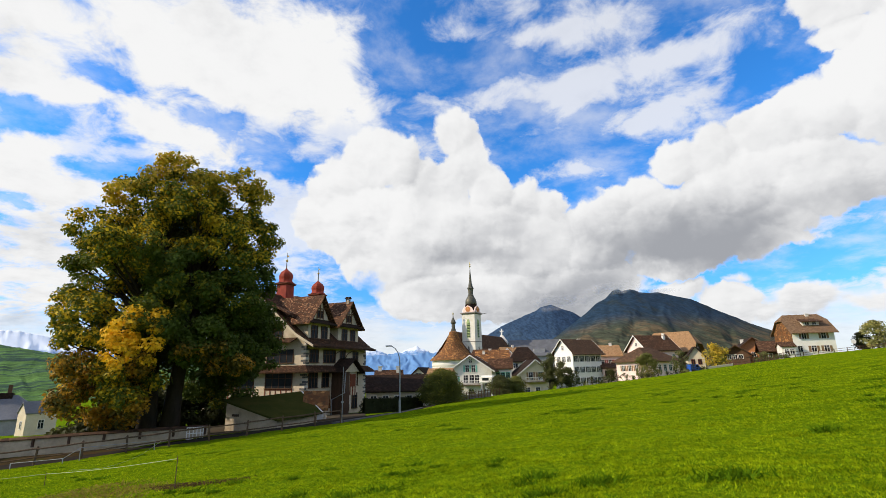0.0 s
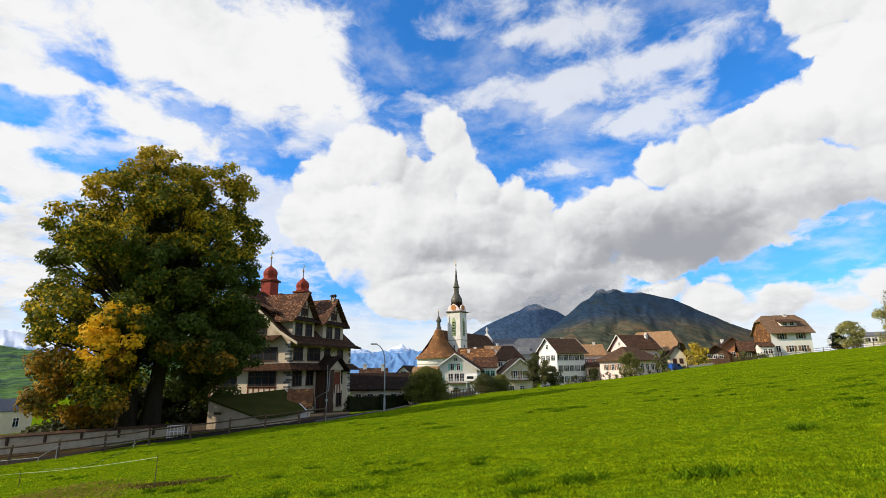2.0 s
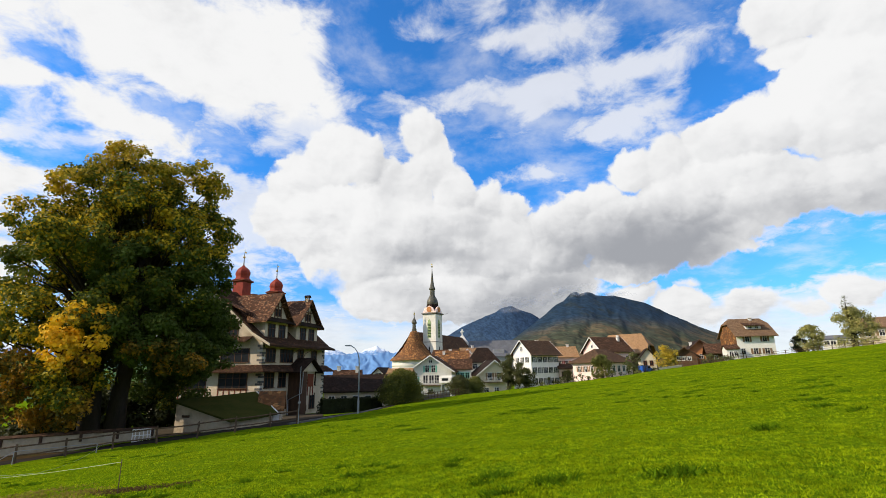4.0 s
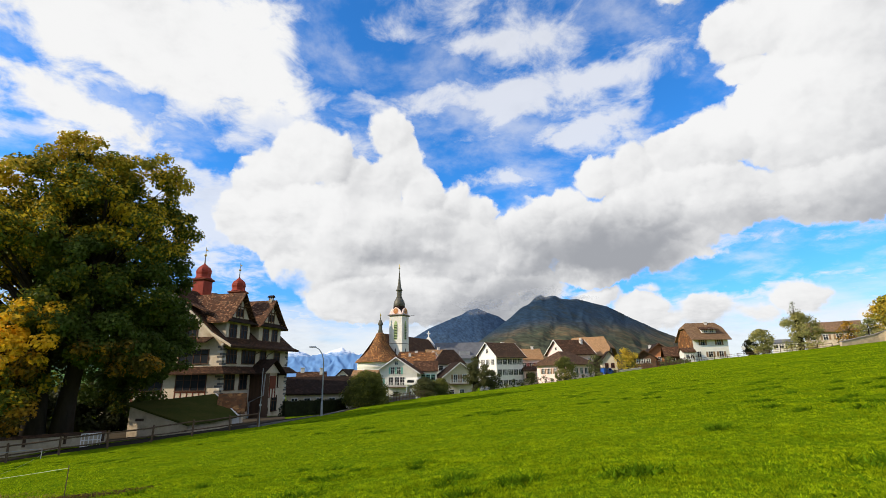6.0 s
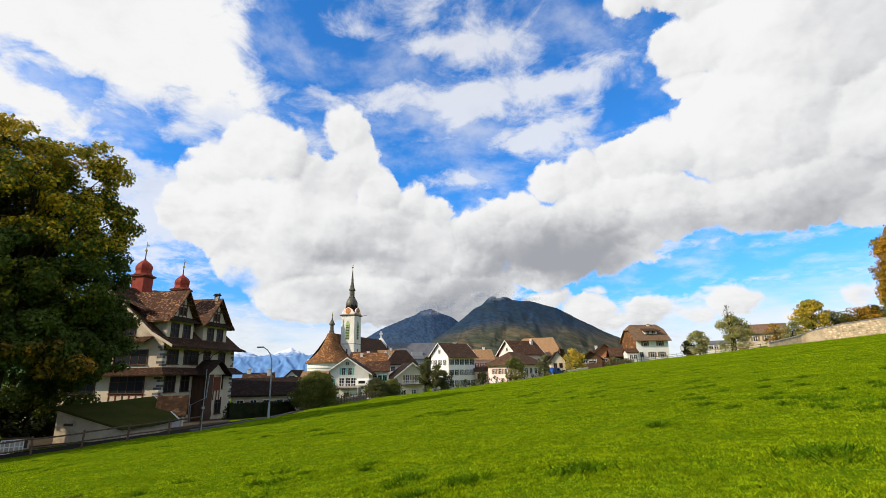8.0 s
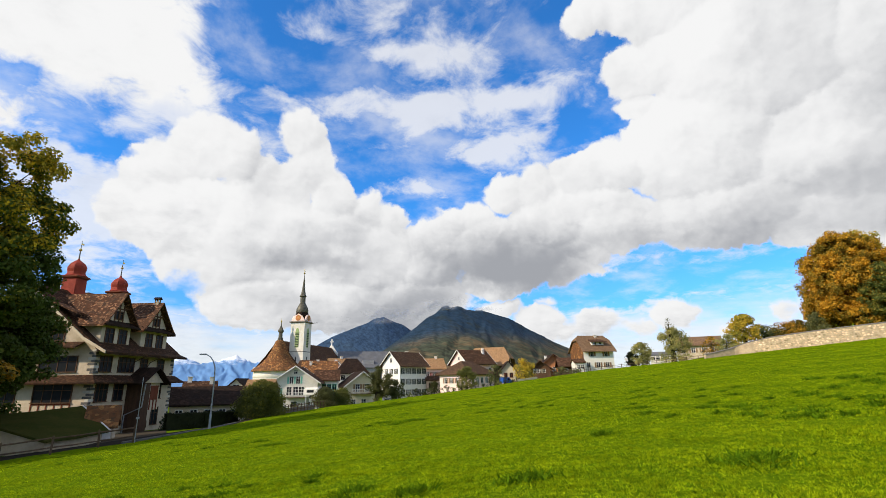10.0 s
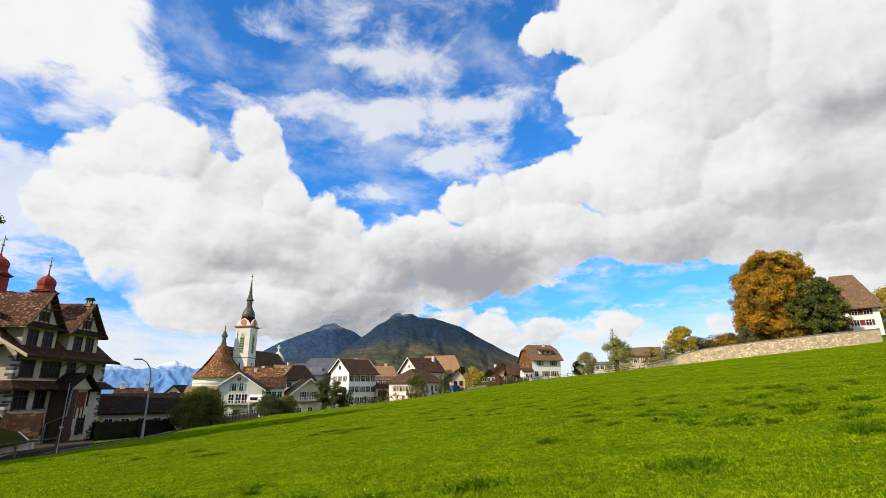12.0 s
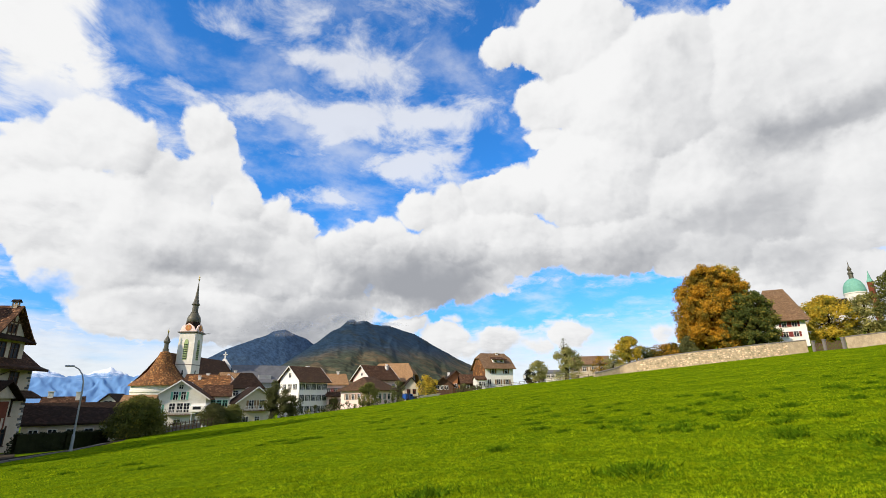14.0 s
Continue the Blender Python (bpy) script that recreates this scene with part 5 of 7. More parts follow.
part("string_course", lathe(bmesh.new(), [(4.1, tt * 0.62), (4.3, tt * 0.62 + 0.12), (4.1, tt * 0.62 + 0.3)], 4, 0.5), M["stone_frame"], tower)
for k in range(4):
    m = pose(0, 0, 0, 0, 0, 90 * k)
    g = part("clock_gable", prism(bmesh.new(), [(-2.8, tt + 0.8), (2.8, tt + 0.8), (1.7, tt + 2.6), (0, tt + 3.6), (-1.7, tt + 2.6)], "y", -2.9, -2.5), M["rose"], tower)
    g.matrix_basis = m
    c = part("clock_face", lathe(bmesh.new(), [(1.1, -0.03), (1.1, 0.05)], 20), M["orange"], g)
    c.matrix_basis = pose(0, -2.95, tt + 2.0, 90, 0, 0)
    part("clock_hand", boxes((-0.06, 0.06, -3.04, -3.01, tt + 1.9, tt + 2.9)), M["gold"], g)
    o = part("bell_opening", prism(bmesh.new(), [(-0.75, tt * 0.68), (0.75, tt * 0.68), (0.75, tt * 0.88), (0.45, tt * 0.92), (0, tt * 0.935), (-0.45, tt * 0.92), (-0.75, tt * 0.88)], "y", -2.98, -2.6), M["leafless"], tower, "louvred bell opening")
    o.matrix_basis = m
    for q in range(9):
        s = part("louvre", boxes((-0.7, 0.7, -3.05, -2.97, tt * 0.69 + q * 0.62, tt * 0.69 + q * 0.62 + 0.3)), M["shutter_green"], o)
    s = part("slit_window", boxes((-0.22, 0.22, -3.06, -2.7, tt * 0.5, tt * 0.56)), M["glass"], tower)
    s.matrix_basis = m
part("roof_foot", lathe(bmesh.new(), [(2.7, tt + 0.8), (2.6, tt + 2.6), (2.3, b(0.134))], 8, 0.5), M["tile_dark"], tower)
part("bulb", lathe(bmesh.new(), [(2.1, b(0.132)), (2.35, b(0.134)), (2.3, b(0.139)), (2.1, b(0.143)), (1.55, b(0.148)), (1.2, b(0.151))], 12), M["copper_dark"], tower, smooth=True)
part("lantern", lathe(bmesh.new(), [(1.35, b(0.151)), (1.05, b(0.153)), (1.05, b(0.164)), (1.45, b(0.166)), (1.0, b(0.170))], 8), M["copper_dark"], tower)
part("spire", lathe(bmesh.new(), [(1.0, b(0.170)), (0.62, b(0.180)), (0.38, b(0.193)), (0.16, b(0.206)), (0.06, b(0.212))], 8), M["copper_dark"], tower)
part("cross", boxes((-0.07, 0.07, -0.07, 0.07, b(0.212), b(0.222)), (-0.55, 0.55, -0.06, 0.06, b(0.2175), b(0.2185))), M["gold"], tower)
part("finial_ball", lathe(bmesh.new(), [(0.1, b(0.2115)), (0.4, b(0.2135)), (0.1, b(0.2155))], 10), M["gold"], tower)
for k in (-1, 1):
    part("gargoyle", tube(bmesh.new(), [(3.0 * k, -3.0, tt + 0.4), (4.6 * k, -4.6, tt + 0.65)], [0.12, 0.08], 6), M["copper_dark"], tower)
# round choir with bell-shaped roof
c = lambda t: up(196, t) - Z
choir = part("choir_wall", lathe(bmesh.new(), [(8.5, -2), (8.5, c(0.010)), (8.8, c(0.011)), (8.8, c(0.014)), (8.5, c(0.015)), (8.5, c(0.024))], 28), M["white"], ch)
choir.matrix_basis = pose(1.2, -1.2, 0)
part("choir_roof", lathe(bmesh.new(), [(9.6, c(0.021)), (9.2, c(0.0245)), (7.0, c(0.032)), (4.6, c(0.045)), (2.9, c(0.060)), (1.6, c(0.078)), (0.2, c(0.082))], 28), M["tile_orange"], choir)
lan = part("lantern", lathe(bmesh.new(), [(1.0, c(0.078)), (1.0, c(0.084)), (0.75, c(0.085)), (0.7, c(0.094)), (1.05, c(0.0955)), (1.1, c(0.098)), (0.65, c(0.103)), (0.22, c(0.107)), (0.07, c(0.118))], 8), M["copper_dark"], choir)
part("finial", lathe(bmesh.new(), [(0.08, c(0.112)), (0.32, c(0.115)), (0.08, c(0.118)), (0.05, c(0.121))], 8), M["gold"], lan)
# nave
NL, NW = 50.0, 8.3
zr, ze = up(220, 0.0715) - Z, up(220, 0.026) - Z
nave = part("nave_wall", boxes((0, NL, -NW, NW, -2, ze)), M["white"], ch)
rows = [(-NW - 0.7, ze - 0.3), (-NW + 0.5, ze + 0.7), (-4.6, ze + 4.2), (0, zr), (4.6, ze + 4.2), (NW - 0.5, ze + 0.7), (NW + 0.7, ze - 0.3)]
rv = [(x, yy, zz) for x in (1.4, NL) for yy, zz in rows]
part("nave_roof", slab(bmesh.new(), rv, [[i, i + 7, i + 8, i + 1] for i in range(6)], 0.3), M["tile"], nave)
part("gable_wall", prism(bmesh.new(), [(-NW - 0.9, ze - 0.5), (NW + 0.9, ze - 0.5), (NW - 0.3, ze + 1.6), (4.8, ze + 5.0), (0.5, zr + 1.0), (-0.5, zr + 1.0), (-4.8, ze + 5.0), (-NW + 0.3, ze + 1.6)], "x", NL + 0.003, NL + 0.7), M["trim"], nave)
part("gable_cross", boxes((NL + 0.1, NL + 0.6, -0.22, 0.22, zr + 1.0, zr + 4.0), (NL + 0.1, NL + 0.6, -0.9, 0.9, zr + 2.6, zr + 3.0)), M["trim"], nave)

# ---- village trees ----
for k in range(15):
    a = 15.4 + k * 0.85
    dd = along(BORDER, a) + 3.0
    shrub(a, dd, ground(*place(a, dd)) - 0.1, (1.0, 1.5, 0.9, 1.3)[k % 4], (1.8, 1.5, 2.2)[k % 3], M["leaf_dark" if k % 3 else "leaf_olive"], "low dark garden hedge at the meadow edge", "bush", 60 + k, 12, 0.16, 90)
shrub(-0.5, 68, up(68, -0.062), 5.0, 7.0, M["leaf_round"], "round dark green garden tree beside the road", "bush", 11, 90, 0.17, 260)
shrub(6.1, 92, up(92, -0.047), 3.8, 5.0, M["leaf_birch"], "loose olive-green garden shrub", "bush", 12, 70, 0.15, 330)
shrub(7.9, 94, up(94, -0.046), 3.5, 5.2, M["leaf_green"], "green garden shrub at the meadow edge", "bush", 13, 60, 0.16, 300)
shrub(3.0, 88, up(88, -0.05), 1.6, 2.6, M["leaf_olive"], "low olive bush at the meadow edge", "bush", 14, 16, 0.2, 60)
tree(11.7, 104, up(104, -0.042), 8.2, 7.6, M["leaf_birch"], "leaning dark olive tree in front of the houses", seed=21, clumps=80, clump_r=0.125, leaf=0.17, per=340, low=0.0, lean=2.0, lobes=[(-0.3, 0, 6.4, 1.5), (0.6, 0, 5.2, 1.8), (1.9, -0.4, 4.4, 1.9), (3.4, 0, 3.4, 1.9), (4.6, 0, 2.4, 1.4), (1.4, 0, 2.8, 2.0), (-0.2, 0.2, 3.6, 1.5), (2.8, 0, 1.7, 1.7), (0.2, 0, 1.8, 1.4)])
shrub(18.3, 118, up(118, -0.028), 3.4, 4.4, M["leaf_dark"], "dark hedge bush between two houses", "bush", 15, 26, 0.25, 55)
tree(22.0, 112, up(112, -0.020), 5.2, 6.0, M["leaf_green"], "small green orchard tree", seed=23, clumps=60, clump_r=0.15, leaf=0.28, per=70, low=0.0)
tree(25.3, 122, up(122, -0.010), 5.0, 4.2, M["leaf_olive"], "small grey-green tree by the barn", seed=24, clumps=36, clump_r=0.17, leaf=0.28, per=50, low=0.05)
tree(28.6, 138, up(138, -0.002), 6.0, 6.4, M["leaf_gold"], "golden autumn tree between barn and chalets", seed=25, clumps=44, clump_r=0.17, leaf=0.3, per=45, low=0.08)
shrub(32.6, 136, up(136, 0.006), 2.6, 4.4, M["leaf_olive"], "yellow-green bush before the chalets", "bush", 16, 24, 0.24, 45)
shrub(34.2, 132, up(132, 0.009), 1.6, 4.6, M["leaf_olive"], "low flowering hedge in front of the white house", "bush", 17, 24, 0.2, 50)
tree(40.2, 150, up(150, 0.02), 4.2, 4.6, M["hedge"], "dark copper tree beside the white house", seed=26, clumps=60, clump_r=0.16, leaf=0.3, per=70, low=0.0)
tree(41.2, 133, up(133, 0.024), 5.4, 5.6, M["leaf_apple"], "round apple tree in the orchard", seed=27, clumps=70, clump_r=0.15, leaf=0.28, per=75, low=0.05)
tree(44.4, 128, up(128, 0.028), 7.8, 8.2, M["leaf_apple"], "broad loose pear tree in the orchard", seed=28, clumps=100, clump_r=0.13, leaf=0.26, per=60, low=0.0, shape=0.9)
tree(44.2, 127.5, up(127.5, 0.029), 10.0, 3.0, M["leaf_olive"], "slim tall fruit tree rising above its neighbour", seed=48, clumps=40, clump_r=0.2, leaf=0.22, per=26, low=0.3)
tree(47.9, 122, up(122, 0.033), 4.6, 5.0, M["leaf_rust"], "thin rusty fruit tree", seed=29, clumps=50, clump_r=0.15, leaf=0.24, per=40, low=0.0)
tree(49.3, 119, up(119, 0.036), 4.4, 5.2, M["leaf_apple"], "small fruit tree by the wall", seed=30, clumps=60, clump_r=0.15, leaf=0.26, per=60, low=0.0)
tree(51.0, 126, up(126, 0.048), 7.2, 7.2, M["leaf_gold"], "round yellow-green tree behind the wall", seed=31, clumps=80, clump_r=0.15, leaf=0.32, per=80, low=0.0)

for a, dd, hh, ww, mt, lab in ((55.4, 138, 4.6, 7.0, "leaf_rust", "rusty hedge bush behind the stone wall"), (57.0, 136, 5.4, 6.0, "leaf_olive", "olive hedge bush behind the stone wall"), (53.4, 140, 4.0, 6.0, "leaf_olive", "olive hedge bush behind the stone wall")):
    shrub(a, dd, up(dd, 0.052 + 0.003 * (a - 53.4)), hh, ww, M[mt], lab, "bush", int(a * 7), 40, 0.26, 90)


def dome_lobes(w, h, n, seed, r, tall=0.62):
    """Foliage masses spread over a dome-shaped crown."""
    rg = random.Random(seed)
    out = []
    for k in range(n):
        t = (k + 0.5) / n
        th = k * 2.399963
        ring = math.sqrt(max(0.0, 1 - max(0.0, (t - 0.35) / 0.65) ** 2)) * (0.8 + 0.2 * min(1, t / 0.35))
        out.append(((w / 2 - r) * ring * math.cos(th) * rg.uniform(0.9, 1.06), (w / 2 - r) * ring * math.sin(th), r * 0.6 + t * (h - r * 1.5), r * rg.uniform(0.8, 1.15)))
    return out


tree(59.8, 140, up(140, 0.062), 23.8, 19.4, M["leaf_orange"], "large beech in orange autumn leaf behind the wall", seed=32, clumps=190, clump_r=0.075, leaf=0.36, per=75, low=0.0, lobes=dome_lobes(19.4, 23.4, 38, 5, 3.0))
tree(62.7, 134, up(134, 0.064), 15.4, 13.2, M["leaf_fir"], "dark green tree with drooping sprays beside the beech", seed=33, clumps=190, clump_r=0.085, leaf=0.36, per=75, low=0.0, lobes=dome_lobes(13.2, 15.2, 24, 6, 2.3))
tree(61.3, 142, up(142, 0.062), 24.6, 11.0, M["leaf_gold"], "tall yellow-green tree between the beech and its neighbour", seed=39, clumps=150, clump_r=0.1, leaf=0.36, per=70, low=0.0, lobes=dome_lobes(11.0, 24.2, 18, 7, 2.6))
tree(69.0, 165, up(165, 0.075), 12.5, 14.0, M["leaf_gold"], "yellow-green autumn tree beside the gate", seed=34, clumps=100, clump_r=0.12, leaf=0.42, per=45, low=0.0)
tree(71.6, 168, up(168, 0.075), 11.8, 12.0, M["leaf_apple"], "olive autumn tree below the chapel", seed=37, clumps=90, clump_r=0.12, leaf=0.42, per=45, low=0.0)
tree(74.0, 160, up(160, 0.078), 16.0, 12.0, M["leaf_green"], "tall green tree below the chapel", seed=35, clumps=100, clump_r=0.12, leaf=0.42, per=45, low=0.0)
tree(54.6, 135, up(135, 0.055), 4.4, 9.5, M["leaf_rust"], "low rusty tree behind the wall", seed=36, clumps=50, clump_r=0.13, leaf=0.3, per=40, low=0.0)
tree(52.6, 132, up(132, 0.050), 4.6, 6.5, M["leaf_olive"], "low olive fruit tree behind the wall", seed=38, clumps=44, clump_r=0.14, leaf=0.3, per=40, low=0.0)


# ---- mansion ----
def mansion():
    """Old patrician house: steep tiled roof, two cross gables, two red turrets, pent roofs between the storeys."""
    x, y = place(-15.7, 62)
    zb = -4.2
    ob = thing("mansion", x, y, zb, 69, "old cream mansion with steep tile roofs and two red turrets", "mansion")
    W, D, H, R = 14.2, 16.0, 9.5, 6.6
    size = (W, D)
    wall = part("wall", block_mesh(W, D, H, R, "x", 1.0, 1.0), M["old_white"], ob)
    roof = part("roof", roof_mesh(W, D, H + 0.15, R, 0.5, "x", thick=0.25, flare=0.9, drop=0.35), M["tile_old"], ob)
    # verge boards on the gable that faces the meadow
    for s in (1, -1):
        yc = D / 2
        a, b = (yc - s * (yc + 1.35), H - 0.45), (yc, H + R + 0.2)
        k = (b[1] - a[1]) / (b[0] - a[0])
        prof = [(a[0], a[1] - 0.1), (a[0], a[1] + 0.18), (yc - s * (yc - 1.2), H + 1.15), (b[0], b[1] + 0.1), (b[0], b[1] - 0.25), (yc - s * (yc - 1.2), H + 0.85)]
        part("verge_board", prism(bmesh.new(), prof, "x", -0.62, -0.505), M["cream"], roof)
    # pent roofs
    pent = slab(bmesh.new(), [(-1.3, -1.3, 6.1), (W + 0.6, -1.3, 6.1), (W + 0.6, -0.003, 6.85), (-0.003, -0.003, 6.85), (-0.003, D, 6.85), (-1.3, D, 6.1)], [[0, 1, 2, 3], [0, 3, 4, 5]], 0.14)
    part("pent_roof", pent, M["tile_old"], ob)
    pent = slab(bmesh.new(), [(-1.2, 1.4, 9.6), (-0.003, 1.4, 10.2), (-0.003, D - 1.4, 10.2), (-1.2, D - 1.4, 9.6)], [[0, 1, 2, 3]], 0.12)
    part("pent_roof", pent, M["tile_old"], ob)
    pent = slab(bmesh.new(), [(-0.7, 4.6, 13.0), (-0.003, 4.6, 13.4), (-0.003, D - 4.6, 13.4), (-0.7, D - 4.6, 13.0)], [[0, 1, 2, 3]], 0.12)
    part("pent_roof", pent, M["tile_old"], ob)
    # quoins at both visible corners, long and short in turn
    for k in range(34):
        a, b = (0.7, 0.36) if k % 2 else (0.36, 0.7)
        z = 0.1 + k * 0.275
        if 6.2 < z + 0.2 and z < 6.9:
            continue
        q = part("quoin", boxes((-0.035, a, -0.035, b, z, z + 0.24), bevel=0.02), M["quoin_dark" if k % 3 else "quoin_light"], wall)
        q = part("quoin", boxes((W - a, W + 0.035, -0.034, b, z, z + 0.24), bevel=0.02), M["quoin_dark" if k % 3 else "quoin_light"], wall)
    # windows
    def win(face, u, z, w, h, panes=2, mat="brown_wood"):
        return window(ob, face, u, z, w, h, size, None, mat, panes)
    for u, w, n in ((1.6, 1.7, 3), (4.9, 2.6, 4), (8.0, 1.2, 2), (11.3, 1.3, 2)):
        win("front", u, 7.2, w, 1.5, n)
    for u, w, n in ((1.6, 1.7, 3), (4.2, 1.4, 2), (11.3, 1.3, 2)):
        win("front", u, 4.2, w, 1.7, n)
    win("front", 11.3, 1.2, 1.2, 1.9)
    for v in (3.8, 9.6, 13.4):
        win("left", D - v, 7.2, 3.9 if v < 13 else 2.4, 1.5, 4)
        win("left", D - v, 4.2, 3.9 if v < 13 else 2.4, 1.7, 4)
        # timber panels under the lower row
        hw = (3.9 if v < 13 else 2.4) / 2 + 0.1
        sets = [(-0.06, -0.004, v - hw, v + hw, 3.95, 4.1), (-0.06, -0.004, v - hw, v + hw, 2.9, 3.05)]
        sets += [(-0.055, -0.004, v - hw + k * (2 * hw - 0.12) / 5, v - hw + 0.12 + k * (2 * hw - 0.12) / 5, 3.05, 3.95) for k in range(6)]
        part("timber_panel", boxes(*sets), M["redbrown"], wall)
    for v in (4.6, 8.0, 11.4):
        win("left", D - v, 10.35, 1.8, 1.35, 3)
    win("left", D - 8.0, 13.6, 1.2, 1.0, 2)
    # cross gables over the front
    for x0, x1 in ((0.7, 5.3), (7.3, 12.5)):
        xm, hw = (x0 + x1) / 2, (x1 - x0) / 2
        g = part("cross_gable", prism(bmesh.new(), [(x0, 9.0), (x1, 9.0), (x1, 12.2), (xm + hw * 0.86, 12.6), (xm, 15.3), (xm - hw * 0.86, 12.6), (x0, 12.2)], "y", 0.35, 6.5), M["old_white"], ob)
        rv, rf = [], []
        prof = [(x0 - 0.75, 12.0), (x0 - 0.1, 12.55), (xm - hw * 0.35, 14.6), (xm, 15.75), (xm + hw * 0.35, 14.6), (x1 + 0.1, 12.55), (x1 + 0.75, 12.0)]
        for yy in (-0.35, 7.6):
            rv += [(px, yy, pz) for px, pz in prof]
        n = len(prof)
        rf = [[i, i + 1, n + i + 1, n + i] for i in range(n - 1)]
        part("gable_roof", slab(bmesh.new(), rv, rf, 0.2), M["tile_patched"], g)
        part("gable_skirt", slab(bmesh.new(), [(x0 - 0.6, -0.45, 12.05), (x1 + 0.6, -0.45, 12.05), (x1 + 0.2, 0.345, 12.6), (x0 - 0.2, 0.345, 12.6)], [[0, 1, 2, 3]], 0.14), M["tile_dark"], g)
        tb = [(xm - 0.75, xm - 0.6, 0.29, 0.345, 12.6, 14.4), (xm + 0.6, xm + 0.75, 0.29, 0.345, 12.6, 14.4), (xm - 0.07, xm + 0.07, 0.29, 0.345, 12.6, 15.0), (xm - 1.3, xm + 1.3, 0.28, 0.345, 13.9, 14.05)]
        part("timber_frame", boxes(*tb), M["brown_wood"], g)
        for px in (xm - 1.05, xm + 1.05):
            w2 = window(ob, "front", px, 10.2, 1.2, 1.5, size, None, "brown_wood", 2)
            w2.matrix_basis = pose(px, 0.35, 10.2)
        w2 = window(ob, "front", xm - 0.33, 12.85, 0.4, 0.8, size, None, "brown_wood", 1, False)
        w2.matrix_basis = pose(xm - 0.33, 0.35, 12.85)
        w2 = window(ob, "front", xm + 0.33, 12.85, 0.4, 0.8, size, None, "brown_wood", 1, False)
        w2.matrix_basis = pose(xm + 0.33, 0.35, 12.85)
    # small roof dormer beside the first gable
    part("roof_dormer", slab(bmesh.new(), [(-0.45, 2.4, 13.2), (0.9, 2.4, 13.2), (0.9, 5.2, 14.4), (-0.45, 5.2, 14.4)], [[0, 1, 2, 3]], 0.16), M["tile_patched"], roof)
    # red turrets on the ridge
    for tx, lift in ((5.3, 0.3), (12.9, -0.2)):
        t = part("turret", boxes((tx - 0.85, tx + 0.85, 7.15, 8.85, 14.6, 17.8 + lift), bevel=0.04), M["red"], ob, "red shingled turret")
        part("cornice", lathe(bmesh.new(), [(1.2, 0), (1.5, 0.15), (1.5, 0.28), (1.25, 0.4)], 4, 0.5), M["redbrown"], t).matrix_basis = pose(tx, 8.0, 17.65 + lift)
        part("onion_dome", lathe(bmesh.new(), [(1.2, 0), (0.95, 0.25), (0.92, 0.5), (1.0, 0.85), (0.98, 1.15), (0.78, 1.5), (0.42, 1.8), (0.16, 2.0), (0.08, 2.2)], 8, 0.5), M["red"], t).matrix_basis = pose(tx, 8.0, 18.0 + lift)
        f = part("finial_rod", lathe(bmesh.new(), [(0.08, 0), (0.05, 1.0), (0.025, 2.3)], 6), M["copper_dark"], t)
        f.matrix_basis = pose(tx, 8.0, 20.1 + lift)
        part("finial_ball", lathe(bmesh.new(), [(0.05, 1.0), (0.17, 1.12), (0.18, 1.2), (0.05, 1.35)], 10), M["gold"], f)
        part("weather_vane", boxes((-0.03, 0.4, -0.02, 0.02, 1.8, 2.0)), M["gold"], f)
    # chimney with a little roof on the second gable, and ridge ornaments
    c = part("chimney", boxes((9.65, 10.15, 0.3, 0.8, 15.0, 15.85)), M["plaster"], ob)
    part("chimney_cap", prism(bmesh.new(), [(9.5, 16.15), (10.3, 16.15), (9.9, 16.45)], "y", 0.15, 0.95), M["tile_dark"], c)
    part("chimney_pier", boxes((9.65, 9.77, 0.3, 0.42, 15.85, 16.15), (10.03, 10.15, 0.3, 0.42, 15.85, 16.15), (9.65, 9.77, 0.68, 0.8, 15.85, 16.15), (10.03, 10.15, 0.68, 0.8, 15.85, 16.15)), M["plaster"], c)
    for cx in (2.4, 7.8, 9.0):
        part("ridge_chimney", boxes((cx - 0.35, cx + 0.35, 7.7, 8.3, 15.6, 16.6), (cx - 0.45, cx + 0.45, 7.6, 8.4, 16.6, 16.75)), M["brown_wood"], ob)
    # timber stair porch with its own gable
    porch = part("porch", boxes((5.6, 6.9, -1.9, -0.004, -0.6, 6.0)), M["wood"], ob, "dark boarded stair porch")
    part("porch_front", boxes((6.9, 9.3, -1.5, -0.004, 3.0, 6.0)), M["old_white"], porch)
    part("porch_window", boxes((7.6, 9.0, -1.56, -1.504, 4.1, 5.7), (7.6, 7.75, -1.57, -1.504, 3.0, 4.1), (8.25, 8.4, -1.57, -1.504, 3.0, 4.1), (8.85, 9.0, -1.57, -1.504, 3.0, 4.1)), M["redbrown"], porch)
    part("porch_roof", slab(bmesh.new(), [(4.6, -2.5, 6.0), (7.4, -2.5, 7.75), (9.9, -2.5, 5.9), (4.6, 0.2, 6.0), (7.4, 0.2, 7.75), (9.9, 0.2, 5.9)], [[0, 1, 4, 3], [1, 2, 5, 4]], 0.16), M["tile_dark"], porch)
    part("porch_gable", prism(bmesh.new(), [(5.5, 6.0), (9.3, 6.0), (7.4, 7.4)], "y", -1.9, -0.1), M["old_white"], porch)
    dr = part("door", boxes((7.7, 8.8, -0.08, -0.004, -0.2, 2.6)), M["wood"], ob, "dark wooden house door")
    part("door_frame", boxes((7.5, 7.695, -0.14, -0.004, -0.4, 2.8), (8.805, 9.0, -0.14, -0.004, -0.4, 2.8), (7.5, 9.0, -0.14, -0.004, 2.805, 3.0)), M["stone_frame"], dr)
    part("notice_board", boxes((9.5, 10.0, -0.06, -0.004, 0.9, 1.7)), M["wood"], ob)
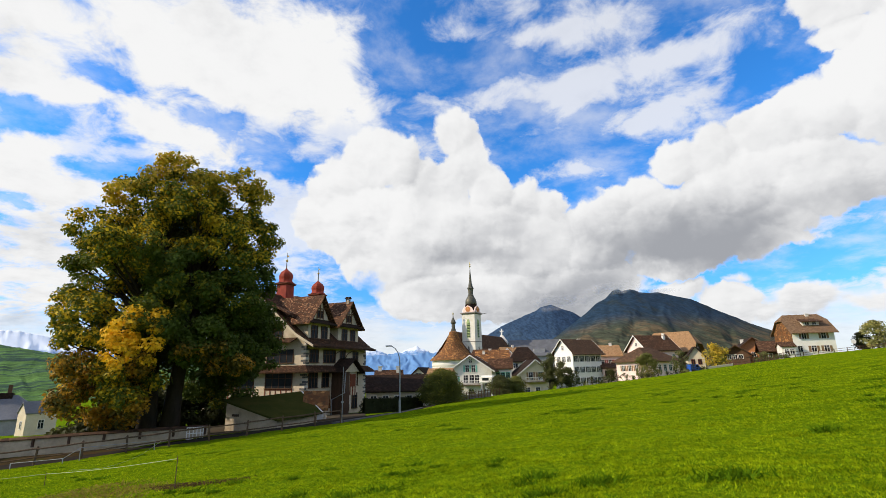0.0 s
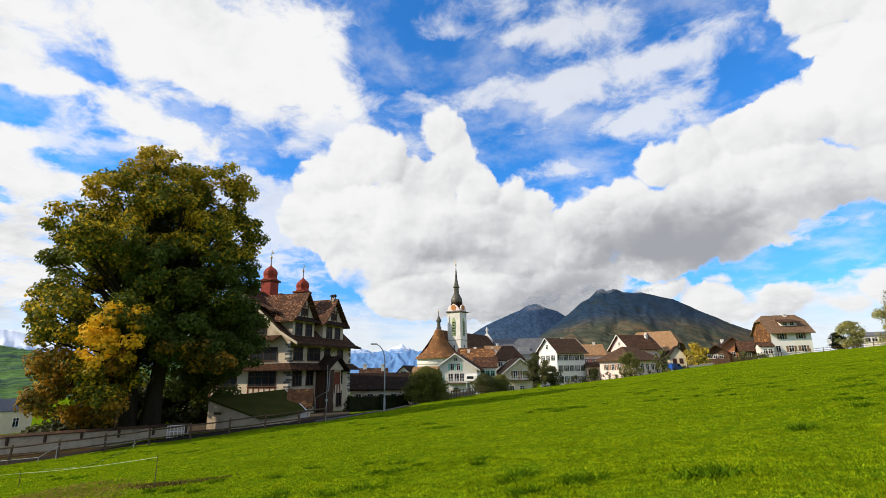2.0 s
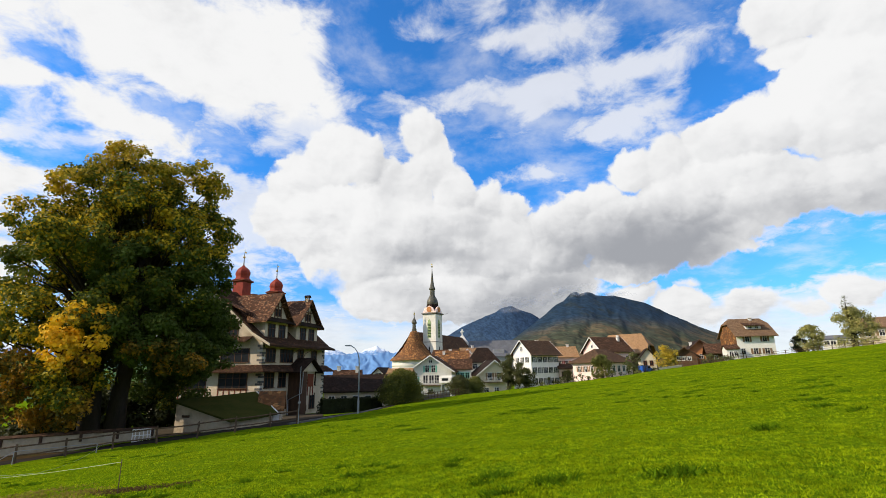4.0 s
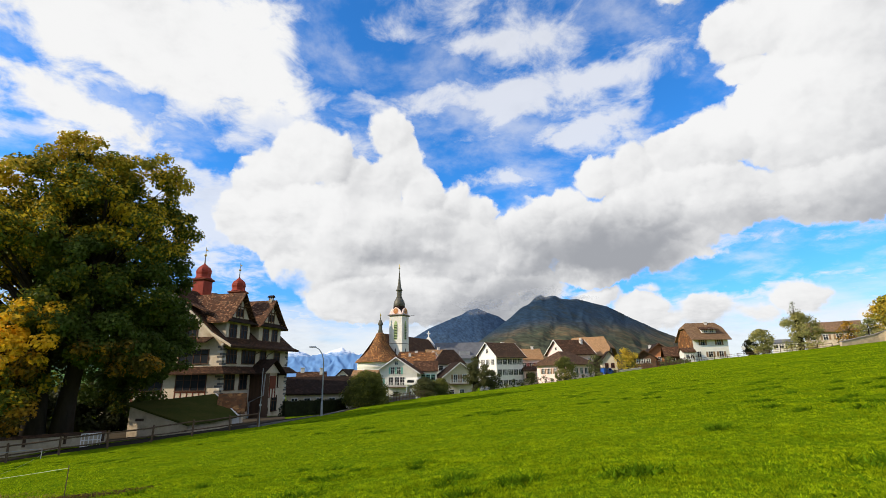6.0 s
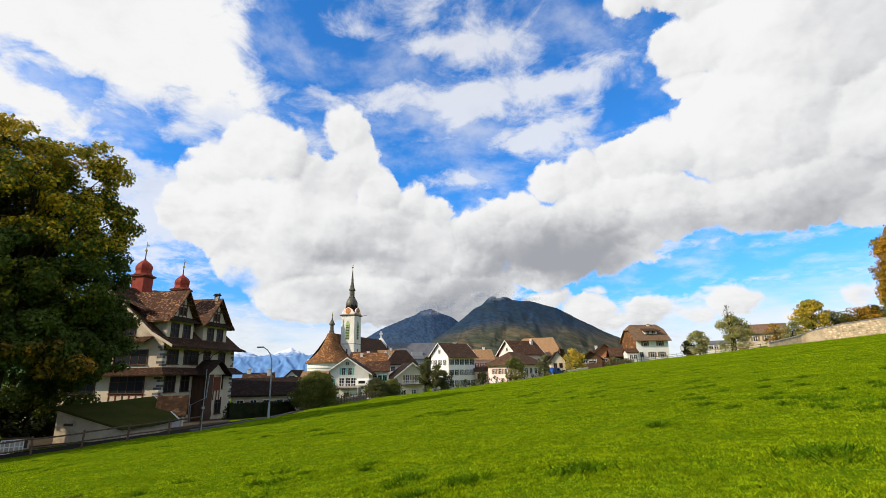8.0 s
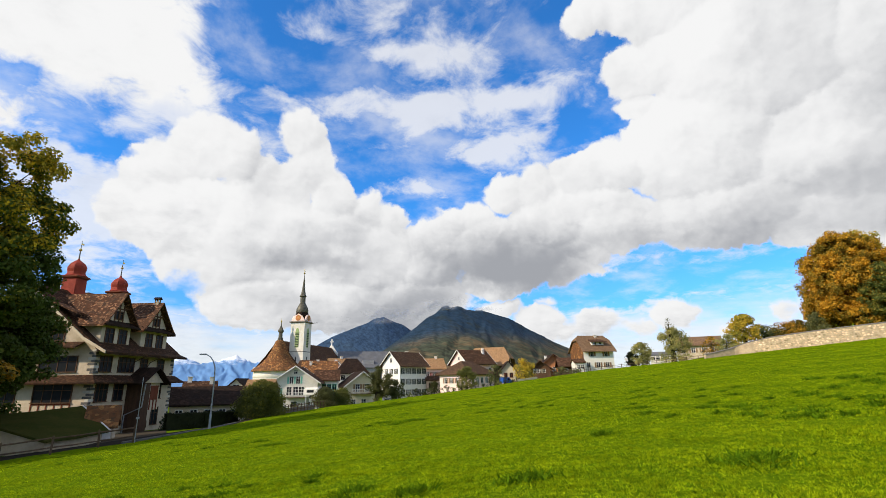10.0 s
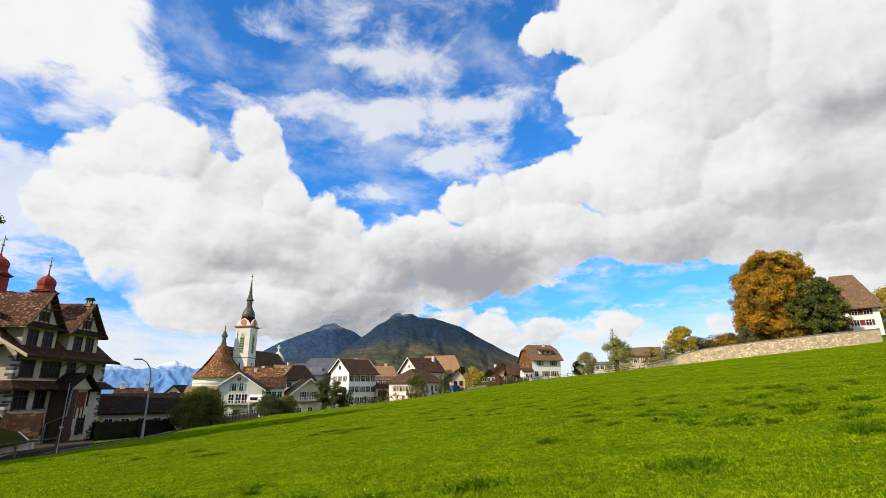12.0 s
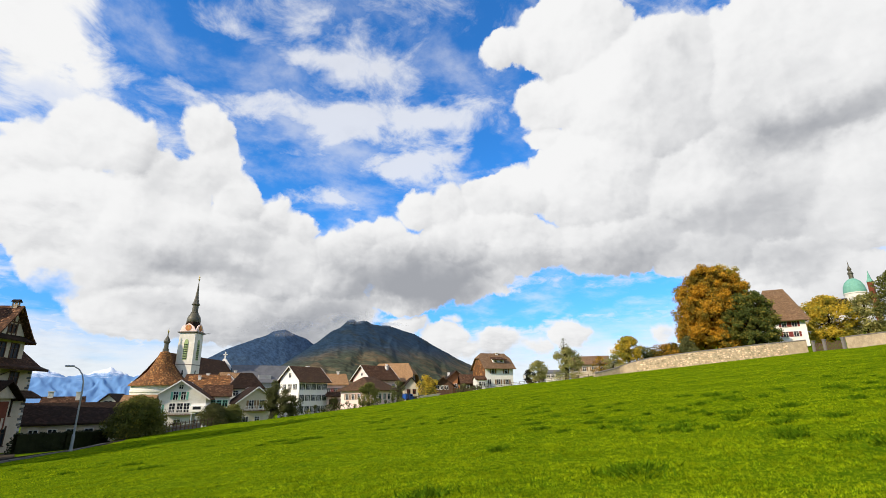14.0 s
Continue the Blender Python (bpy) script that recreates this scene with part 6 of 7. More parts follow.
    part("cellar_window", boxes((10.6, 12.0, -0.05, -0.004, -0.1, 0.35)), M["glass"], ob)
    # down pipe in front of the porch
    part("down_pipe", tube(bmesh.new(), [(5.35, -0.3, 0), (5.35, -0.3, 2.6), (5.5, -2.05, 3.4), (5.6, -2.1, 5.9)], [0.07] * 4, 8), M["metal"], ob, "grey metal down pipe")
    for px, sgn in ((5.4, 1), (8.2, 1)):
        part("roof_bracket", tube(bmesh.new(), [(px, -0.05, 7.2), (px - 0.1, -0.7, 8.3), (px + 0.4, -1.3, 8.8), (px + 1.0, -1.5, 8.75)], [0.05] * 4, 6), M["wood"], ob)
    return ob


mansion()


# ---- yard, wall, fence and road beside the mansion ----
def on_line(table, step):
    """Points at even steps along a plan line given as (azimuth, distance) corners."""
    ps = [Vector((*place(a, d), 0)) for a, d in table]
    out, left = [], 0.0
    for p, q in zip(ps, ps[1:]):
        L = (q - p).length
        s = left
        while s < L:
            out.append((p.lerp(q, s / L), (q - p).normalized()))
            s += step
        left = s - L
    return out


# road between the fence and the wall
ROAD = [(-60, 52), (-41, 46.5), (-28, 44.0), (-20, 45.2), (-14, 46.0), (-9, 51.0), (-5, 55.5), (-2.5, 62), (-1.2, 75), (-0.5, 95)]
rd = on_line(ROAD, 1.5)
vs, fs = [], []
for p, u in rd:
    nrm = Vector((-u.y, u.x, 0))
    for k in (-2.0, -1.0, 0.0, 1.0, 2.0):
        w = p + nrm * k
        vs.append((w.x, w.y, ground(w.x, w.y) + (0.08 if abs(k) < 2 else -0.12)))
for i in range(len(rd) - 1):
    for k in range(4):
        a = i * 5 + k
        fs.append((a, a + 5, a + 6, a + 1))
me = bpy.data.meshes.new("road")
me.from_pydata(vs, [], fs)
me.materials.append(M["asphalt"])
tagged(new("road", me), "narrow grey asphalt lane beside the meadow", "road", kind="structure")

# gravel yard between the lane and the mansion
vs, fs = [], []
azs = list(np.arange(-27, -8.4, 0.75))
for a in azs:
    for k in range(13):
        px, py = place(a, along(ROAD, a) + 1.9 + k * 1.4)
        vs.append((px, py, ground(px, py) + (0.06 if 0 < k < 12 else -0.1)))
fs = [(i * 13 + k, i * 13 + k + 1, i * 13 + k + 14, i * 13 + k + 13) for i in range(len(azs) - 1) for k in range(12)]
me = bpy.data.meshes.new("yard")
me.from_pydata(vs, [], [tuple(reversed(f)) for f in fs])
me.materials.append(M["gravel"])
tagged(new("yard", me), "brown gravel yard round the mansion", "pavement", kind="structure")

# wooden rail fence
FENCE = [(-48, 46), (-41, 44.4), (-28, 42.0), (-20, 42.6), (-14, 43.2), (-10.5, 45.5)]
fence = thing("rail_fence", *place(-28, 42.0), 0, 0, "weathered wooden fence with round posts and two rails", "fence")
fx, fy = place(-28, 42.0)
pts = [p for p, u in on_line(FENCE, 2.6)]
post_me = None
rngf = random.Random(3)
for p in pts:
    z = ground(p.x, p.y)
    if post_me is None:
        ob = part("post", lathe(bmesh.new(), [(0.075, -0.4), (0.07, 0.6), (0.065, 1.12), (0.03, 1.18)], 8), M["fence_wood"], fence)
        post_me = ob.data
    else:
        ob = part("post", post_me, None, fence)
    ob.matrix_basis = pose(p.x - fx, p.y - fy, z, rngf.uniform(-4, 4), rngf.uniform(-4, 4), 0)
for p, q in zip(pts, pts[1:]):
    for zz, r in ((1.0, 0.055), (0.45, 0.05)):
        a, b = Vector((p.x - fx, p.y - fy, ground(p.x, p.y) + zz)), Vector((q.x - fx, q.y - fy, ground(q.x, q.y) + zz + rngf.uniform(-0.05, 0.05)))
        part("rail", tube(bmesh.new(), [a, (a + b) / 2 + Vector((0, 0, -0.02)), b], [r, r * 0.95, r], 6), M["fence_wood"], fence)

# plastered garden wall with a tile coping
WALL = [(-60, 56), (-41, 50.0), (-33, 47.2), (-23.8, 47.4)]
wl = on_line(WALL, 1.2)
x0, y0 = place(-33, 47.2)
gw = thing("garden_wall", x0, y0, 0, 0, "long plastered garden wall with mossy tile coping", "wall")
bm, cp = bmesh.new(), bmesh.new()
prev = None
for p, u in wl:
    nrm = Vector((-u.y, u.x, 0)) * 0.2
    zb, zt = ground(p.x, p.y) - 0.6, up(p.length, -0.0875)
    ring = [bm.verts.new((w.x - x0, w.y - y0, z)) for w, z in ((p - nrm, zb), (p - nrm, zt), (p + nrm, zt), (p + nrm, zb))]
    n2 = nrm * 1.5
    top = [cp.verts.new((w.x - x0, w.y - y0, z)) for w, z in ((p - n2, zt - 0.02), (p - n2, zt + 0.04), (p, zt + 0.2), (p + n2, zt + 0.04), (p + n2, zt - 0.02))]
    if prev:
        for i in range(4):
            bm.faces.new((prev[0][i], ring[i], ring[(i + 1) % 4], prev[0][(i + 1) % 4]))
        for i in range(5):
            cp.faces.new((prev[1][i], top[i], top[(i + 1) % 5], prev[1][(i + 1) % 5]))
    prev = (ring, top)
part("wall_body", bm, M["plaster"], gw)
part("coping", cp, M["tile_mid"], gw, "brown tile coping")
for p, u in on_line(WALL, 2.3):
    nrm = Vector((-u.y, u.x, 0)) * -0.24
    zt = up(p.length, -0.0875)
    ob = part("bracket", boxes((-0.07, 0.07, -0.07, 0.07, -0.55, -0.03)), M["wood"], gw)
    ob.matrix_basis = pose(p.x + nrm.x - x0, p.y + nrm.y - y0, zt)

# bank of dark earth and leaf litter between the lane and the foot of the wall
vs, fs = [], []
bank = on_line([(-58, 55), (-41, 49.6), (-33, 46.8), (-24.2, 47.0)], 0.8)
for i, (p, u) in enumerate(bank):
    nrm = Vector((-u.y, u.x, 0))
    nrm = nrm if nrm.dot(p) < 0 else -nrm
    top = up(p.length, -0.0875) - 1.15
    for k, f in ((0.0, 1.0), (0.5, 0.72), (1.0, 0.42), (1.5, 0.1), (1.9, -0.15)):
        w = p + nrm * k
        lo = ground(w.x, w.y) + 0.06
        vs.append((w.x, w.y, lo + (top - lo) * f + 0.10 * noise.noise(Vector((w.x * 0.9, w.y * 0.9, k))) * (k > 0)))
fs = [(i * 5 + k, i * 5 + k + 1, i * 5 + k + 6, i * 5 + k + 5) for i in range(len(bank) - 1) for k in range(4)]
me = bpy.data.meshes.new("bank")
me.from_pydata(vs, [], fs)
for f in me.polygons:
    f.use_smooth = True
me.materials.append(M["litter"])
tagged(new("bank", me), "bank of dark earth and fallen leaves below the garden wall", "bank", kind="structure")

# shed with a mossy lean-to roof in front of the mansion
sz = -3.5
sx, sy = place(-18.3, 46)
shed = thing("shed", sx, sy, sz, 0, "low plastered shed with sagging mossy roof", "shed")
plan = [(Vector(place(a, dd)) - Vector((sx, sy))).to_3d() for a, dd in ((-18.3, 46), (-14.2, 49.5), (-16.2, 54), (-23.4, 50))]
tops = [up(46, -0.079) - sz, up(49.5, -0.070) - sz, up(54, -0.033) - sz, up(50, -0.043) - sz]
bm = bmesh.new()
lo = [bm.verts.new((p.x, p.y, -1.0)) for p in plan]
hi = [bm.verts.new((p.x, p.y, t - 0.2)) for p, t in zip(plan, tops)]
bm.faces.new(lo)
bm.faces.new((hi[0], hi[1], hi[2]))
bm.faces.new((hi[0], hi[2], hi[3]))
for i in range(4):
    bm.faces.new((lo[i], lo[(i + 1) % 4], hi[(i + 1) % 4], hi[i]))
part("wall", bm, M["plaster"], shed)
mid = sum(plan, Vector()) / 4
eave = [p + (p - mid).normalized() * 0.45 for p in plan]
low_mid, high_mid = (eave[0] + eave[1]) / 2, (eave[3] + eave[2]) / 2
rv = [(eave[0].x, eave[0].y, tops[0] - 0.04), (low_mid.x, low_mid.y, (tops[0] + tops[1]) / 2 - 0.1), (eave[1].x, eave[1].y, tops[1] - 0.04), (eave[2].x, eave[2].y, tops[2] + 0.08), (high_mid.x, high_mid.y, (tops[2] + tops[3]) / 2 + 0.02), (eave[3].x, eave[3].y, tops[3] + 0.08)]
part("roof", slab(bmesh.new(), rv, [[0, 1, 4, 5], [1, 2, 3, 4]], 0.16), M["moss"], shed)
part("verge_board", tube(bmesh.new(), [Vector(rv[2]) + Vector((0.03, 0, 0)), Vector(rv[3]) + Vector((0.03, 0, 0))], [0.07] * 2, 4), M["trim"], shed)
pv = plan[3].lerp(plan[0], 0.2)
ob = part("wall_vent", boxes((-0.4, 0.4, -0.03, 0.02, -0.1, 0.1)), M["wood"], shed)
e1 = plan[0] - plan[3]
ob.matrix_basis = Matrix.Translation((pv.x, pv.y, tops[3] - 1.3)) @ pose(0, 0, 0, 0, 0, math.degrees(math.atan2(e1.y, e1.x))) @ pose(0, -0.03, 0)
annex = thing("gatehouse", *place(-15.5, 51.0), up(51, -0.10), 10, "small annex with patched tile roof and white door", "annex")
part("wall", block_mesh(1.9, 2.6, up(51, -0.062) - up(51, -0.10), 1.2, "x", 1.0, 0.8), M["old_white"], annex)
part("roof", roof_mesh(1.9, 2.6, up(51, -0.062) - up(51, -0.10), 1.3, 0.3, "x"), M["tile_orange"], annex)
part("door", boxes((1.1, 1.75, -0.06, -0.003, -0.3, 1.45)), M["trim"], annex)

# white pole and street lamp
x, y = place(-11.55, 43.2)
pole = thing("utility_pole", x, y, ground(x, y), 0, "slim grey metal pole beside the fence", "pole")
part("shaft", lathe(bmesh.new(), [(0.032, -0.4), (0.03, 2.2), (0.025, 4.55)], 10), M["metal"], pole)
part("clamp", boxes((-0.09, 0.09, -0.09, 0.09, 1.6, 1.75)), M["metal"], pole)
x, y = place(-5.2, 51)
lamp = thing("street_lamp", x, y, ground(x, y), -5, "tall grey steel street lamp with curved arm", "street lamp")
part("base_sleeve", lathe(bmesh.new(), [(0.12, -0.4), (0.11, 1.2), (0.08, 1.3)], 10), M["metal"], lamp)
part("pole", tube(bmesh.new(), [(0, 0, 1.2), (0, 0, 4.6), (-0.05, 0, 5.4), (-0.22, 0, 5.95), (-0.5, 0, 6.35), (-0.85, 0, 6.58)], [0.075, 0.06, 0.055, 0.05, 0.045, 0.04], 8), M["metal"], lamp)
part("lamp_head", boxes((-1.5, -0.85, -0.11, 0.11, 6.55, 6.68), bevel=0.04), M["metal"], lamp)

# clipped hedge along the lane
rng = np.random.default_rng(8)
HEDGE = [(-9.2, 63.5), (-6, 65), (-2.7, 70)]
hx, hy = place(-6, 65)
hd = thing("clipped_hedge", hx, hy, 0, 0, "dark clipped hedge along the lane", "hedge")
core, cs = bmesh.new(), []
for p, u in on_line(HEDGE, 0.35):
    z0, z1 = ground(p.x, p.y), up(p.length, -0.047)
    for k in range(5):
        zz = z0 + (z1 - z0) * (k + 0.6) / 5.2
        cs.append((p.x - hx + rng.normal() * 0.12, p.y - hy + rng.normal() * 0.2, zz, 0.36))
hp = [p for p, u in on_line(HEDGE, 1.0)]
for p, q in zip(hp, hp[1:]):
    u = (q - p).normalized()
    nn = Vector((-u.y, u.x, 0)) * 0.38
    ring = []
    for w in (p, q):
        for e, zz in ((-nn, ground(w.x, w.y) - 0.2), (-nn, up(w.length, -0.049)), (nn, up(w.length, -0.049)), (nn, ground(w.x, w.y) - 0.2)):
            ring.append(core.verts.new((w.x + e.x - hx, w.y + e.y - hy, zz)))
    for k in range(4):
        core.faces.new((ring[k], ring[4 + k], ring[4 + (k + 1) % 4], ring[(k + 1) % 4]))
part("twig_mass", core, M["hedge"], hd)
part("foliage", leaf_mesh("foliage", cs, 0.16, M["hedge"], rng, 300), None, hd)

# low farm buildings behind the hedge
d = 78
h = house(-9.0, d, up(d, -0.075), 4, 9.2, 7, up(d, -0.034) - up(d, -0.075), 2.1, "old_white", "tile_dark", over=0.5, label="long low house with dark roof behind the hedge", sink=2)
windows(h, "front", (1.2, 3.0, 4.8, 6.6, 8.2), (1.1,), 0.8, 1.3)
d = 100
h = house(-8.0, d, up(d, -0.06), 2, 5.0, 6, up(d, -0.016) - up(d, -0.06), 1.9, "cream", "tile", over=0.4, label="old house with brown roof and two chimneys", chimneys=((0.7, 3.0, 0.9), (4.4, 2.4, 1.2)))
d = 104
h = house(-4.2, d, up(d, -0.06), -14, 4.4, 7, up(d, -0.012) - up(d, -0.06), 2.0, "white", "tile_dark", ridge="y", over=0.5, label="white gabled house with dark roof")
windows(h, "front", (2.2,), (5.2,), 1.2, 0.8)
d = 84
h = house(-2.0, d, up(d, -0.06), -10, 3.6, 5, up(d, -0.01) - up(d, -0.06), 1.2, "cream", "tile_tan", over=0.4, label="small cream house behind the round bush")

# houses below the wall
d = 130
h = house(-39.55, d, up(d, -0.085), 58, 5.2, 4.2, up(d, -0.05) - up(d, -0.085), 2.0, "cream", "slate_dark", over=0.2, label="small white house with grey roof below the wall", sink=6)
windows(h, "front", (2.6,), (1.5,), 0.9, 1.6)
windows(h, "left", (2.2,), (1.6,), 0.8, 1.4)
d = 150
h = house(-45.0, d, up(d, -0.09), 32, 16, 12, up(d, -0.055) - up(d, -0.09), 4.6, "grey_wall", "slate_dark", hip=5, over=0.5, label="large grey-roofed house below the wall", sink=6)
part("roof_ridge", boxes((5.2, 10.6, 5.0, 7.0, 9.2, 10.6)), M["tile_dark"], h)
for cx in (6.0, 9.5):
    part("chimney", boxes((cx, cx + 0.7, 5.6, 6.3, 10.0, 12.4)), M["brown_wood"], h)

# electric fence tape in the meadow corner
x, y = place(-27.3, 15)
tp = thing("tape_fence", x, y, ground(x, y), 0, "thin pale fence tape on short plastic posts", "fence")
z0 = ground(x, y)
spots = [(-27.4, 15.0, 0.72), (-37.5, 24.0, 0.36), (-46, 27, 0.5)]
far = (-29.0, 41.5, 0.5)
def spot(a, dd, hh):
    px, py = place(a, dd)
    return Vector((px - x, py - y, ground(px, py) - z0 + hh))
for a, dd, hh in spots:
    p = spot(a, dd, 0)
    part("post", tube(bmesh.new(), [p + Vector((0, 0, -0.2)), p + Vector((0, 0, hh + 0.06))], [0.013, 0.01], 6), M["fence_wood"], tp)
for a, b, sagm in ((spots[0], spots[1], 0.05), (spots[1], spots[2], 0.03), (far, (-33.5, 27.0, 0.1), 0.25), ((-33.5, 27.0, 0.1), (-36, 27.5, 0.2), 0.02)):
    p, q = spot(*a), spot(*b)
    part("tape", tube(bmesh.new(), [p.lerp(q, k / 8) - Vector((0, 0, sagm * 4 * (k / 8) * (1 - k / 8))) for k in range(9)], [0.006] * 9, 5), M["tape"], tp)
# low white rail by the lane
LOW = [(-40, 42.5), (-36.5, 41.0), (-35.3, 41.6), (-29.5, 41.0)]
lx0, ly0 = place(-36, 41.5)
lr = thing("low_rail", lx0, ly0, 0, 0, "low pale metal rail at the meadow edge", "rail")
ps = []
for k, (a, dd) in enumerate(LOW):
    px, py = place(a, dd)
    hh = (0.35, 0.25, 0.75, 0.6)[k]
    ps.append(Vector((px - lx0, py - ly0, ground(px, py) + hh)))
    part("post", tube(bmesh.new(), [ps[-1] - Vector((0, 0, hh + 0.2)), ps[-1]], [0.025, 0.025], 6), M["metal"], lr)
for p, q in zip(ps, ps[1:]):
    part("rail", tube(bmesh.new(), [p, q], [0.02, 0.02], 6), M["metal"], lr)

# white lattice panel behind the fence
x, y = place(-26.1, 45.2)
lat = thing("lattice_panel", x, y, ground(x, y) + 0.1, 26, "white garden lattice panel leaning by the wall", "panel")
part("panel_frame", ring_mesh(1.1, 0.8, 0.06, -0.03, 0.03), M["trim"], lat)
for k in range(4):
    part("slat", boxes((-0.42 + k * 0.26, -0.36 + k * 0.26, -0.02, 0.02, 0.0, 0.8)), M["trim"], lat)
part("cross_slat", boxes((-0.55, 0.55, -0.035, -0.021, 0.37, 0.43)), M["trim"], lat)


# ---- stone wall and gate above the meadow ----
def stone_wall(name, line, label, base_t, top_t, stones, seed):
    """A mortared wall along a plan line; its face is laid with rough stones in uneven courses."""
    rng = random.Random(seed)
    pts = on_line(line, 1.0)
    x0, y0 = pts[0][0].x, pts[0][0].y
    ob = thing(name, x0, y0, 0, 0, label, "wall")
    bm, cp, prev = bmesh.new(), bmesh.new(), None
    for p, u in pts:
        az = math.degrees(math.atan2(p.x, p.y))
        nrm = Vector((-u.y, u.x, 0)) * 0.25
        zb, zt = ground(p.x, p.y) - 0.8, up(p.length, along(top_t, az))
        ring = [bm.verts.new((w.x - x0, w.y - y0, z)) for w, z in ((p - nrm, zb), (p - nrm, zt), (p + nrm, zt), (p + nrm, zb))]
        n2 = nrm * 1.35
        top = [cp.verts.new((w.x - x0, w.y - y0, z)) for w, z in ((p - n2, zt + 0.003), (p - n2, zt + 0.12), (p, zt + 0.2), (p + n2, zt + 0.12), (p + n2, zt + 0.003))]
        if prev:
            for i in range(4):
                bm.faces.new((prev[0][i], ring[i], ring[(i + 1) % 4], prev[0][(i + 1) % 4]))
            for i in range(5):
                cp.faces.new((prev[1][i], top[i], top[(i + 1) % 5], prev[1][(i + 1) % 5]))
        else:
            bm.faces.new(ring)
            cp.faces.new(top)
        prev = (ring, top)
    bm.faces.new(list(reversed(prev[0])))
    cp.faces.new(list(reversed(prev[1])))
    body = part("wall_core", bm, M["mortar"], ob)
    part("coping", cp, M["stone_frame"], ob, "grey stone coping")
    if stones:
        shapes = []
        for k in range(6):
            bs = bmesh.new()
            bmesh.ops.create_icosphere(bs, subdivisions=1, radius=0.5)
            for v in bs.verts:
                v.co = Vector((v.co.x * 1.15, v.co.y * 0.5, v.co.z)) * (0.85 + 0.3 * rng.random())
                v.co.x = max(-0.5, min(0.5, v.co.x))
                v.co.z = max(-0.5, min(0.5, v.co.z))
            o = part("stone", bs, M["stone_wall"])
            shapes.append(o.data)
            bpy.data.objects.remove(o)
        made = 0
        for p, u in on_line(line, stones):
            az = math.degrees(math.atan2(p.x, p.y))
            if not 51.5 < az < 65.5:
                continue
            z0, z1 = ground(p.x, p.y) - 0.1, up(p.length, along(top_t, az))
            z = z0
            nrm = Vector((-u.y, u.x, 0))
            if nrm.dot(p) > 0:
                nrm = -nrm
            while z < z1 - 0.2 and made < 1500:
                hh = rng.uniform(0.22, 0.5)
                o = part("stone", shapes[rng.randrange(6)], None, body)
                w = p + nrm * 0.24 + u * rng.uniform(-0.18, 0.18)
                o.matrix_basis = Matrix.Translation((w.x - x0, w.y - y0, z + hh / 2)) @ pose(0, 0, 0, 0, rng.uniform(-24, 24), math.degrees(math.atan2(u.y, u.x))) @ Matrix.Diagonal((stones * rng.uniform(0.5, 1.1), 0.22, hh * 0.92, 1))
                z += hh
                made += 1
    return ob


TOPS = [(47, 0.0365), (49.5, 0.046), (51, 0.055), (53, 0.062), (55.5, 0.067), (58.5, 0.0715), (63, 0.077), (67.3, 0.0805)]
stone_wall("stone_wall", [(47.2, 113), (50.0, 118), (53, 118), (58, 119), (63, 123), (67.2, 128)], "sunlit rubble stone wall with coping above the meadow", None, TOPS, 0.62, 5)
stone_wall("plaster_wall", [(69.9, 122), (72, 118), (78, 116), (86, 116)], "pale plastered wall beyond the garden gate", None, [(69, 0.0805), (72.3, 0.084), (86, 0.10)], 0, 6)
# garden gate between the walls
gx, gy = place(67.35, 127.6)
ex, ey = place(69.75, 122.6)
ga = math.degrees(math.atan2(ey - gy, ex - gx))
gl = math.hypot(ex - gx, ey - gy)
gz = ground((gx + ex) / 2, (gy + ey) / 2)
gate = thing("garden_gate", gx, gy, gz, ga, "dark wooden double gate between stone posts", "gate")
for px in (0.2, gl * 0.38, gl * 0.95):
    pp = part("gate_post", boxes((px - 0.25, px + 0.25, -0.25, 0.25, -0.8, 2.0), (px - 0.33, px + 0.33, -0.33, 0.33, 2.0, 2.2), bevel=0.03), M["stone_frame"], gate)
for k in range(int(gl / 0.34)):
    px = 0.55 + k * 0.32
    if px < gl - 0.7 and abs(px - gl * 0.38) > 0.3:
        part("board", boxes((px, px + 0.2, -0.03, 0.03, 0.0, 1.55 + 0.15 * math.sin(k * 0.9))), M["fence_wood"], gate)
part("gate_rail", boxes((0.46, gl * 0.95 - 0.26, 0.031, 0.09, 0.3, 0.42), (0.46, gl * 0.95 - 0.26, 0.031, 0.09, 1.15, 1.27)), M["fence_wood"], gate)

# ---- meadow edge below the village ----
def paling(name, line, label, step=0.45, hgt=1.0, mat="fence_wood", lift=0.0):
    pts = [p for p, u in on_line(line, step)]
    x0, y0 = pts[0].x, pts[0].y
    ob = thing(name, x0, y0, 0, 0, label, "fence")
    pm = None
    rr = random.Random(9)
    for p in pts:
        z = ground(p.x, p.y) + lift
        if pm is None:
            o = part("post", boxes((-0.06, 0.06, -0.05, 0.05, -0.4, hgt), bevel=0.01), M[mat], ob)
            pm = o.data
        else:
            o = part("post", pm, None, ob)
        o.matrix_basis = pose(p.x - x0, p.y - y0, z, rr.uniform(-3, 3), rr.uniform(-3, 3), 0)
    for p, q in zip(pts, pts[1:]):
        for zz in (0.35, 0.85):
            a, c = Vector((p.x - x0, p.y - y0, ground(p.x, p.y) + lift + zz * hgt)), Vector((q.x - x0, q.y - y0, ground(q.x, q.y) + lift + zz * hgt))
            part("rail", tube(bmesh.new(), [a, c], [0.045, 0.045], 4), M[mat], ob)
    return ob


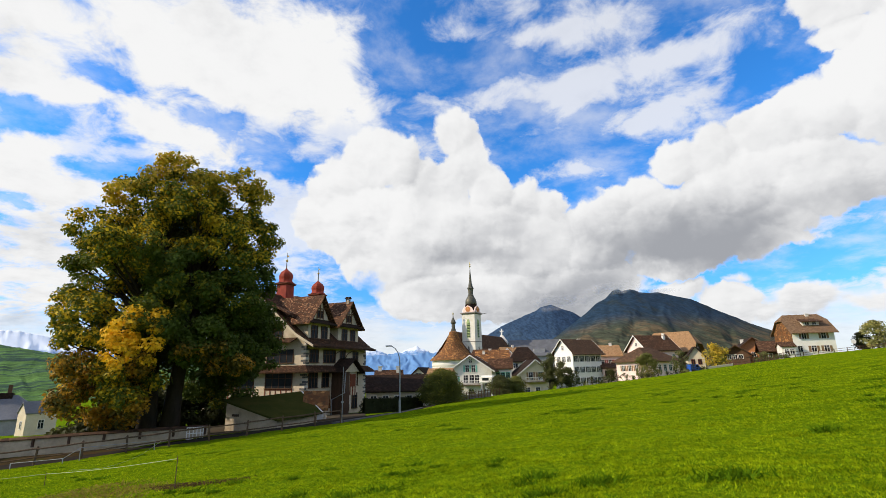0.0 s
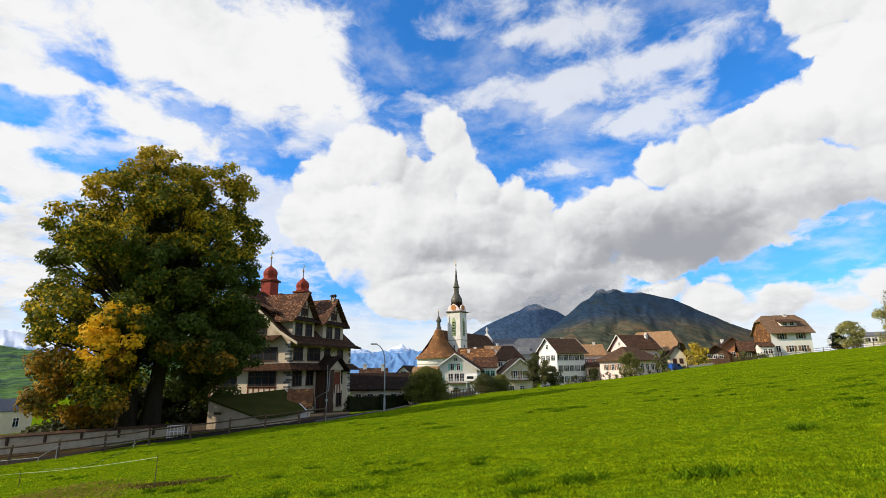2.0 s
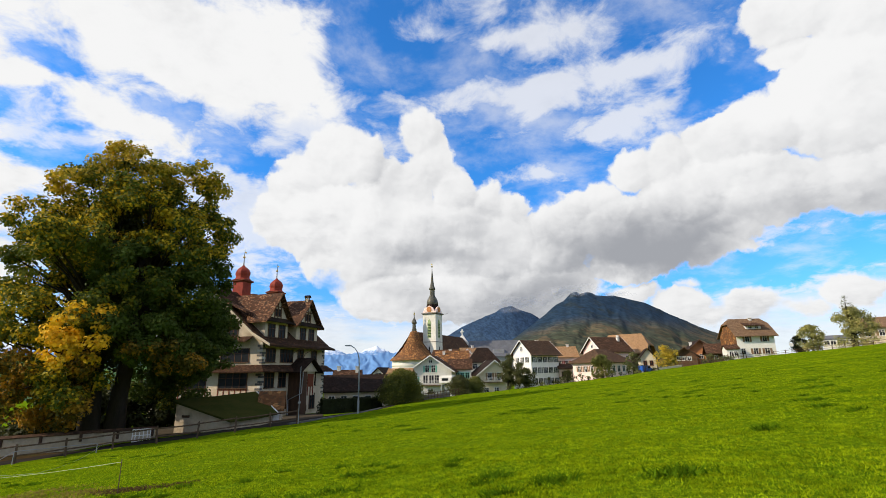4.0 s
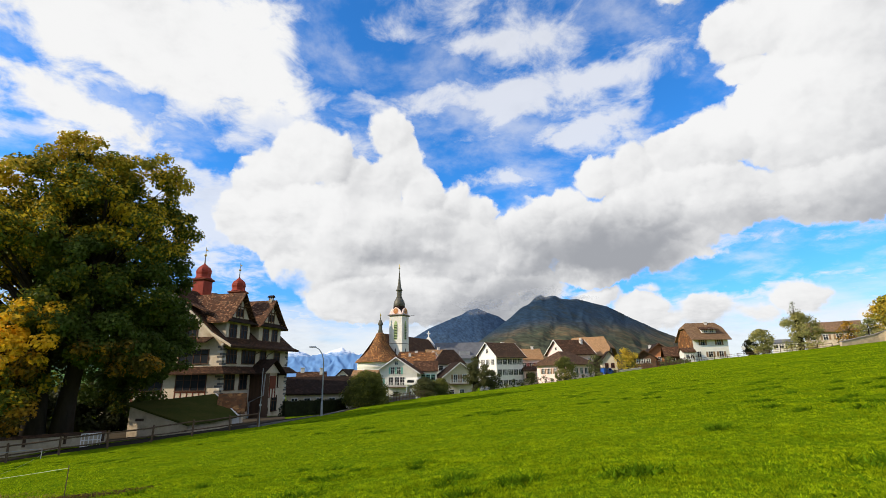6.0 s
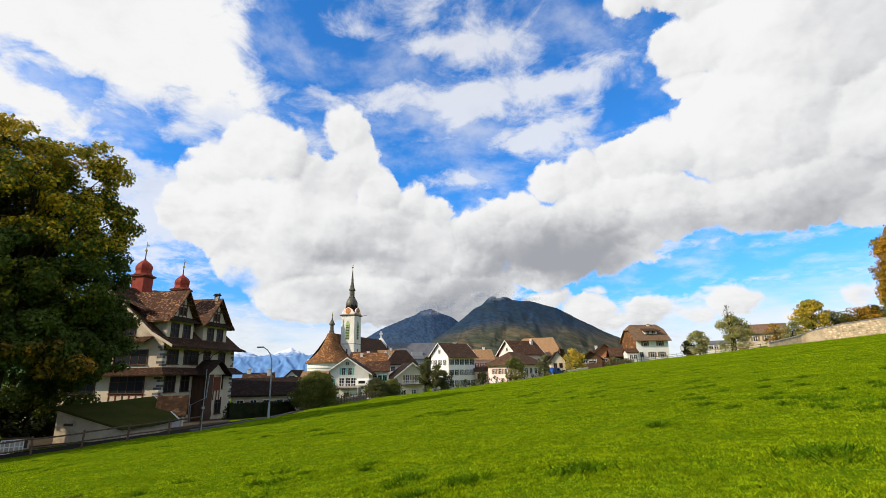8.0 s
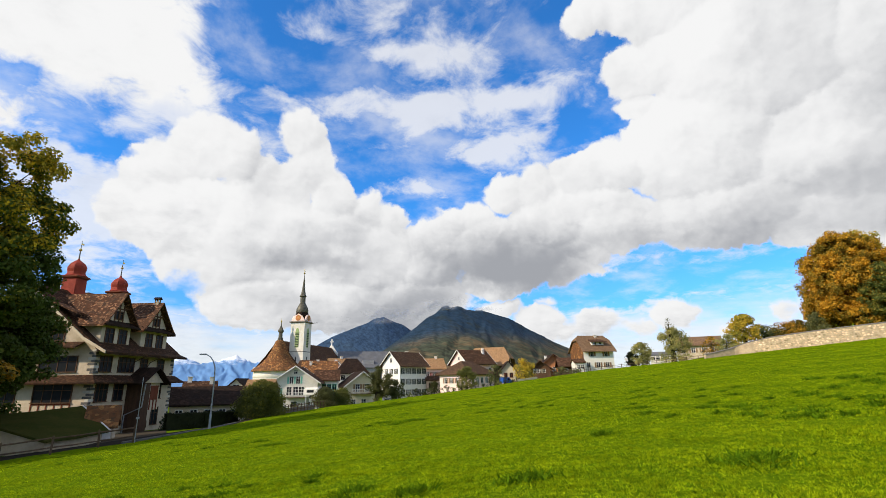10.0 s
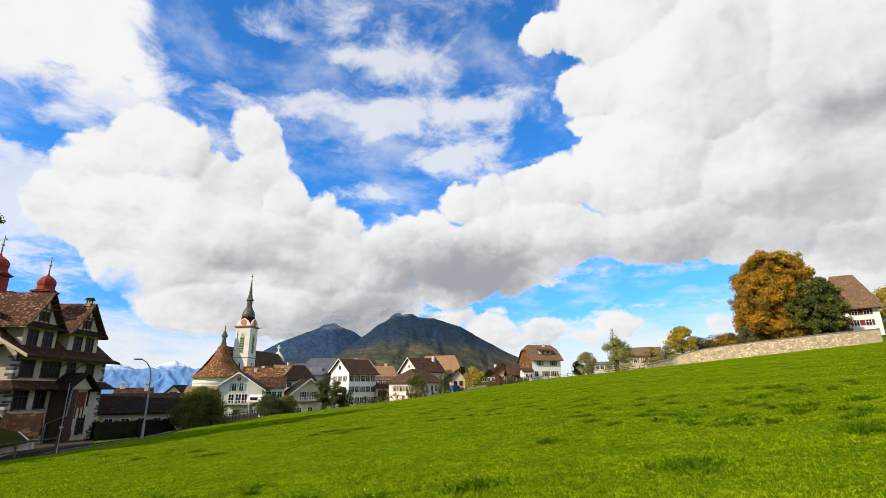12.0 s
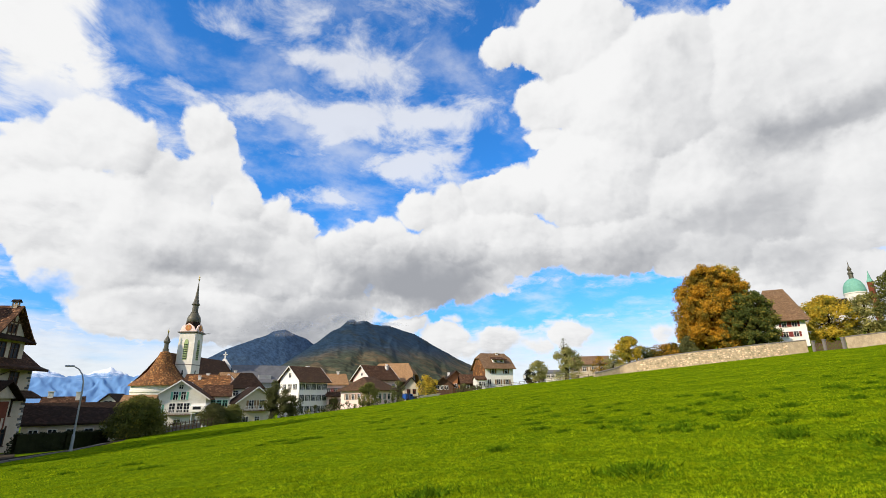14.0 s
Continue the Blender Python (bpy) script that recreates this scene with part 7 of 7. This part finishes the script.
paling("garden_fence", [(0.8, 70), (3, 75), (6.2, 81)], "grey paling fence at the foot of the gardens", 0.8, 1.1)
paling("orchard_fence", [(30.0, 107), (33.5, 122), (35.6, 128)], "weathered fence below the chalets", 1.6, 1.3)
paling("orchard_fence", [(35.8, 129), (38.5, 129), (42, 122), (46, 115), (49.5, 119)], "low dark rail fence along the upper meadow edge", 2.6, 0.8)
# long hedge and low wall strips
def low_wall(az0, d0, az1, d1, hgt, mat, name, label):
    (xa, ya), (xb, yb) = place(az0, d0), place(az1, d1)
    L = math.hypot(xb - xa, yb - ya)
    ob = thing(name, xa, ya, 0, 0, label, "wall")
    bm = bmesh.new()
    nx, ny = -(yb - ya) / L * 0.15, (xb - xa) / L * 0.15
    prev = None
    n = max(int(L / 1.5), 2)
    for k in range(n + 1):
        px, py = xa + (xb - xa) * k / n, ya + (yb - ya) * k / n
        z = ground(px, py)
        r = [bm.verts.new((px + sx * nx - xa, py + sx * ny - ya, zz)) for sx, zz in ((-1, z - 0.5), (-1, z + hgt), (1, z + hgt), (1, z - 0.5))]
        if prev:
            for i in range(4):
                bm.faces.new((prev[i], r[i], r[(i + 1) % 4], prev[(i + 1) % 4]))
        else:
            bm.faces.new(r)
        prev = r
    bm.faces.new(list(reversed(prev)))
    part("wall_body", bm, M[mat], ob)
    return ob


low_wall(27.6, 112, 30.0, 118, 0.5, "cream", "low_wall", "low sunlit garden wall of pale plaster")
low_wall(0.9, 72, 5.0, 80, 0.7, "stone_frame", "low_wall", "grey concrete footing under the paling fence")

# blue delivery van by the barn, satellite dish, white caravan
x, y = place(26.4, 138)
van = thing("van", x, y, ground(x, y), 20, "small blue delivery van parked by the barn", "van")
bm = prism(bmesh.new(), [(-1.7, 0.35), (1.9, 0.35), (1.95, 0.95), (1.3, 1.15), (0.9, 1.85), (-1.7, 1.9)], "y", -0.8, 0.8)
bmesh.ops.bevel(bm, geom=bm.edges[:], offset=0.07, segments=2, affect="EDGES")
vb = part("body", bm, M["blue"], van)
part("side_window", boxes((0.1, 0.85, -0.82, -0.8, 1.15, 1.65)), M["glass"], vb)
for wx in (-1.1, 1.2):
    for s in (-1, 1):
        wh = part("wheel", lathe(bmesh.new(), [(0.18, -0.1), (0.32, -0.1), (0.32, 0.1), (0.18, 0.1)], 14), M["rubber"], van)
        wh.matrix_basis = pose(wx, s * 0.74, 0.32, 90, 0, 0)
x, y = place(39.55, 129)
dish = thing("satellite_dish", x, y, ground(x, y), -10, "white satellite dish on a short pole", "dish")
part("pole", lathe(bmesh.new(), [(0.05, -0.3), (0.05, 1.6)], 8), M["metal"], dish)
o = part("reflector", lathe(bmesh.new(), [(0.1, 0.0), (0.28, 0.04), (0.42, 0.12), (0.44, 0.15)], 18), M["trim"], dish)
o.matrix_basis = pose(0, -0.1, 1.75, 80, 0, 0)
x, y = place(4.85, 98)
cv = thing("caravan", x, y, up(98, -0.03), -30, "white rounded caravan in a garden", "caravan")
bm = boxes((-1.6, 1.6, -1.0, 1.0, 0.4, 2.1))
bmesh.ops.bevel(bm, geom=bm.edges[:], offset=0.35, segments=3, affect="EDGES")
vb = part("body", bm, M["trim"], cv)
part("caravan_window", boxes((-0.8, 0.6, -1.02, -0.99, 1.1, 1.6)), M["glass"], vb)
for s in (-1, 1):
    part("wheel", lathe(bmesh.new(), [(0.3, -0.1), (0.3, 0.1)], 12), M["rubber"], cv).matrix_basis = pose(0, s * 0.85, 0.3, 90, 0, 0)
for sx in (-1.2, 1.0):
    part("stand", boxes((sx, sx + 0.2, -0.6, 0.6, -1.6, 0.42)), M["metal"], cv)

# ---- meadow plants ----
def blade_field():
    """Grass blades over the part of the meadow nearest to the eye, thinning with distance, and tall dark tussocks."""
    rng = np.random.default_rng(2)
    n = 1050000
    az = np.radians(rng.uniform(-52, 82, n))
    d = 6.0 * np.exp(rng.random(n) ** 0.9 * math.log(122 / 6.0))
    x, y = d * np.sin(az), d * np.cos(az)
    lim = np.interp(np.degrees(az), [p[0] for p in BORDER], [p[1] for p in BORDER])
    ok = d < lim - 0.5
    x, y, d = x[ok], y[ok], d[ok]
    # the sward grows in tufts a hand or two across
    tuft = np.array([noise.noise((a * 4.5, c * 4.5, 1.0)) + 0.7 * noise.noise((a * 1.6, c * 1.6, 9.0)) for a, c in zip(x, y)])
    hgt = rng.uniform(0.008, 0.028, len(x)) * (1 + 0.004 * d) * np.clip(1.0 + 1.5 * tuft, 0.25, 2.4)
    return x, y, hgt, rng


def blades_mesh(name, x, y, hgt, rng, mat, width=0.0052):
    k = len(x)
    z = 0.096 * x - 0.037 * y
    z = z + np.array([0.10 * noise.noise((a * 0.16, c * 0.16, 0)) + 0.05 * noise.noise((a * 0.6, c * 0.6, 3)) for a, c in zip(x, y)])
    th = rng.uniform(0, 2 * np.pi, k)
    d = np.hypot(x, y)
    w = width * (1 + 0.075 * d) * rng.uniform(0.7, 1.4, k)
    ux, uy = np.cos(th) * w, np.sin(th) * w
    lx, ly = rng.normal(0, 1.1, k) * hgt, rng.normal(0, 1.1, k) * hgt
    a = np.stack([x - ux, y - uy, z - 0.02], 1)
    c = np.stack([x + ux, y + uy, z - 0.02], 1)
    t = np.stack([x + lx, y + ly, z + hgt], 1)
    v = np.stack([a, c, t], 1).reshape(-1, 3)
    me = bpy.data.meshes.new(name)
    me.vertices.add(3 * k)
    me.vertices.foreach_set("co", v.ravel())
    me.loops.add(3 * k)
    me.loops.foreach_set("vertex_index", np.arange(3 * k))
    me.polygons.add(k)
    me.polygons.foreach_set("loop_start", np.arange(0, 3 * k, 3))
    me.update(calc_edges=True)
    me.materials.append(mat)
    return me


def blade_material(name, a, b):
    m = bpy.data.materials.new(name)
    m.use_nodes = True
    n = Nodes(m.node_tree)
    g = n.add("ShaderNodeNewGeometry")
    c = n.mix(g.outputs["Random Per Island"], a, b)
    c = n.mix(n.math("MULTIPLY", n.step(n.noise(g.outputs["Position"], 0.7, 4.0, 0.6), 0.35, 0.7), 0.5), c, tuple(v * 0.7 for v in a))
    k = n.step(n.noise(g.outputs["Position"], 5.5, 3.0, 0.6), 0.36, 0.64, 0.72, 1.32)
    c = n.mix(1.0, c, n.add("ShaderNodeCombineXYZ", {0: k, 1: k, 2: k}).outputs[0])
    c.node.blend_type = "MULTIPLY"
    s = n.add("ShaderNodeBsdfDiffuse", {"Color": c})
    t = n.add("ShaderNodeBsdfTranslucent", {"Color": c})
    n.add("ShaderNodeOutputMaterial", {0: n.add("ShaderNodeMixShader", {0: 0.4, 1: s.outputs[0], 2: t.outputs[0]}).outputs[0]})
    return m


M["blade"] = blade_material("grass_blades", (0.122, 0.208, 0.003), (0.45, 0.487, 0.008))
M["tussock"] = blade_material("dark_clover", (0.060, 0.120, 0.004), (0.135, 0.23, 0.007))
bx, by, bh, brng = blade_field()
tagged(new("meadow_grass", blades_mesh("meadow_grass", bx, by, bh, brng, M["blade"])), "short bright green meadow grass", "grass", kind="stuff")
# broad clover leaves among the blades, light and dark
crng = np.random.default_rng(31)
M["clover"] = blade_material("clover_leaves", (0.157, 0.265, 0.004), (0.435, 0.51, 0.009))
for count, mat, nm, lab in ((130000, "clover", "clover", "bright clover leaves scattered through the meadow"), (60000, "tussock", "meadow_herbs", "dark herb leaves scattered through the meadow")):
    ca = np.radians(crng.uniform(-52, 82, count))
    cd = 6.0 * np.exp(crng.random(count) * math.log(75 / 6.0))
    ok = cd < np.interp(np.degrees(ca), [p[0] for p in BORDER], [p[1] for p in BORDER]) - 0.5
    ca, cd = ca[ok], cd[ok]
    tagged(new(nm, blades_mesh(nm, cd * np.sin(ca), cd * np.cos(ca), crng.uniform(0.018, 0.042, len(ca)), crng, M[mat], 0.009)), lab, "grass", kind="stuff")
# darker tussocks of clover and dock scattered over the slope
tx, ty, thh = [], [], []
trng = np.random.default_rng(12)
for _ in range(750):
    az, dd = trng.uniform(-46, 80), 7.0 * math.exp(trng.random() * math.log(60 / 7.0))
    if dd > along(BORDER, az) - 3 or (dd < 12 and trng.random() < 0.65):
        continue
    cx, cy = place(az, dd)
    if noise.noise((cx * 0.09, cy * 0.09, 7.0)) < -0.12:
        continue
    r = (0.05 + 0.20 * trng.random() ** 2) * (1 + dd * 0.004)
    k = int(60 + 700 * r * r + 160 * r)
    tx.append(cx + trng.normal(0, r * 1.2, k)), ty.append(cy + trng.normal(0, r * 0.7, k)), thh.append(trng.uniform(0.03, 0.11, k) * (1.0 if dd < 25 else 0.6))
# the largest of them, by azimuth and distance
for az, dd, r in ((49.9, 8.7, 0.30), (36.3, 12.6, 0.13), (64.6, 16.9, 0.17), (64.4, 11.7, 0.14), (58.4, 23.4, 0.2), (28.3, 8.0, 0.22), (16.0, 7.9, 0.18), (10.2, 8.7, 0.13)):
    cx, cy = place(az, dd)
    k = int(1100 * r)
    tx.append(cx + trng.normal(0, r * 1.0, k)), ty.append(cy + trng.normal(0, r * 0.8, k)), thh.append(trng.uniform(0.04, 0.14, k))
tagged(new("meadow_tussocks", blades_mesh("meadow_tussocks", np.concatenate(tx), np.concatenate(ty), np.concatenate(thh), trng, M["tussock"], 0.013)), "dark green tussocks of clover in the meadow", "grass", kind="stuff")
# dry yellowed grass at the fence corner, with a little bare soil showing
M["dry"] = blade_material("dry_grass", (0.20, 0.15, 0.03), (0.32, 0.24, 0.05))
M["earth"] = blade_material("earth_clods", (0.085, 0.05, 0.02), (0.14, 0.085, 0.035))
dx, dy, dh = [], [], []
for _ in range(150):
    cx, cy = place(trng.uniform(-44, -30), trng.uniform(11, 19))
    k = 60
    dx.append(cx + trng.normal(0, 0.35, k)), dy.append(cy + trng.normal(0, 0.25, k)), dh.append(trng.uniform(0.02, 0.07, k))
tagged(new("dry_grass", blades_mesh("dry_grass", np.concatenate(dx), np.concatenate(dy), np.concatenate(dh), trng, M["dry"], 0.01)), "dry yellowed grass near the fence corner", "grass", kind="stuff")
dx, dy, dh = [], [], []
for k in range(34):
    f = trng.random()
    cx, cy = place(-29 + 7.5 * f + trng.normal(0, 0.5), 15.7 - 1.2 * f + trng.normal(0, 0.18))
    dx.append(cx + trng.normal(0, 0.22, 36)), dy.append(cy + trng.normal(0, 0.10, 36)), dh.append(trng.uniform(0.01, 0.05, 36))
tagged(new("bare_soil", blades_mesh("bare_soil", np.concatenate(dx), np.concatenate(dy), np.concatenate(dh), trng, M["earth"], 0.016)), "crumbly brown soil showing in the grass", "soil", kind="stuff")
# kerb stones along the lane near the street lamp
for p, u in on_line([(-12, 45.0), (-9, 47.6), (-5, 52.2), (-2.6, 58.5)], 1.25):
    o = part("kerb_stone", boxes((-0.6, 0.6, -0.1, 0.1, -0.25, 0.12), bevel=0.03), M["quoin_dark"])
    o.matrix_basis = pose(p.x, p.y, ground(p.x, p.y), 0, 0, math.degrees(math.atan2(u.y, u.x)))
    tagged(o, "grey kerb stone edging the lane", "kerb", "kerb stones along the lane")
